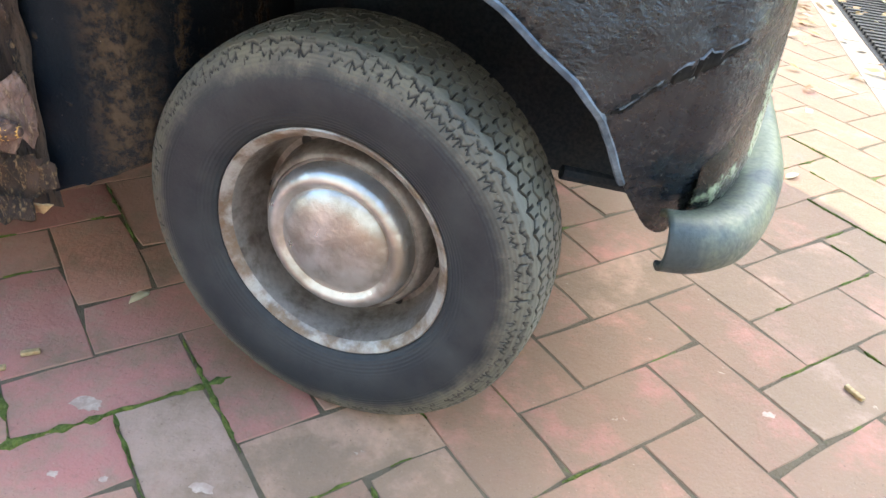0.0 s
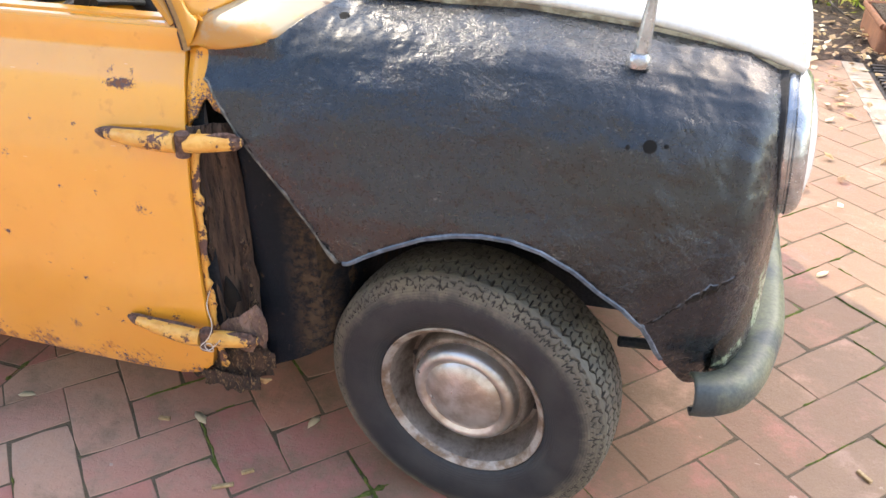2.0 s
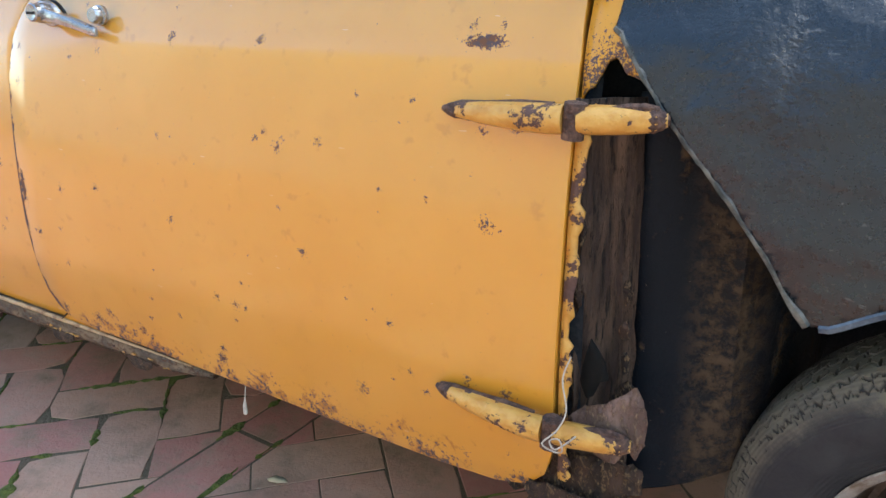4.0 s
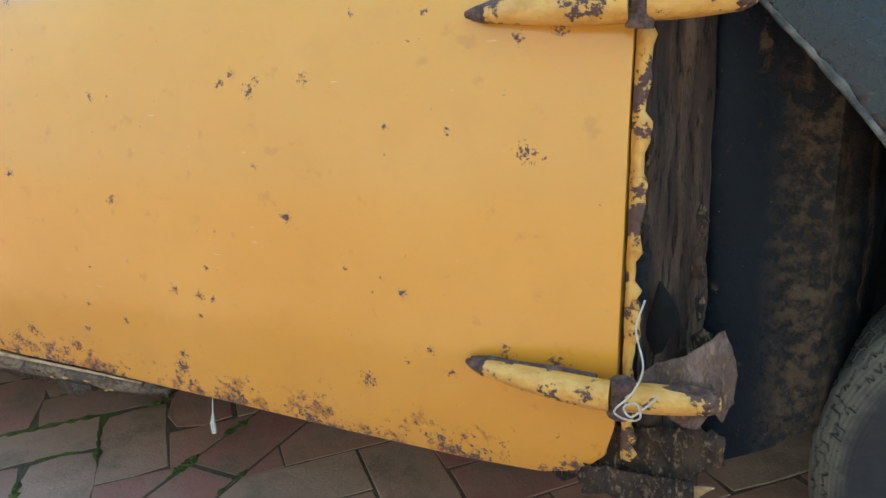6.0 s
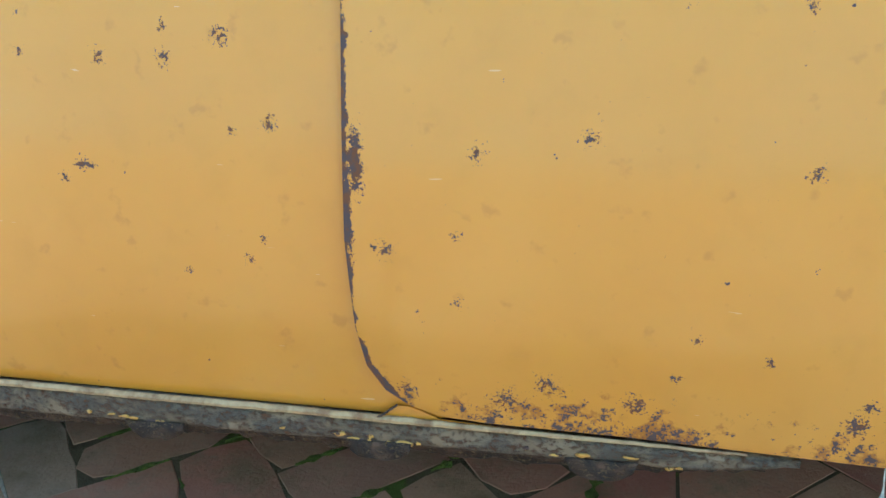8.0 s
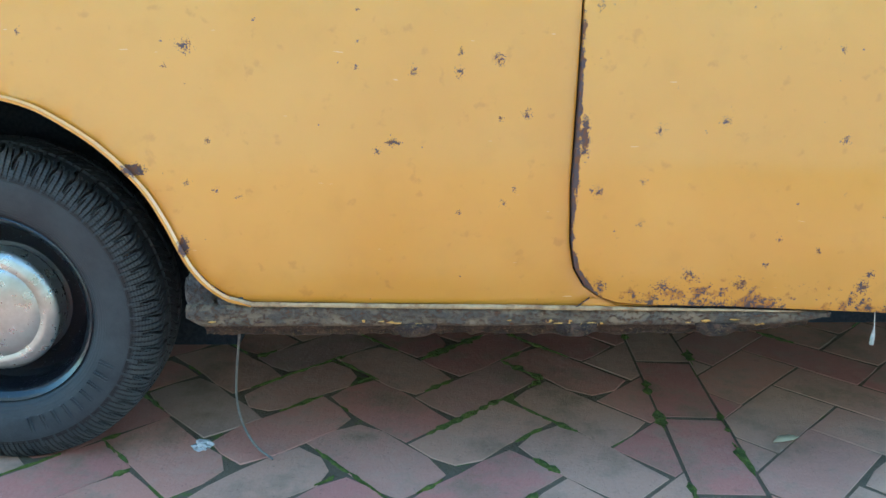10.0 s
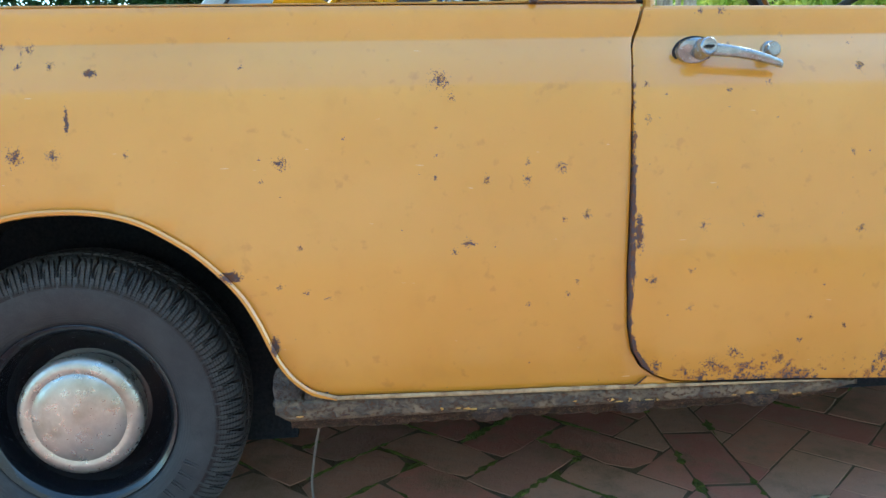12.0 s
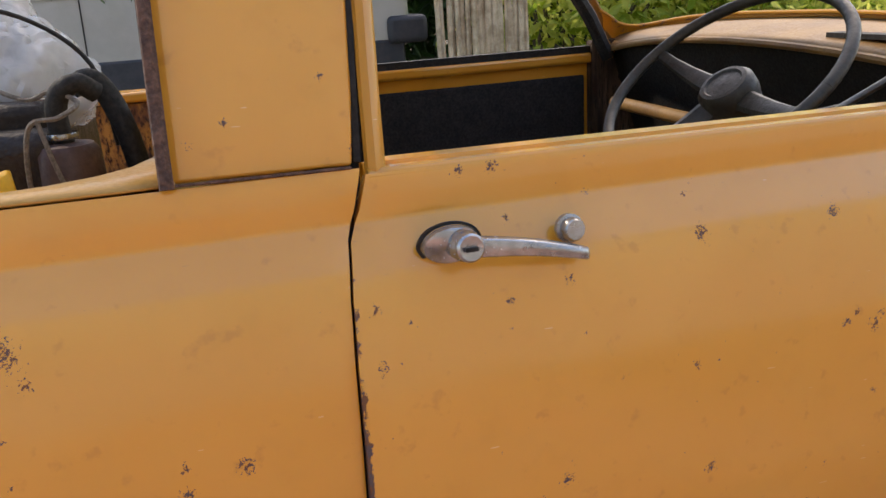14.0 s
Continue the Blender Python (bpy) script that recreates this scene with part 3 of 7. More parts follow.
def cut_panel(outline, depth, dx=0.04, levels=()):
    """A sheet with an outline in x and z, cut into strips and laid on the surface y = depth(x, z)."""
    bm = bmesh.new()
    bm.faces.new([bm.verts.new((x, 0, z)) for x, z in outline])
    xs, zs = [p[0] for p in outline], [p[1] for p in outline]
    cuts = [((x, 0, 0), (1, 0, 0)) for x in np.arange(min(xs) + dx, max(xs), dx)]
    cuts += [((0, 0, z), (0, 0, 1)) for z in levels if min(zs) < z < max(zs)]
    for at, normal in cuts:
        bmesh.ops.bisect_plane(bm, geom=bm.verts[:] + bm.edges[:] + bm.faces[:], plane_co=at, plane_no=normal, dist=1e-5)
    for v in bm.verts:
        v.co.y = depth(v.co.x, v.co.z)
    bmesh.ops.triangulate(bm, faces=[f for f in bm.faces if len(f.verts) > 4])
    bmesh.ops.recalc_face_normals(bm, faces=bm.faces[:])
    if sum((f.normal.y * f.calc_area() for f in bm.faces)) > 0:
        bmesh.ops.reverse_faces(bm, faces=bm.faces[:])
    return bm


# ---- the car: a small pickup, nose towards +x, its near flank at y = 0 ----
FLANK = [(0.20, 0.016), (0.25, 0.010), (0.29, 0.003), (0.36, -0.004), (0.45, -0.006), (0.52, -0.001), (0.59, 0.005), (0.65, 0.014), (0.70, 0.026),
         (0.73, 0.037), (0.752, 0.049), (0.768, 0.060), (0.778, 0.0675), (0.788, 0.0745), (0.7893, 0.0752), (0.7905, 0.0755), (0.825, 0.0762), (0.84, 0.080), (1.0, 0.128), (1.35, 0.235)]
LEVELS = [0.27, 0.29, 0.32, 0.36, 0.40, 0.45, 0.49, 0.52, 0.555, 0.59, 0.62, 0.65, 0.675, 0.70, 0.715, 0.73, 0.742, 0.752, 0.760, 0.768, 0.773, 0.778, 0.783, 0.786, 0.7872, 0.7885, 0.7900, 0.7915, 0.7930, 0.7955, 0.81, 0.825]
WIDTH = 1.40


def flank(x, z):
    """The flank's profile, rounded below the shoulder."""
    soft = 0.055 if z < 0.60 else 0.055 * max(0.0, (0.72 - z) / 0.12)
    return sum(interp(z + soft * k / 4, FLANK) for k in range(-4, 5)) / 9


def bed_flank(x, z):
    """The bed side lies a finger's width behind the door low down and flush with it at the top."""
    return flank(x, z) + interp(z, [(0.25, 0.011), (0.50, 0.0115), (0.60, 0.008), (0.66, 0.006), (0.73, 0.002), (0.78, 0.0)])


car = thing("pickup_truck", "rusty yellow pickup with a black front wing on brick paving", "pickup truck")


def ragged(name, outline, y_at, material, parent, seed=0.0, crumple=0.004, label="", metres=0.002):
    """A torn piece of sheet metal: an outline in x and z, laid on y_at(x, z) and crumpled."""
    bm = cut_panel(outline, y_at, 0.012, [z for z in np.arange(0.2, 0.84, 0.012)])
    for v in bm.verts:
        p = v.co * 120
        v.co += Vector((0.3 * noise.noise((p.x * 1.5, p.z * 1.5, seed + 3)), noise.noise((p.x, p.z, seed)), 0.3 * noise.noise((p.x * 1.5, p.z * 1.5, seed + 7)))) * crumple
    return thick(part(name, bm, material, parent, label), metres)


# near door
door_line = [(-1.10, 0.266), (-1.22, 0.269), (-1.262, 0.273), (-1.287, 0.282), (-1.308, 0.297), (-1.323, 0.322), (-1.330, 0.36), (-1.333, 0.44), (-1.328, 0.58), (-1.325, 0.67),
             (-1.321, 0.73), (-1.314, 0.775), (-1.302, 0.80), (-1.293, 0.832), (-0.414, 0.824), (-0.410, 0.80), (-0.407, 0.775), (-0.400, 0.735), (-0.398, 0.655), (-0.400, 0.50),
             (-0.404, 0.374), (-0.407, 0.31), (-0.417, 0.275), (-0.44, 0.252), (-0.48, 0.241), (-0.56, 0.2395), (-0.70, 0.245), (-0.88, 0.255)]
door = part("door", cut_panel(door_line, flank, 0.05, LEVELS), M["door"], car, "yellow door with rust specks along its lower edge")
thick(door, 0.018, -1.0)
rounded(door, 0.0018)
# window channel: a groove and rail on top of the door
rail = part("window_rail", sheet([[(x, y, z - 0.009 * (x + 1.29)) for y, z in ((0.078, 0.828), (0.084, 0.834), (0.094, 0.834), (0.096, 0.826), (0.104, 0.826), (0.106, 0.836), (0.125, 0.836), (0.130, 0.80))]
                                  for x in np.linspace(-1.29, -0.415, 30)]), M["yellow"], door)
thick(rail, 0.003)
bm = cut_panel([(-1.30, 0.30), (-0.42, 0.28), (-0.42, 0.80), (-1.30, 0.80)], lambda x, z: flank(x, z) + 0.05, 0.1, LEVELS[::3])
thick(part("inner_skin", bm, M["yellow"], door), 0.004)
# window frame of the door
bm = tube([(-1.2815, 0.090, 0.83), (-1.2785, 0.105, 0.90), (-1.268, 0.15, 1.05), (-1.24, 0.20, 1.22), (-1.20, 0.215, 1.27), (-0.90, 0.215, 1.27), (-0.79, 0.205, 1.235), (-0.60, 0.15, 1.03), (-0.425, 0.088, 0.825)], 0.011, 8, flat=0.8)
part("window_frame", bm, M["surround"], door)


def hinge(at_x, at_z, slope, lean):
    """A long tapered outside hinge, in two leaves that meet at a knuckle."""
    ob = part("hinge", tube([(at_x - 0.012 + d, flank(0, at_z) - 0.006 - b, at_z - slope * d) for d, b in
                             ((0.0, 0.0), (0.02, 0.006), (0.05, 0.011), (0.09, 0.016), (0.125, 0.019), (0.140, 0.018))],
                            [0.003, 0.008, 0.011, 0.0135, 0.0145, 0.014], 10), M["hinge"], door, "tapered yellow hinge edged with rust")
    ridge = [(at_x - 0.010 + d, flank(0, at_z) - 0.004 - k, at_z - slope * d + 0.85 * r) for d, k, r in ((0.0, 0.0, 0.003), (0.02, 0.005, 0.008), (0.05, 0.008, 0.011), (0.09, 0.012, 0.0135), (0.125, 0.014, 0.0145))]
    part("rust_edge", tube(ridge, [0.0025, 0.0042, 0.0028, 0.0044, 0.0030], 7, flat=0.7), M["hinge_rust"], ob, "scaly dark rust along the top of the hinge")
    y = flank(0, at_z) - 0.024
    part("rust_tip", tube([(at_x - 0.014 + d, flank(0, at_z) - 0.006 - b, at_z - slope * d) for d, b in ((0.0, 0.0), (0.010, 0.003), (0.020, 0.006), (0.026, 0.006))], [0.003, 0.0066, 0.0090, 0.0070], 9), M["hinge_rust"], ob, "rusted tip of the hinge")
    part("rust_tip", tube([(at_x + 0.198 + d, y + 0.002 + lean * (d + 0.058), at_z - slope * (d + 0.206)) for d in (0.0, 0.008, 0.016, 0.022)], [0.0100, 0.0122, 0.0090, 0.004], 9), M["hinge_rust"], ob, "rusted tip of the hinge")
    part("hinge_knuckle", tube([(at_x + 0.136, y, at_z - slope * 0.148 - 0.018), (at_x + 0.139, y + 0.001, at_z - slope * 0.148 + 0.016)], 0.011, 10), M["hinge_rust"], ob)
    part("hinge_leaf", tube([(at_x + 0.140 + d, y + 0.002 + lean * d, at_z - slope * (d + 0.148)) for d in (0.0, 0.02, 0.045, 0.068, 0.078)], [0.0135, 0.014, 0.013, 0.011, 0.006], 10), M["hinge"], ob)
    part("rust_scab", tube([(at_x + 0.165 + d, y + 0.001 + lean * (d + 0.025), at_z - slope * (d + 0.173) + 0.010) for d in (0.0, 0.018, 0.034, 0.046)], [0.002, 0.0055, 0.006, 0.003], 7), M["hinge_rust"], ob)
    return ob


hinge(-0.526, 0.683, -0.02, 0.25)
hinge(-0.533, 0.364, 0.03, 0.20)

# handle
hx, hz, hy = -1.2235, 0.766, 0.046
plate = [[Vector((hx + 0.0275 * k * math.cos(a) - 0.004, hy + 0.006 - d - 0.25 * 0.020 * math.sin(a), hz + 0.019 * k * math.sin(a) * (1 if abs(math.cos(a)) < 0.9 else 0.9)))
          for a in (2 * math.pi * i / 32 for i in range(32))] for d, k in ((0.0, 1.12), (0.004, 1.12), (0.0045, 1.0))]
bm = sheet(plate, True)
part("handle_gasket", bm, M["rubber"], door)
plate = [[Vector((hx + 0.0275 * k * math.cos(a) - 0.004, hy - d - 0.25 * 0.020 * math.sin(a), hz + 0.019 * k * math.sin(a)))
          for a in (2 * math.pi * i / 32 for i in range(32))] for d, k in ((0.0, 1.0), (0.006, 0.95), (0.009, 0.7), (0.009, 0.01))]
handle = part("door_handle", sheet(plate, True), M["chrome"], door, "worn chrome lever door handle")
lock_frame = axis_frame((0.05, -1, 0.12))
part("lock_barrel", lathe([(0.0, 0.0145), (0.018, 0.0145), (0.020, 0.013), (0.030, 0.013), (0.032, 0.011), (0.031, 0.008), (0.031, 0.0)], 28, (hx + 0.0035, hy - 0.004, hz + 0.001), lock_frame), M["chrome"], handle)
# black sliver laid on the barrel, drawing the slot's shade
part("key_slot_shade", box((hx - 0.001, hy - 0.0385, hz + 0.0025), (hx + 0.0105, hy - 0.034, hz + 0.0060)), M["rubber"], handle)
lever = [[(hx + 0.010 + 0.113 * t, hy - 0.020 - 0.004 * math.sin(math.pi * t) + dy * w, hz + 0.001 - 0.023 * t + 0.004 * math.sin(math.pi * t) + dz * (1.0 - 0.38 * t)) for dy, dz in
          ((0.004, 0.010), (-0.005, 0.009), (-0.008, 0.002), (-0.006, -0.009), (0.004, -0.010), (0.006, 0.0))] for t, w in ((0, 1), (0.1, 1), (0.25, 1), (0.4, 1), (0.55, 1), (0.7, 1), (0.85, 1), (0.96, 0.9), (1.0, 0.5))]
bm = sheet(lever, True)
bm.verts.ensure_lookup_table()
bm.faces.new([bm.verts[k] for k in range(len(bm.verts) - 6, len(bm.verts))])
rounded(part("lever", bm, M["chrome"], handle), 0.0015)
part("push_button", lathe([(0.0, 0.0140), (0.005, 0.0140), (0.006, 0.0112), (0.014, 0.0112), (0.017, 0.0092), (0.017, 0.0)], 28, (-1.1115, 0.047, 0.7645), lock_frame), M["chrome"], door, "round chrome push button")

# bed side behind the door
arch = [(-2.14, 0.563), (-2.085, 0.559), (-2.037, 0.546), (-1.998, 0.525), (-1.959, 0.498), (-1.925, 0.466), (-1.897, 0.432), (-1.876, 0.392), (-1.860, 0.352), (-1.847, 0.325), (-1.828, 0.300), (-1.803, 0.281), (-1.771, 0.272)]
bed_line = [(-1.20, 0.2625), (-1.262, 0.2665), (-1.2873, 0.278), (-1.3098, 0.2945), (-1.3248, 0.321), (-1.3323, 0.36), (-1.3353, 0.44), (-1.3303, 0.58), (-1.3273, 0.67), (-1.3233, 0.73), (-1.3163, 0.777),
            (-1.3065, 0.802), (-1.2975, 0.838), (-2.62, 0.842), (-2.66, 0.70), (-2.65, 0.45), (-2.62, 0.30)] + [(-4.28 - x, z) for x, z in arch[::-1][1:-1]] + arch + [(-1.55, 0.268)]
bed_side = part("bed_side", cut_panel(bed_line, bed_flank, 0.04, LEVELS), M["quarter"], car, "yellow bed side with scattered rust chips")
thick(bed_side, 0.012, -1.0)
rounded(bed_side, 0.0018)
lip = [(x, bed_flank(x, z) - 0.006, z - 0.002) for x, z in [(-4.28 - x, z) for x, z in arch[::-1]] + arch[1:]]
part("arch_lip", tube(spline(lip, 4), 0.0042, 6), M["quarter"], bed_side, "rolled arch edge with rust")
part("sill_lip", tube([(x, 0.0085 + 0.0010 * noise.noise((x * 40, 0, 1)), interp(x, [(-1.80, 0.281), (-1.771, 0.2715), (-1.55, 0.2675), (-1.40, 0.2660), (-1.285, 0.2635), (-1.10, 0.260), (-1.0, 0.2575)]) + 0.0008 * noise.noise((x * 60, 3, 1))) for x in np.linspace(-1.80, -1.0, 81)],
                      [interp(x, [(-1.80, 0.002), (-1.77, 0.0034), (-1.3, 0.0036), (-1.24, 0.0028), (-1.0, 0.0012)]) for x in np.linspace(-1.80, -1.0, 81)], 6, flat=0.7), M["lip"], bed_side, "bare scuffed metal flange")
part("seam", tube([(-1.300, 0.0085, 0.2795), (-1.312, 0.0080, 0.270), (-1.324, 0.008, 0.262)], 0.0012, 5), M["rust"], bed_side)
part("seam_corner", cut_panel([(-1.318, 0.266), (-1.302, 0.2765), (-1.289, 0.2765), (-1.262, 0.266), (-1.20, 0.262), (-1.24, 0.2605), (-1.30, 0.262)], lambda x, z: 0.0125, 0.05), M["quarter"], bed_side)

# sill below: a folded face with a flaking band tucked in under it and hanging tabs
SILL_TOP = [(-1.872, 0.268), (-1.60, 0.2665), (-1.285, 0.2605), (-1.10, 0.2575), (-0.958, 0.254)]


def sill_fold(x):
    return 0.2405 + 0.0015 * noise.noise((x * 23, 0, 3)) + 0.018 * max(0.0, (-1.84 - x) / 0.03) + 0.013 * max(0.0, (x + 1.02) / 0.062)


grid = []
for k in range(181):
    x = -1.862 + 0.904 * k / 180
    top, fold = interp(x, SILL_TOP), sill_fold(x)
    grid.append([(x, y + 0.0016 * noise.noise((x * 31, z * 60, 1)) + 0.0012 * noise.noise((x * 90, z * 120, 4)), z) for y, z in ((0.022, top), (0.0120, top - 0.001), (0.0085, top - 0.004), (0.0080, (top * 2 + fold) / 3), (0.0085, (top + fold * 2) / 3), (0.0080, fold + 0.002), (0.0100, fold - 0.001), (0.018, fold - 0.0015))])
sill = part("sill", sheet(grid), M["sill"], car, "rusted outer sill with flaking underseal")
thick(sill, 0.003)
grid = []
for k in range(241):
    x = -1.842 + 0.862 * k / 240
    fold = sill_fold(x)
    low = 0.2175 + 0.003 * noise.noise((x * 26, 0, 7)) + 0.0035 * noise.noise((x * 90, 2, 7)) + 0.012 * max(0.0, (x + 1.10) / 0.12)
    grid.append([(x, y + 0.004 * noise.noise((x * 45, z * 70, 9)), z + 0.002 * noise.noise((x * 120, z * 90, 2))) for y, z in ((0.016, fold + 0.001), (0.022, fold * 0.7 + low * 0.3), (0.027, fold * 0.35 + low * 0.65), (0.028, low + 0.002), (0.034, low), (0.06, low + 0.008))])
thick(part("flaking_band", sheet(grid), M["flakes"], sill, "brown flaking rust under the sill fold"), 0.003)
rng = random.Random(4)
for x in (-1.545, -1.32, -1.12):
    ragged("jacking_tab", [(x - 0.030, 0.242), (x - 0.026, 0.231), (x - 0.017, 0.2245), (x - 0.006, 0.2225), (x + 0.010, 0.2230), (x + 0.020, 0.226), (x + 0.029, 0.232), (x + 0.032, 0.242)], lambda x, z: 0.0045, M["flakes"], sill, x * 9, 0.003, "rusty jacking tab")
for k in range(26):
    x = rng.choice((-1.79, -1.57, -1.37, -1.33, -1.14, -1.10)) + rng.uniform(-0.05, 0.05)
    z = sill_fold(x) + rng.uniform(-0.002, 0.007)
    w, h = rng.uniform(0.002, 0.008), rng.uniform(0.0008, 0.0024)
    ragged("paint_flake", [(x + w * math.cos(q) * rng.uniform(0.5, 1.2), z + h * math.sin(q) * rng.uniform(0.5, 1.2)) for q in (2 * math.pi * i / 8 for i in range(8))], lambda x, z: 0.0062, M["strip"], sill, 40 + k, 0.002)
for at, size in (((-1.844, 0.037, 0.276), (0.022, 0.022, 0.036)), ((-1.801, 0.034, 0.259), (0.021, 0.022, 0.025))):
    bm = box([c - h for c, h in zip(at, size)], [c + h for c, h in zip(at, size)])
    bmesh.ops.subdivide_edges(bm, edges=bm.edges[:], cuts=9, use_grid_fill=True)
    for v in bm.verts:
        d = Vector([(c - m) / h for c, m, h in zip(v.co, at, size)])
        round_off = 1.0 / max(1.0, (abs(d.x) ** 4 + abs(d.y) ** 4 + abs(d.z) ** 4) ** 0.25)
        v.co = Vector(at) + Vector([q * round_off * h for q, h in zip(d, size)])
        v.co += 0.0045 * Vector((noise.noise(v.co * 90), noise.noise(v.co * 90 + Vector((5, 0, 0))), noise.noise(v.co * 90 + Vector((0, 9, 0)))))
    part("sill_end", bm, M["end_rust"], sill)

# cab side panel behind the door
panel_line = [(-1.462, 0.843), (-1.303, 0.841), (-1.295, 0.90), (-1.287, 0.99), (-1.27, 1.12), (-1.25, 1.25), (-1.42, 1.25), (-1.452, 1.10), (-1.458, 0.99)]
cab_side = part("cab_side", cut_panel(panel_line, lambda x, z: interp(z, FLANK) + 0.004, 0.05, (0.9, 0.95, 1.0, 1.1, 1.2)), M["yellow"], car, "flat yellow cab side panel")
thick(cab_side, 0.02, -1.0)
rounded(cab_side, 0.003)
part("drip_strip", tube([(-1.4615, 0.074, 0.840), (-1.461, 0.085, 0.88), (-1.458, 0.118, 0.99), (-1.449, 0.155, 1.11), (-1.42, 0.20, 1.26)], 0.0065, 6), M["hinge_rust"], cab_side, "dark rusty strip")
part("base_seam", tube([(-1.455, 0.079, 0.8415), (-1.38, 0.079, 0.8405), (-1.305, 0.079, 0.8395)], 0.0016, 5), M["hinge_rust"], cab_side)
bm = tube([(-1.296, 0.096, 0.84), (-1.289, 0.118, 0.93), (-1.281, 0.14, 1.00), (-1.25, 0.19, 1.22)], 0.0065, 6)
part("door_seal", bm, M["rubber"], car, "black rubber door seal")
# dark sheet behind the rear door gap, coloured as the gap's shade
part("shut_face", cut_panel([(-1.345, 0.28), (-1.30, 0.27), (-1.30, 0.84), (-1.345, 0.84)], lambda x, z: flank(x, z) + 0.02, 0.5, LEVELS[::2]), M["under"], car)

# bed: rim, inner walls, floor, bulkhead with a rear window, far side, tail
rim_in = [(-1.470, 0.40), (-1.473, 0.30), (-1.480, 0.235), (-1.497, 0.190), (-1.525, 0.162), (-1.565, 0.142), (-1.63, 0.130), (-1.80, 0.126), (-2.60, 0.126)]
rim_out = [(-1.455, 0.40), (-1.455, 0.30), (-1.455, 0.20), (-1.455, 0.082), (-1.50, 0.079), (-1.56, 0.079), (-1.63, 0.079), (-1.80, 0.079), (-2.60, 0.079)]
rim = part("bed_rim", sheet([[(*a, 0.842) for a in rim_out], [(*[(p + q) / 2 for p, q in zip(a, b)], 0.8445) for a, b in zip(rim_out, rim_in)], [(*b, 0.841) for b in rim_in], [(*b, 0.815) for b in rim_in]]), M["worn"], car, "yellow bed rim worn pale")
thick(rim, 0.003)
part("bed_wall", sheet([[(*b, 0.815) for b in rim_in], [(x, y + 0.012, 0.585) for x, y in rim_in]]), M["yellow"], car)
part("bed_floor", box((-2.62, 0.08, 0.575), (-1.46, WIDTH - 0.08, 0.59)), M["yellow_rust"], car, "rust-stained bed floor", smooth=False)
part("far_bed_side", box((-2.62, WIDTH - 0.135, 0.57), (-1.46, WIDTH - 0.075, 0.79)), M["yellow_rust"], car, "far bed side, rusty inside")
rounded(part("far_bed_rim", box((-2.62, WIDTH - 0.15, 0.794), (-1.46, WIDTH - 0.07, 0.816)), M["yellow"], car), 0.006)
rounded(part("tailgate", box((-2.66, 0.09, 0.42), (-2.62, WIDTH - 0.09, 0.80)), M["yellow"], car), 0.008)
bulk = bmesh.new()
for a, b in (((-1.466, 0.10, 0.31), (-1.456, WIDTH - 0.10, 0.885)), ((-1.463, 0.13, 0.885), (-1.456, 0.235, 1.25)), ((-1.463, WIDTH - 0.235, 0.885), (-1.456, WIDTH - 0.13, 1.25)), ((-1.462, 0.235, 1.20), (-1.457, WIDTH - 0.235, 1.25))):
    box(a, b, bulk)
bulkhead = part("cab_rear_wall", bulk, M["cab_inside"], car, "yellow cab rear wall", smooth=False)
loop = [(-1.465, y, z) for y, z in ((0.235, 0.93), (0.25, 0.895), (0.29, 0.885), (0.70, 0.885), (WIDTH - 0.29, 0.885), (WIDTH - 0.25, 0.895), (WIDTH - 0.235, 0.93), (WIDTH - 0.24, 1.18), (WIDTH - 0.30, 1.20), (0.30, 1.20), (0.24, 1.18), (0.235, 0.93))]
rear_window = part("rear_window", box((-1.4615, 0.235, 0.885), (-1.4575, WIDTH - 0.235, 1.20)), M["glass"], car, "cab rear window in black rubber")
rear_window.visible_shadow = False
part("window_rubber", tube(loop, 0.008, 8), M["rubber"], rear_window)
part("bracket_loop", tube(spline([(-1.445, 0.50, 0.80), (-1.43, 0.505, 0.865), (-1.43, 0.52, 0.875), (-1.43, 0.535, 0.865), (-1.445, 0.54, 0.80)], 4), 0.003, 6), M["iron"], bulkhead)

# roof, pillars and screen surround
roof_grid = []
for i in range(9):
    u = i / 8
    x = -1.45 + 0.66 * u
    roof_grid.append([(x + 0.02 * math.sin(math.pi * v), 0.20 + (WIDTH - 0.40) * v, 1.262 + 0.07 * math.sin(math.pi * v) ** 0.6 * (0.8 + 0.2 * math.sin(math.pi * u))) for v in (k / 14 for k in range(15))])
thick(part("roof", sheet(roof_grid), M["yellow"], car, "yellow cab roof"), 0.02, -1.0)


def pillar(y_base, y_top, name, ahead=0.0, thickness=0.019):
    line = spline([(-0.418 + 0.3 * ahead, y_base, 0.80), (-0.465 + ahead, y_base + (y_top - y_base) * 0.12, 0.865), (-0.565 + ahead, y_base + (y_top - y_base) * 0.45, 1.00), (-0.71, y_base + (y_top - y_base) * 0.8, 1.17), (-0.82, y_top, 1.285)], 5)
    return part(name, tube(line, thickness, 10, flat=0.8), M["yellow"], car, "slim yellow windscreen pillar")


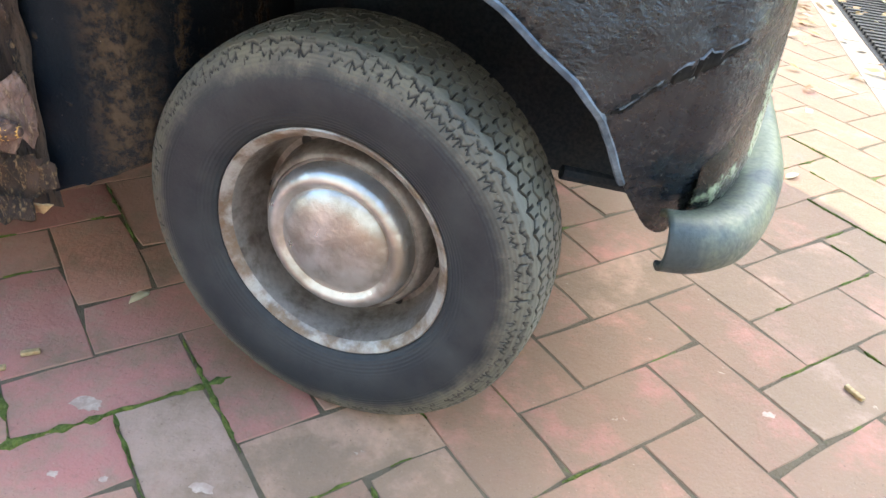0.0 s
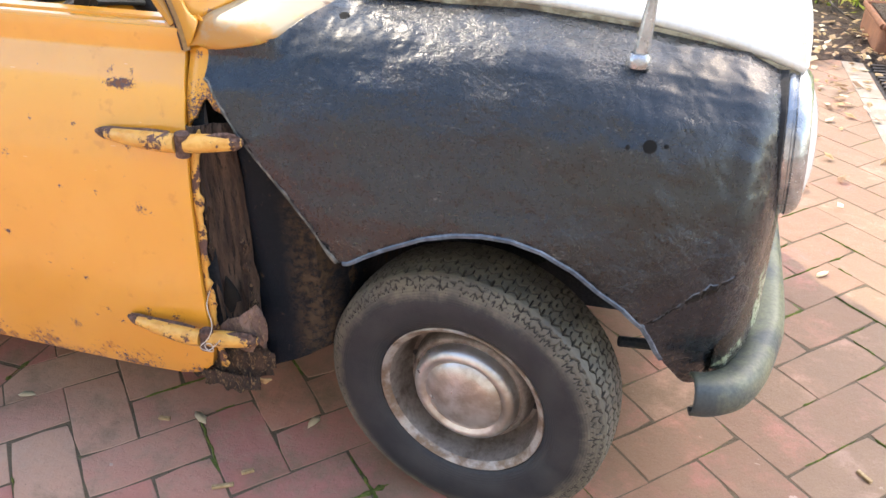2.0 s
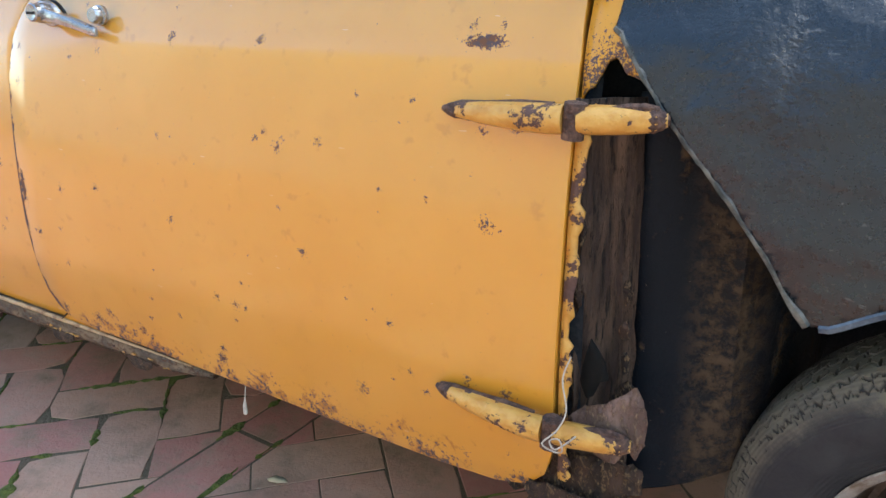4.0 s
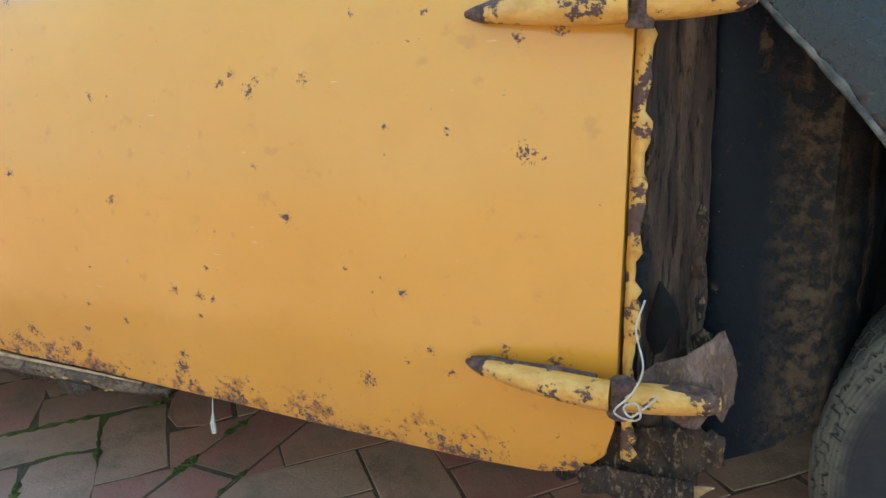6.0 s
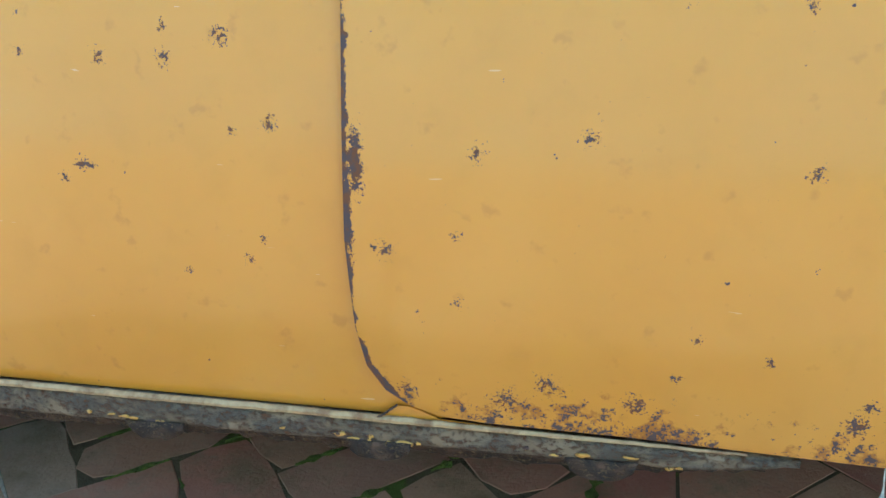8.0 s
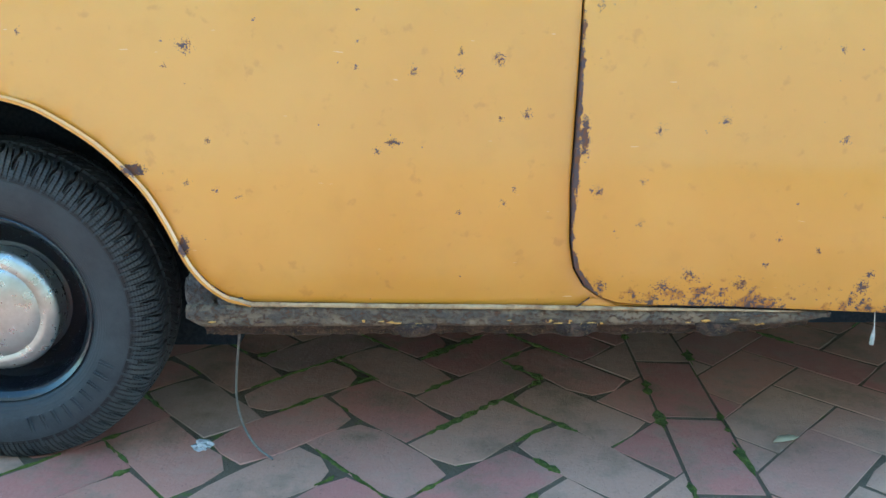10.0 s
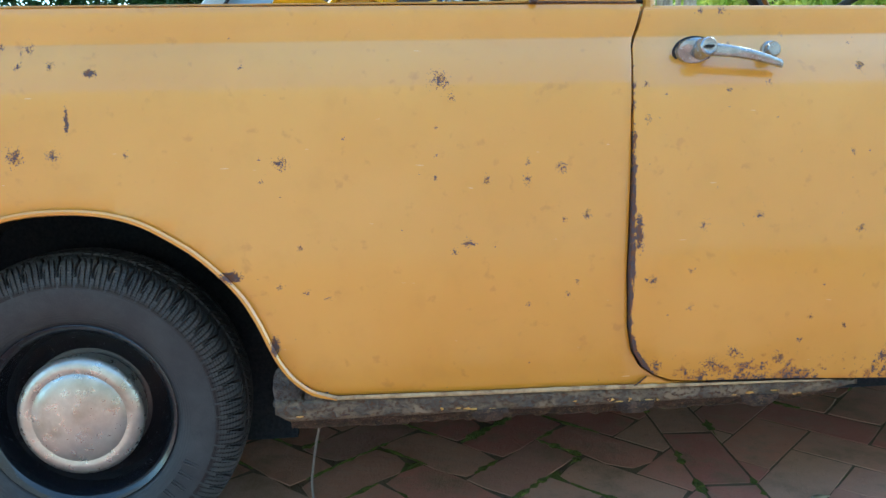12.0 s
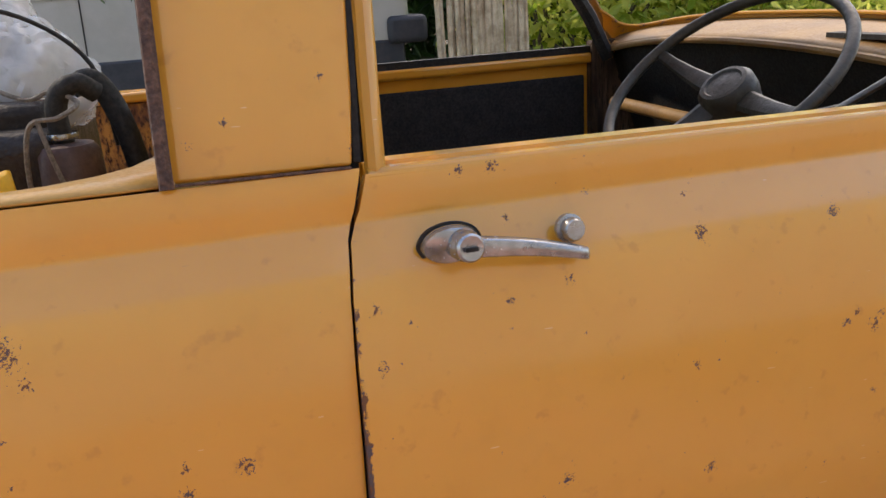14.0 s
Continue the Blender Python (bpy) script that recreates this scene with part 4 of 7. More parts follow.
near_pillar = pillar(0.098, 0.225, "screen_pillar", 0.018, 0.012)
GUTTER = [(-0.402, 0.071, 0.795), (-0.419, 0.084, 0.844), (-0.460, 0.104, 0.899), (-0.61, 0.148, 1.06), (-0.82, 0.208, 1.29)]
part("gutter", tube(spline(GUTTER, 6), 0.0052, 8), M["dash_yellow"], near_pillar, "dull yellow gutter")
part("seam", tube([p + Vector((-0.0070, 0.001, 0.0)) for p in spline(GUTTER, 6)], 0.0024, 6), M["rust"], near_pillar, "dark rusty seam")
far_pillar = pillar(WIDTH - 0.12, WIDTH - 0.225, "screen_pillar")
part("pillar_seal", tube([(-0.445, WIDTH - 0.16, 0.80), (-0.50, WIDTH - 0.17, 0.90), (-0.62, WIDTH - 0.21, 1.05), (-0.80, WIDTH - 0.25, 1.26)], 0.018, 8), M["rubber"], far_pillar)

# the screen's lower corner: a yellow face round the opening, a crease, and the bleached scuttle down to the wing and bonnet
OPENING = [(-0.444, 0.118, 0.915), (-0.417, 0.124, 0.896), (-0.400, 0.131, 0.881), (-0.379, 0.145, 0.8735), (-0.358, 0.175, 0.873), (-0.334, 0.225, 0.880), (-0.312, 0.31, 0.891), (-0.280, 0.45, 0.899), (-0.250, 0.70, 0.902)]
CREASE = [(-0.427, 0.096, 0.870), (-0.406, 0.090, 0.848), (-0.396, 0.092, 0.838), (-0.386, 0.103, 0.836), (-0.362, 0.150, 0.846), (-0.333, 0.220, 0.862), (-0.308, 0.31, 0.877), (-0.276, 0.45, 0.886), (-0.246, 0.70, 0.890)]
FOOT = [(-0.402, 0.074, 0.799), (-0.394, 0.086, 0.818)] + CREASE[3:]
COWL = [(-0.372, 0.079, 0.797), (-0.325, 0.077, 0.803), (-0.275, 0.088, 0.815), (-0.243, 0.145, 0.834), (-0.222, 0.21, 0.842), (-0.205, 0.28, 0.850), (-0.178, 0.46, 0.864), (-0.15, 0.70, 0.872)]


def both_halves(points):
    near = spline(points, 5)
    return near + [Vector((p.x, WIDTH - p.y, p.z)) for p in near[::-1][1:]]


def between(one, other, rows, swell=Vector((0, 0, 0))):
    """A sheet from one line of points to another, bowed in its middle."""
    return [[p.lerp(q, t) + swell * math.sin(math.pi * t) for p, q in zip(one, other)] for t in (k / rows for k in range(rows + 1))]


scuttle = part("scuttle", sheet(between(both_halves(FOOT), both_halves(COWL), 10, Vector((0, 0, 0.004)))), M["faded"], car, "scuttle panel bleached pale by the sun")
thick(scuttle, 0.004)
opening_line = both_halves(OPENING)
thick(part("screen_surround", sheet(between(both_halves(CREASE), opening_line, 5, Vector((0.002, -0.001, 0.001)))), M["surround"], scuttle, "yellow screen surround with rust spots"), 0.004)
part("screen_flange", tube([p + Vector((-0.002, 0, -0.001)) for p in opening_line], 0.0042, 7), M["surround"], scuttle)
part("crease", tube(both_halves([(x, y, z) for x, y, z in CREASE[3:]]), 0.0016, 5), M["faded"], scuttle)
for mirror in (False, True):
    outer_line = spline(GUTTER[:-1] + [(-0.81, 0.212, 1.285)], 6)
    inner_line = spline([(-0.392, 0.094, 0.834), (-0.410, 0.094, 0.852), (-0.444, 0.118, 0.915), (-0.59, 0.176, 1.085), (-0.79, 0.245, 1.262)], 6)
    g = between(outer_line, inner_line, 5, Vector((0.006, -0.004, 0.003)))
    if mirror:
        g = [[Vector((p.x, WIDTH - p.y, p.z)) for p in row] for row in g]
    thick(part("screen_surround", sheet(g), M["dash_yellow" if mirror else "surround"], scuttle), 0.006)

# bonnet
grid = []
for i in range(15):
    u = i / 14
    row = []
    for k in range(25):
        v = k / 24
        s = 2 * v - 1
        x0 = interp(min(0.225 + (WIDTH - 0.45) * v, WIDTH - 0.225 - (WIDTH - 0.45) * v), [(0.225, -0.208), (0.28, -0.198), (0.46, -0.170), (0.70, -0.142)])
        x = x0 + (0.43 + 0.04 * (1 - s * s) - x0) * u
        y = 0.225 + (WIDTH - 0.45) * v
        z = 0.866 + 0.004 * (1 - s * s) - 0.012 * u - 0.050 * u ** 4 - 0.024 * u * abs(s) ** 2
        row.append((x, y, z))
    grid.append(row)
bonnet = part("bonnet", sheet(grid), M["bonnet"], car, "white bonnet standing slightly proud of the wing")
thick(bonnet, 0.012, -1.0)
for side in (0, -1):
    edge = [[(row[side][0], row[side][1] + (-0.002 if side == 0 else 0.002), row[side][2] + d) for row in grid] for d in (0.0005, -0.014)]
    thick(part("bonnet_edge", sheet(edge), M["bonnet_edge"], bonnet, "dirty folded bonnet edge", smooth=False), 0.002)
part("front_panel", sheet([[(0.43 + 0.03 * math.sin(math.pi * v), 0.225 + (WIDTH - 0.45) * v, z) for v in (k / 12 for k in range(13))] for z in (0.83, 0.75, 0.60, 0.45, 0.36)]), M["bonnet"], car)
part("front_valance", box((0.40, 0.16, 0.27), (0.42, WIDTH - 0.16, 0.36)), M["under"], car)

# near front wing: horizontal sections from the door pillar round to the lamp
WING_FOOT = [(-0.378, 0.800), (-0.364, 0.789), (-0.349, 0.765), (-0.331, 0.739), (-0.310, 0.706), (-0.285, 0.673), (-0.260, 0.642), (-0.233, 0.608), (-0.209, 0.579), (-0.189, 0.548), (-0.170, 0.526), (-0.152, 0.529), (-0.125, 0.546), (-0.099, 0.560), (-0.041, 0.584), (0.0, 0.593),
             (0.038, 0.597), (0.08, 0.594), (0.123, 0.580), (0.163, 0.556), (0.20, 0.526), (0.236, 0.500), (0.263, 0.470), (0.285, 0.432), (0.302, 0.398), (0.318, 0.369), (0.340, 0.338), (0.358, 0.318), (0.372, 0.309), (0.382, 0.309), (0.388, 0.325), (0.392, 0.360), (0.398, 0.420), (0.404, 0.470), (0.410, 0.530), (0.43, 0.555), (0.47, 0.57)]
WING_OUT = [(-0.38, -0.002), (-0.15, -0.006), (0.0, 0.0), (0.12, 0.008), (0.24, 0.023), (0.30, 0.040), (0.345, 0.060)]
WING_IN = [(0.0, 0.0), (0.08, 0.004), (0.20, 0.022), (0.36, 0.048), (0.48, 0.073), (0.60, 0.102), (0.70, 0.130), (0.80, 0.160), (0.90, 0.19), (1.0, 0.222)]
WING_UP = [(0.0, 0.50), (0.08, 0.59), (0.20, 0.658), (0.36, 0.722), (0.48, 0.762), (0.60, 0.794), (0.70, 0.812), (0.80, 0.824), (0.90, 0.834), (1.0, 0.840)]


def wing_column(u):
    """Foot, outer point and seam point of the wing at u along it, 0 to 1.3: past 1 it turns the corner by the lamp."""
    if u <= 1.0:
        x = -0.373 + 0.718 * u
        if x < -0.21:
            return interp(x, WING_FOOT), Vector((x, interp(x, WING_OUT), 0)), Vector((x, interp(x, [(p[0], p[1]) for p in COWL[:6]]), interp(x, [(p[0], p[2]) for p in COWL[:6]]) + 0.001))
        return interp(x, WING_FOOT), Vector((x, interp(x, WING_OUT), 0)), Vector((x + 0.03 * max(0, u - 0.6), 0.222, interp(x, [(-0.38, 0.83), (-0.2, 0.842), (0.05, 0.840), (0.2, 0.825), (0.35, 0.80)])))
    a = (u - 1.0) / 0.3 * math.pi / 2
    x, y = 0.345 + 0.080 * math.sin(a), 0.060 + 0.14 * (1 - math.cos(a))
    return interp(x, WING_FOOT) + 0.0, Vector((x, y, 0)), Vector((0.357 + 0.045 * math.sin(a), 0.222, 0.80 - 0.02 * math.sin(a)))


grid = []
columns = sorted(set([0.003 * k for k in range(0, 60)] + [0.18 + 0.0115 * k for k in range(72)] + [0.975 + 0.0125 * k for k in range(27)]))
for u in columns:
    foot, outer, seam = wing_column(u)
    col = []
    for j in range(110):
        # height of this point: from the foot up to the seam, spread by the profile
        start = interp(foot, [(z, p) for p, z in WING_UP]) if foot > 0.50 else (foot - 0.50) * 2.0
        p = max(start, -0.36 + 1.36 * j / 109) if j else start
        if p < 0:
            inset, z = 0.0, 0.50 + p / 2.0
        else:
            inset, z = interp(p, WING_IN) / 0.222, interp(p, WING_UP)
        if z > 0.60:
            z = 0.60 + (z - 0.60) * (seam.z - 0.60) / 0.24
        q = outer.lerp(seam, inset)
        rear = min(1.0, max(0.0, (-0.06 - q.x) / 0.24))
        rear = rear * rear * (3 - 2 * rear)
        rise = min(1.0, max(0.0, (z - seam.z + 0.055) / 0.055)) ** 2
        q.y = (1 - rear) * q.y + rear * ((1 - rise) * max(outer.y, min(interp(z, FLANK), seam.y)) + rise * seam.y)
        tuck = 0.05 * max(0.0, (0.50 - z) / 0.2) ** 1.5
        dent = 0.010 * noise.noise((q.x * 7, 2.0, z * 7)) + 0.003 * noise.noise((q.x * 26, 5.0, z * 26))
        if q.x > 0.24:
            # creases of the stove-in corner
            near_corner = min(1.0, (q.x - 0.24) / 0.04)
            for line, deep, wide in (([(0.25, 0.460), (0.28, 0.473), (0.309, 0.501), (0.332, 0.515), (0.358, 0.530), (0.41, 0.560)], 0.0045, 0.010), ([(0.25, 0.52), (0.285, 0.540), (0.336, 0.557), (0.42, 0.574)], 0.0030, 0.008)):
                away = z - interp(q.x, line) - 0.003 * noise.noise((q.x * 22, wide * 900, 0))
                dent += near_corner * deep * (math.exp(-(away / wide) ** 2) - 1.1 * math.exp(-((away - 1.7 * wide) / wide) ** 2))
            if z < interp(q.x, [(0.25, 0.460), (0.309, 0.501), (0.358, 0.530), (0.41, 0.560)]):
                dent += 0.011 * near_corner
        col.append((q.x - tuck * 0.4, q.y + tuck + dent * 0.6, z))
    grid.append(col)
wing_bm = sheet(grid)
bmesh.ops.remove_doubles(wing_bm, verts=wing_bm.verts[:], dist=2e-5)
wing = part("front_wing", wing_bm, M["wing"], car, "lumpy matt black front wing with a cracked lower corner")
thick(wing, 0.004, -1.0)
edge = [wing_column(u) for u in columns if u >= 0.285 and u <= 0.93]
arch_edge = [grid[i][0] for i, u in enumerate(columns) if 0.285 <= u <= 0.96]
part("arch_flange", tube([(x, y - 0.001, z - 0.001) for x, y, z in arch_edge], 0.0050, 6), M["wing_lip"], wing, "worn blue-grey arch flange")
rear_edge = [grid[i][0] for i, u in enumerate(columns) if u <= 0.285]
part("rear_flange", tube([(x - 0.001 + 0.0012 * noise.noise((z * 90, 0, 4)), y - 0.001, z + 0.001 * noise.noise((x * 120, 3, 0))) for x, y, z in rear_edge], [0.0030 + 0.0024 * abs(noise.noise((z * 70, x * 70, 2))) + 0.0022 * max(0.0, (0.56 - z) / 0.04) for x, y, z in rear_edge], 7), M["rear_lip"], wing, "lumpy torn rear edge of the wing")
from mathutils.bvhtree import BVHTree

# near-black for pieces laid over the metal to paint the shade in openings
hole_shade = Nodes("painted_hole_shade").done((0.002, 0.002, 0.002), 1.0)


wing_skin = BVHTree.FromPolygons([v.co[:] for v in wing.data.vertices], [tuple(f.vertices) for f in wing.data.polygons])


def wing_y(x, z):
    """The wing's surface at x and height z."""
    spot = wing_skin.ray_cast(Vector((x, -1.0, z)), Vector((0, 1, 0)))[0]
    if spot:
        return spot.y
    cols = [col for col in grid if col[-1][2] > z > col[0][2]]
    return float(np.interp(x, [col[5][0] for col in cols], [np.interp(z, [p[2] for p in col], [p[1] for p in col]) for col in cols]))


# dark discs on the skin stand in for the shade of drilled holes
for x, z, r in ((0.241, 0.722, 0.0088), (0.2135, 0.721, 0.0028), (0.2615, 0.722, 0.0028)):
    part("drilled_hole_disc", lathe([(-0.002, r), (0.0022, r), (0.0024, 0.0)], 24, (x, wing_y(x, z) - 0.0045, z), axis_frame((0.1, -1, 0.62))), hole_shade, wing)
part("drilled_hole_disc", lathe([(-0.003, 0.0085), (0.0012, 0.0085), (0.0014, 0.0)], 24, (-0.200, 0.162, 0.8325), axis_frame((0.0, -0.35, 1))), hole_shade, wing)
crack = spline([(0.272, 0, 0.469), (0.288, 0, 0.478), (0.309, 0, 0.501), (0.332, 0, 0.515), (0.358, 0, 0.530), (0.384, 0, 0.551)], 9)
rows = ([], [])
for k, p in enumerate(crack):
    t = k / (len(crack) - 1)
    w = 0.0018 + 0.0100 * math.exp(-((t - 0.66) / 0.20) ** 2) * (0.7 + 0.6 * abs(noise.noise((p.x * 160, 0, 2))))
    mid = p.z + 0.0025 * noise.noise((p.x * 130, 4, 0))
    for row, s in zip(rows, (-1, 1)):
        row.append((p.x, wing_y(p.x, mid + s * w) - 0.0054, mid + s * w * (1 + 0.5 * noise.noise((p.x * 210, s, 7)))))
# flat ribbon laid on the wing, its near-black colour the crack's shade
thick(part("crack", sheet(rows), hole_shade, wing, "jagged near-black ribbon painting the shade of an open crack"), 0.0006)
for s, mat in ((-1, "wing"), (1, "wing_lip")):
    part("torn_lip", tube([(x, y + 0.0006, z + 0.001 * s) for x, y, z in rows[0 if s < 0 else 1][4:-3]], [0.0012 + 0.0018 * abs(noise.noise((k * 0.9, s, 0))) for k in range(len(crack) - 7)], 6), M[mat], wing)
far_wing = part("far_wing", sheet([[(x, WIDTH - y, z) for x, y, z in col[::6]] for col in grid[::4]]), M["wing"], car, "far front wing")
thick(far_wing, 0.004, 1.0)

# mirror stalk on the wing
stalk = part("mirror_stalk", tube([(0.214, 0.142, 0.815), (0.217, 0.145, 0.845), (0.222, 0.150, 0.905), (0.2235, 0.152, 0.925)], [0.0105, 0.0095, 0.0065, 0.0060], 14), M["chrome"], car, "short pitted chrome mirror stalk on the wing")
part("collar", lathe([(-0.004, 0.0155), (0.004, 0.0165), (0.010, 0.0150), (0.014, 0.012)], 24, (0.213, 0.140, 0.805), axis_frame((0.02, 0.05, 1))), M["chrome"], stalk)
part("tip", lathe([(0.0, 0.006), (0.002, 0.0085), (0.012, 0.009), (0.016, 0.007), (0.017, 0.0)], 20, (0.2235, 0.152, 0.924), axis_frame((0.05, 0.05, 1))), M["chrome"], stalk)

# head lamps


def head_lamp(y, lean):
    f = axis_frame((1, lean, 0.10))
    at = (0.420, y, 0.676)
    lamp = part("headlamp", lathe([(-0.012, 0.1125), (0.003, 0.1125), (0.005, 0.107)], 56, at, f), M["rubber"], car, "round headlamp in a chrome ring")
    part("bezel", lathe([(0.003, 0.1065), (0.008, 0.1085), (0.012, 0.1078), (0.0135, 0.1045), (0.0155, 0.1045), (0.018, 0.1065), (0.025, 0.104), (0.033, 0.097), (0.0365, 0.090), (0.033, 0.085)], 56, at, f), M["chrome"], lamp)
    part("bowl", lathe([(0.030, 0.083), (0.0, 0.06), (-0.02, 0.02), (-0.02, 0.0)], 40, at, f), M["chrome"], lamp)
    part("glass", lathe([(0.032, 0.085), (0.040, 0.075), (0.047, 0.05), (0.050, 0.02), (0.050, 0.0)], 40, at, f), M["lens"], lamp)


head_lamp(0.243, -0.10)
head_lamp(WIDTH - 0.243, 0.10)

# bumper with wrapped ends
half = spline([(0.354, 0.056, 0), (0.385, 0.062, 0), (0.418, 0.085, 0), (0.444, 0.128, 0), (0.468, 0.20, 0), (0.490, 0.32, 0), (0.512, WIDTH / 2, 0)], 6)
line = half + [Vector((p.x, WIDTH - p.y, 0)) for p in half[::-1][1:]]
grid = []
for i, p in enumerate(line):
    way = (line[min(i + 1, len(line) - 1)] - line[max(i - 1, 0)]).normalized()
    out = Vector((way.y, -way.x, 0))
    grid.append([p + out * d + Vector((0, 0, 0.303 + 0.80 * (z - 0.298))) for d, z in ((-0.036, 0.352), (-0.033, 0.360), (-0.022, 0.3665), (-0.010, 0.370), (-0.002, 0.3705), (0.006, 0.367), (0.012, 0.359), (0.016, 0.347), (0.0175, 0.335), (0.0165, 0.322), (0.013, 0.311), (0.007, 0.303), (0.0, 0.2985), (-0.010, 0.298))])
bumper = part("bumper", sheet(grid), M["bumper"], car, "dull grey-green front bumper with a wrapped end")
thick(bumper, 0.006)
apron_rows = []
for d, z in ((0.016, 0.560), (0.008, 0.520), (0.0, 0.480), (-0.008, 0.445), (-0.014, 0.415), (-0.018, 0.390), (-0.016, 0.366), (-0.006, 0.346), (0.012, 0.332), (0.034, 0.324)):
    apron_rows.append([(0.376 + 0.068 * t, 0.112 + 0.11 * t * t + d + 0.004 * noise.noise((t * 5, z * 30, 3)), z + 0.016 * t) for t in (k / 16 for k in range(17))])
thick(part("apron", sheet(apron_rows), M["green"], car, "dented black apron scuffed pale green"), 0.002)

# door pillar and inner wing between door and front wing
# near-black sheet behind the pillar's hole, standing in for shade
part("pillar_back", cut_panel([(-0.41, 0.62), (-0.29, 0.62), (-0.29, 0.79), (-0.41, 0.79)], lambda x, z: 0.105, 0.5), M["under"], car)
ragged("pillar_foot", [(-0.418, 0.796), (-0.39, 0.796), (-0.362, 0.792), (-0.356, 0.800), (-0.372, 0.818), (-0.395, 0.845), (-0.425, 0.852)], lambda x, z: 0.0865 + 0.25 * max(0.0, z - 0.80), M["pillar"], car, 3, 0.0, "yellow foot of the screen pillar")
# front door gap: its shade comes from a dark sheet too
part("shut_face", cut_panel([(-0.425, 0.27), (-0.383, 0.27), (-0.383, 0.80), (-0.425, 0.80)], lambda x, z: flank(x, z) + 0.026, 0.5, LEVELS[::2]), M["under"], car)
top_panel = cut_panel([(-0.394, 0.700), (-0.389, 0.709), (-0.384, 0.711), (-0.379, 0.722), (-0.374, 0.735), (-0.367, 0.738), (-0.360, 0.731), (-0.355, 0.724), (-0.348, 0.722), (-0.340, 0.719), (-0.332, 0.715), (-0.325, 0.704), (-0.316, 0.700), (-0.308, 0.718), (-0.330, 0.765), (-0.352, 0.796), (-0.404, 0.802)], lambda x, z: flank(x, z) + 0.003, 0.02, LEVELS)
pillar_panel = part("hinge_pillar", top_panel, M["pillar"], car, "yellow hinge pillar eaten by rust")
thick(pillar_panel, 0.006, -1.0)
edge_rng = random.Random(31)
strip_edge = [(interp(z, [(0.27, -0.389), (0.45, -0.387), (0.60, -0.383), (0.70, -0.380)]) + edge_rng.choice((-0.004, -0.002, 0.0, 0.001, 0.0025)), z) for z in np.arange(0.27, 0.70, 0.0085)]
ragged("pillar_edge", strip_edge + [(-0.3965, 0.70), (-0.3968, 0.62), (-0.3975, 0.50), (-0.3995, 0.40), (-0.4015, 0.31), (-0.4035, 0.27)], lambda x, z: flank(x, z) + 0.007, M["strip"], pillar_panel, 6, 0.0022, "yellow pillar edge flaking into rust", 0.003)
grid = []
for k in range(25):
    z = 0.225 + 0.475 * k / 24
    grid.append([(x + 0.004 * noise.noise((z * 22, i, 0)), y + 0.012 * noise.noise((z * 17, i * 2.3, 5)) - 0.02 * max(0, 0.32 - z), z + (0.012 * noise.noise((i * 3.1, 1, 0)) if k == 0 else 0)) for i, (x, y) in enumerate(((-0.400, 0.032), (-0.39, 0.026), (-0.378, 0.032), (-0.366, 0.046), (-0.352, 0.052), (-0.338, 0.058)))])
thick(part("rust_strip", sheet(grid), M["rust"], pillar_panel, "flaking rusted pillar"), 0.003)
grid = []
for k in range(17):
    z = 0.228 + 0.47 * k / 16
    bulge = 0.02 * math.sin(math.pi * min(1, max(0, (z - 0.23) / 0.5)))
    grid.append([(x, y + 0.004 * noise.noise((z * 12, x * 30, 2)), max(z, interp(x, [(-0.345, 0.243), (-0.30, 0.260), (-0.24, 0.285), (-0.18, 0.305)]) + 0.004 * noise.noise((x * 60, 1, k))) + 0.0004 * k) for x, y in ((-0.345, 0.058), (-0.32, 0.062), (-0.295, 0.068), (-0.27, 0.078), (-0.24, 0.098 - bulge), (-0.215, 0.12), (-0.195, 0.17), (-0.185, 0.24), (-0.18, 0.42))])
thick(part("inner_wing", sheet(grid), M["inner"], car, "black inner wing streaked with rust and mud"), 0.003)
# the torn foot of the pillar
jag = random.Random(9)


def torn(top, bottom, lo, hi, steps):
    """An outline with a ragged lower edge between two lines of (x, z)."""
    xs = [lo + (hi - lo) * k / steps for k in range(steps + 1)]
    return [(x, interp(x, bottom) + jag.uniform(-0.006, 0.006)) for x in xs] + [(x, interp(x, top)) for x in xs[::-1]]


ragged("torn_foot", torn([(-0.49, 0.245), (-0.43, 0.30), (-0.33, 0.31), (-0.31, 0.30)], [(-0.49, 0.238), (-0.43, 0.225), (-0.40, 0.219), (-0.37, 0.234), (-0.34, 0.254), (-0.31, 0.278)], -0.485, -0.312, 15), lambda x, z: 0.022 + 0.13 * max(0, x + 0.36), M["foot"], pillar_panel, 1, 0.011, "torn flaking rust at the foot of the pillar")
ragged("torn_foot", torn([(-0.44, 0.262), (-0.33, 0.262)], [(-0.44, 0.232), (-0.38, 0.222), (-0.33, 0.238)], -0.44, -0.335, 14), lambda x, z: 0.008, M["foot"], pillar_panel, 5, 0.011)
ragged("bent_flange", [(-0.372, 0.236), (-0.352, 0.230), (-0.342, 0.236), (-0.332, 0.236), (-0.318, 0.252), (-0.345, 0.248), (-0.37, 0.246)], lambda x, z: 0.022, M["lip"], pillar_panel, 9, 0.005, "pale bent scrap of flange")
ragged("hinge_bracket", [(-0.392, 0.358), (-0.375, 0.378), (-0.352, 0.392), (-0.340, 0.398), (-0.325, 0.412), (-0.316, 0.420), (-0.309, 0.402), (-0.304, 0.378), (-0.306, 0.352), (-0.314, 0.330), (-0.322, 0.345), (-0.335, 0.322), (-0.352, 0.330), (-0.37, 0.340)], lambda x, z: -0.004 + 0.25 * abs(x + 0.345), M["flap"], pillar_panel, 13, 0.007, "torn rusty bracket behind the hinge")
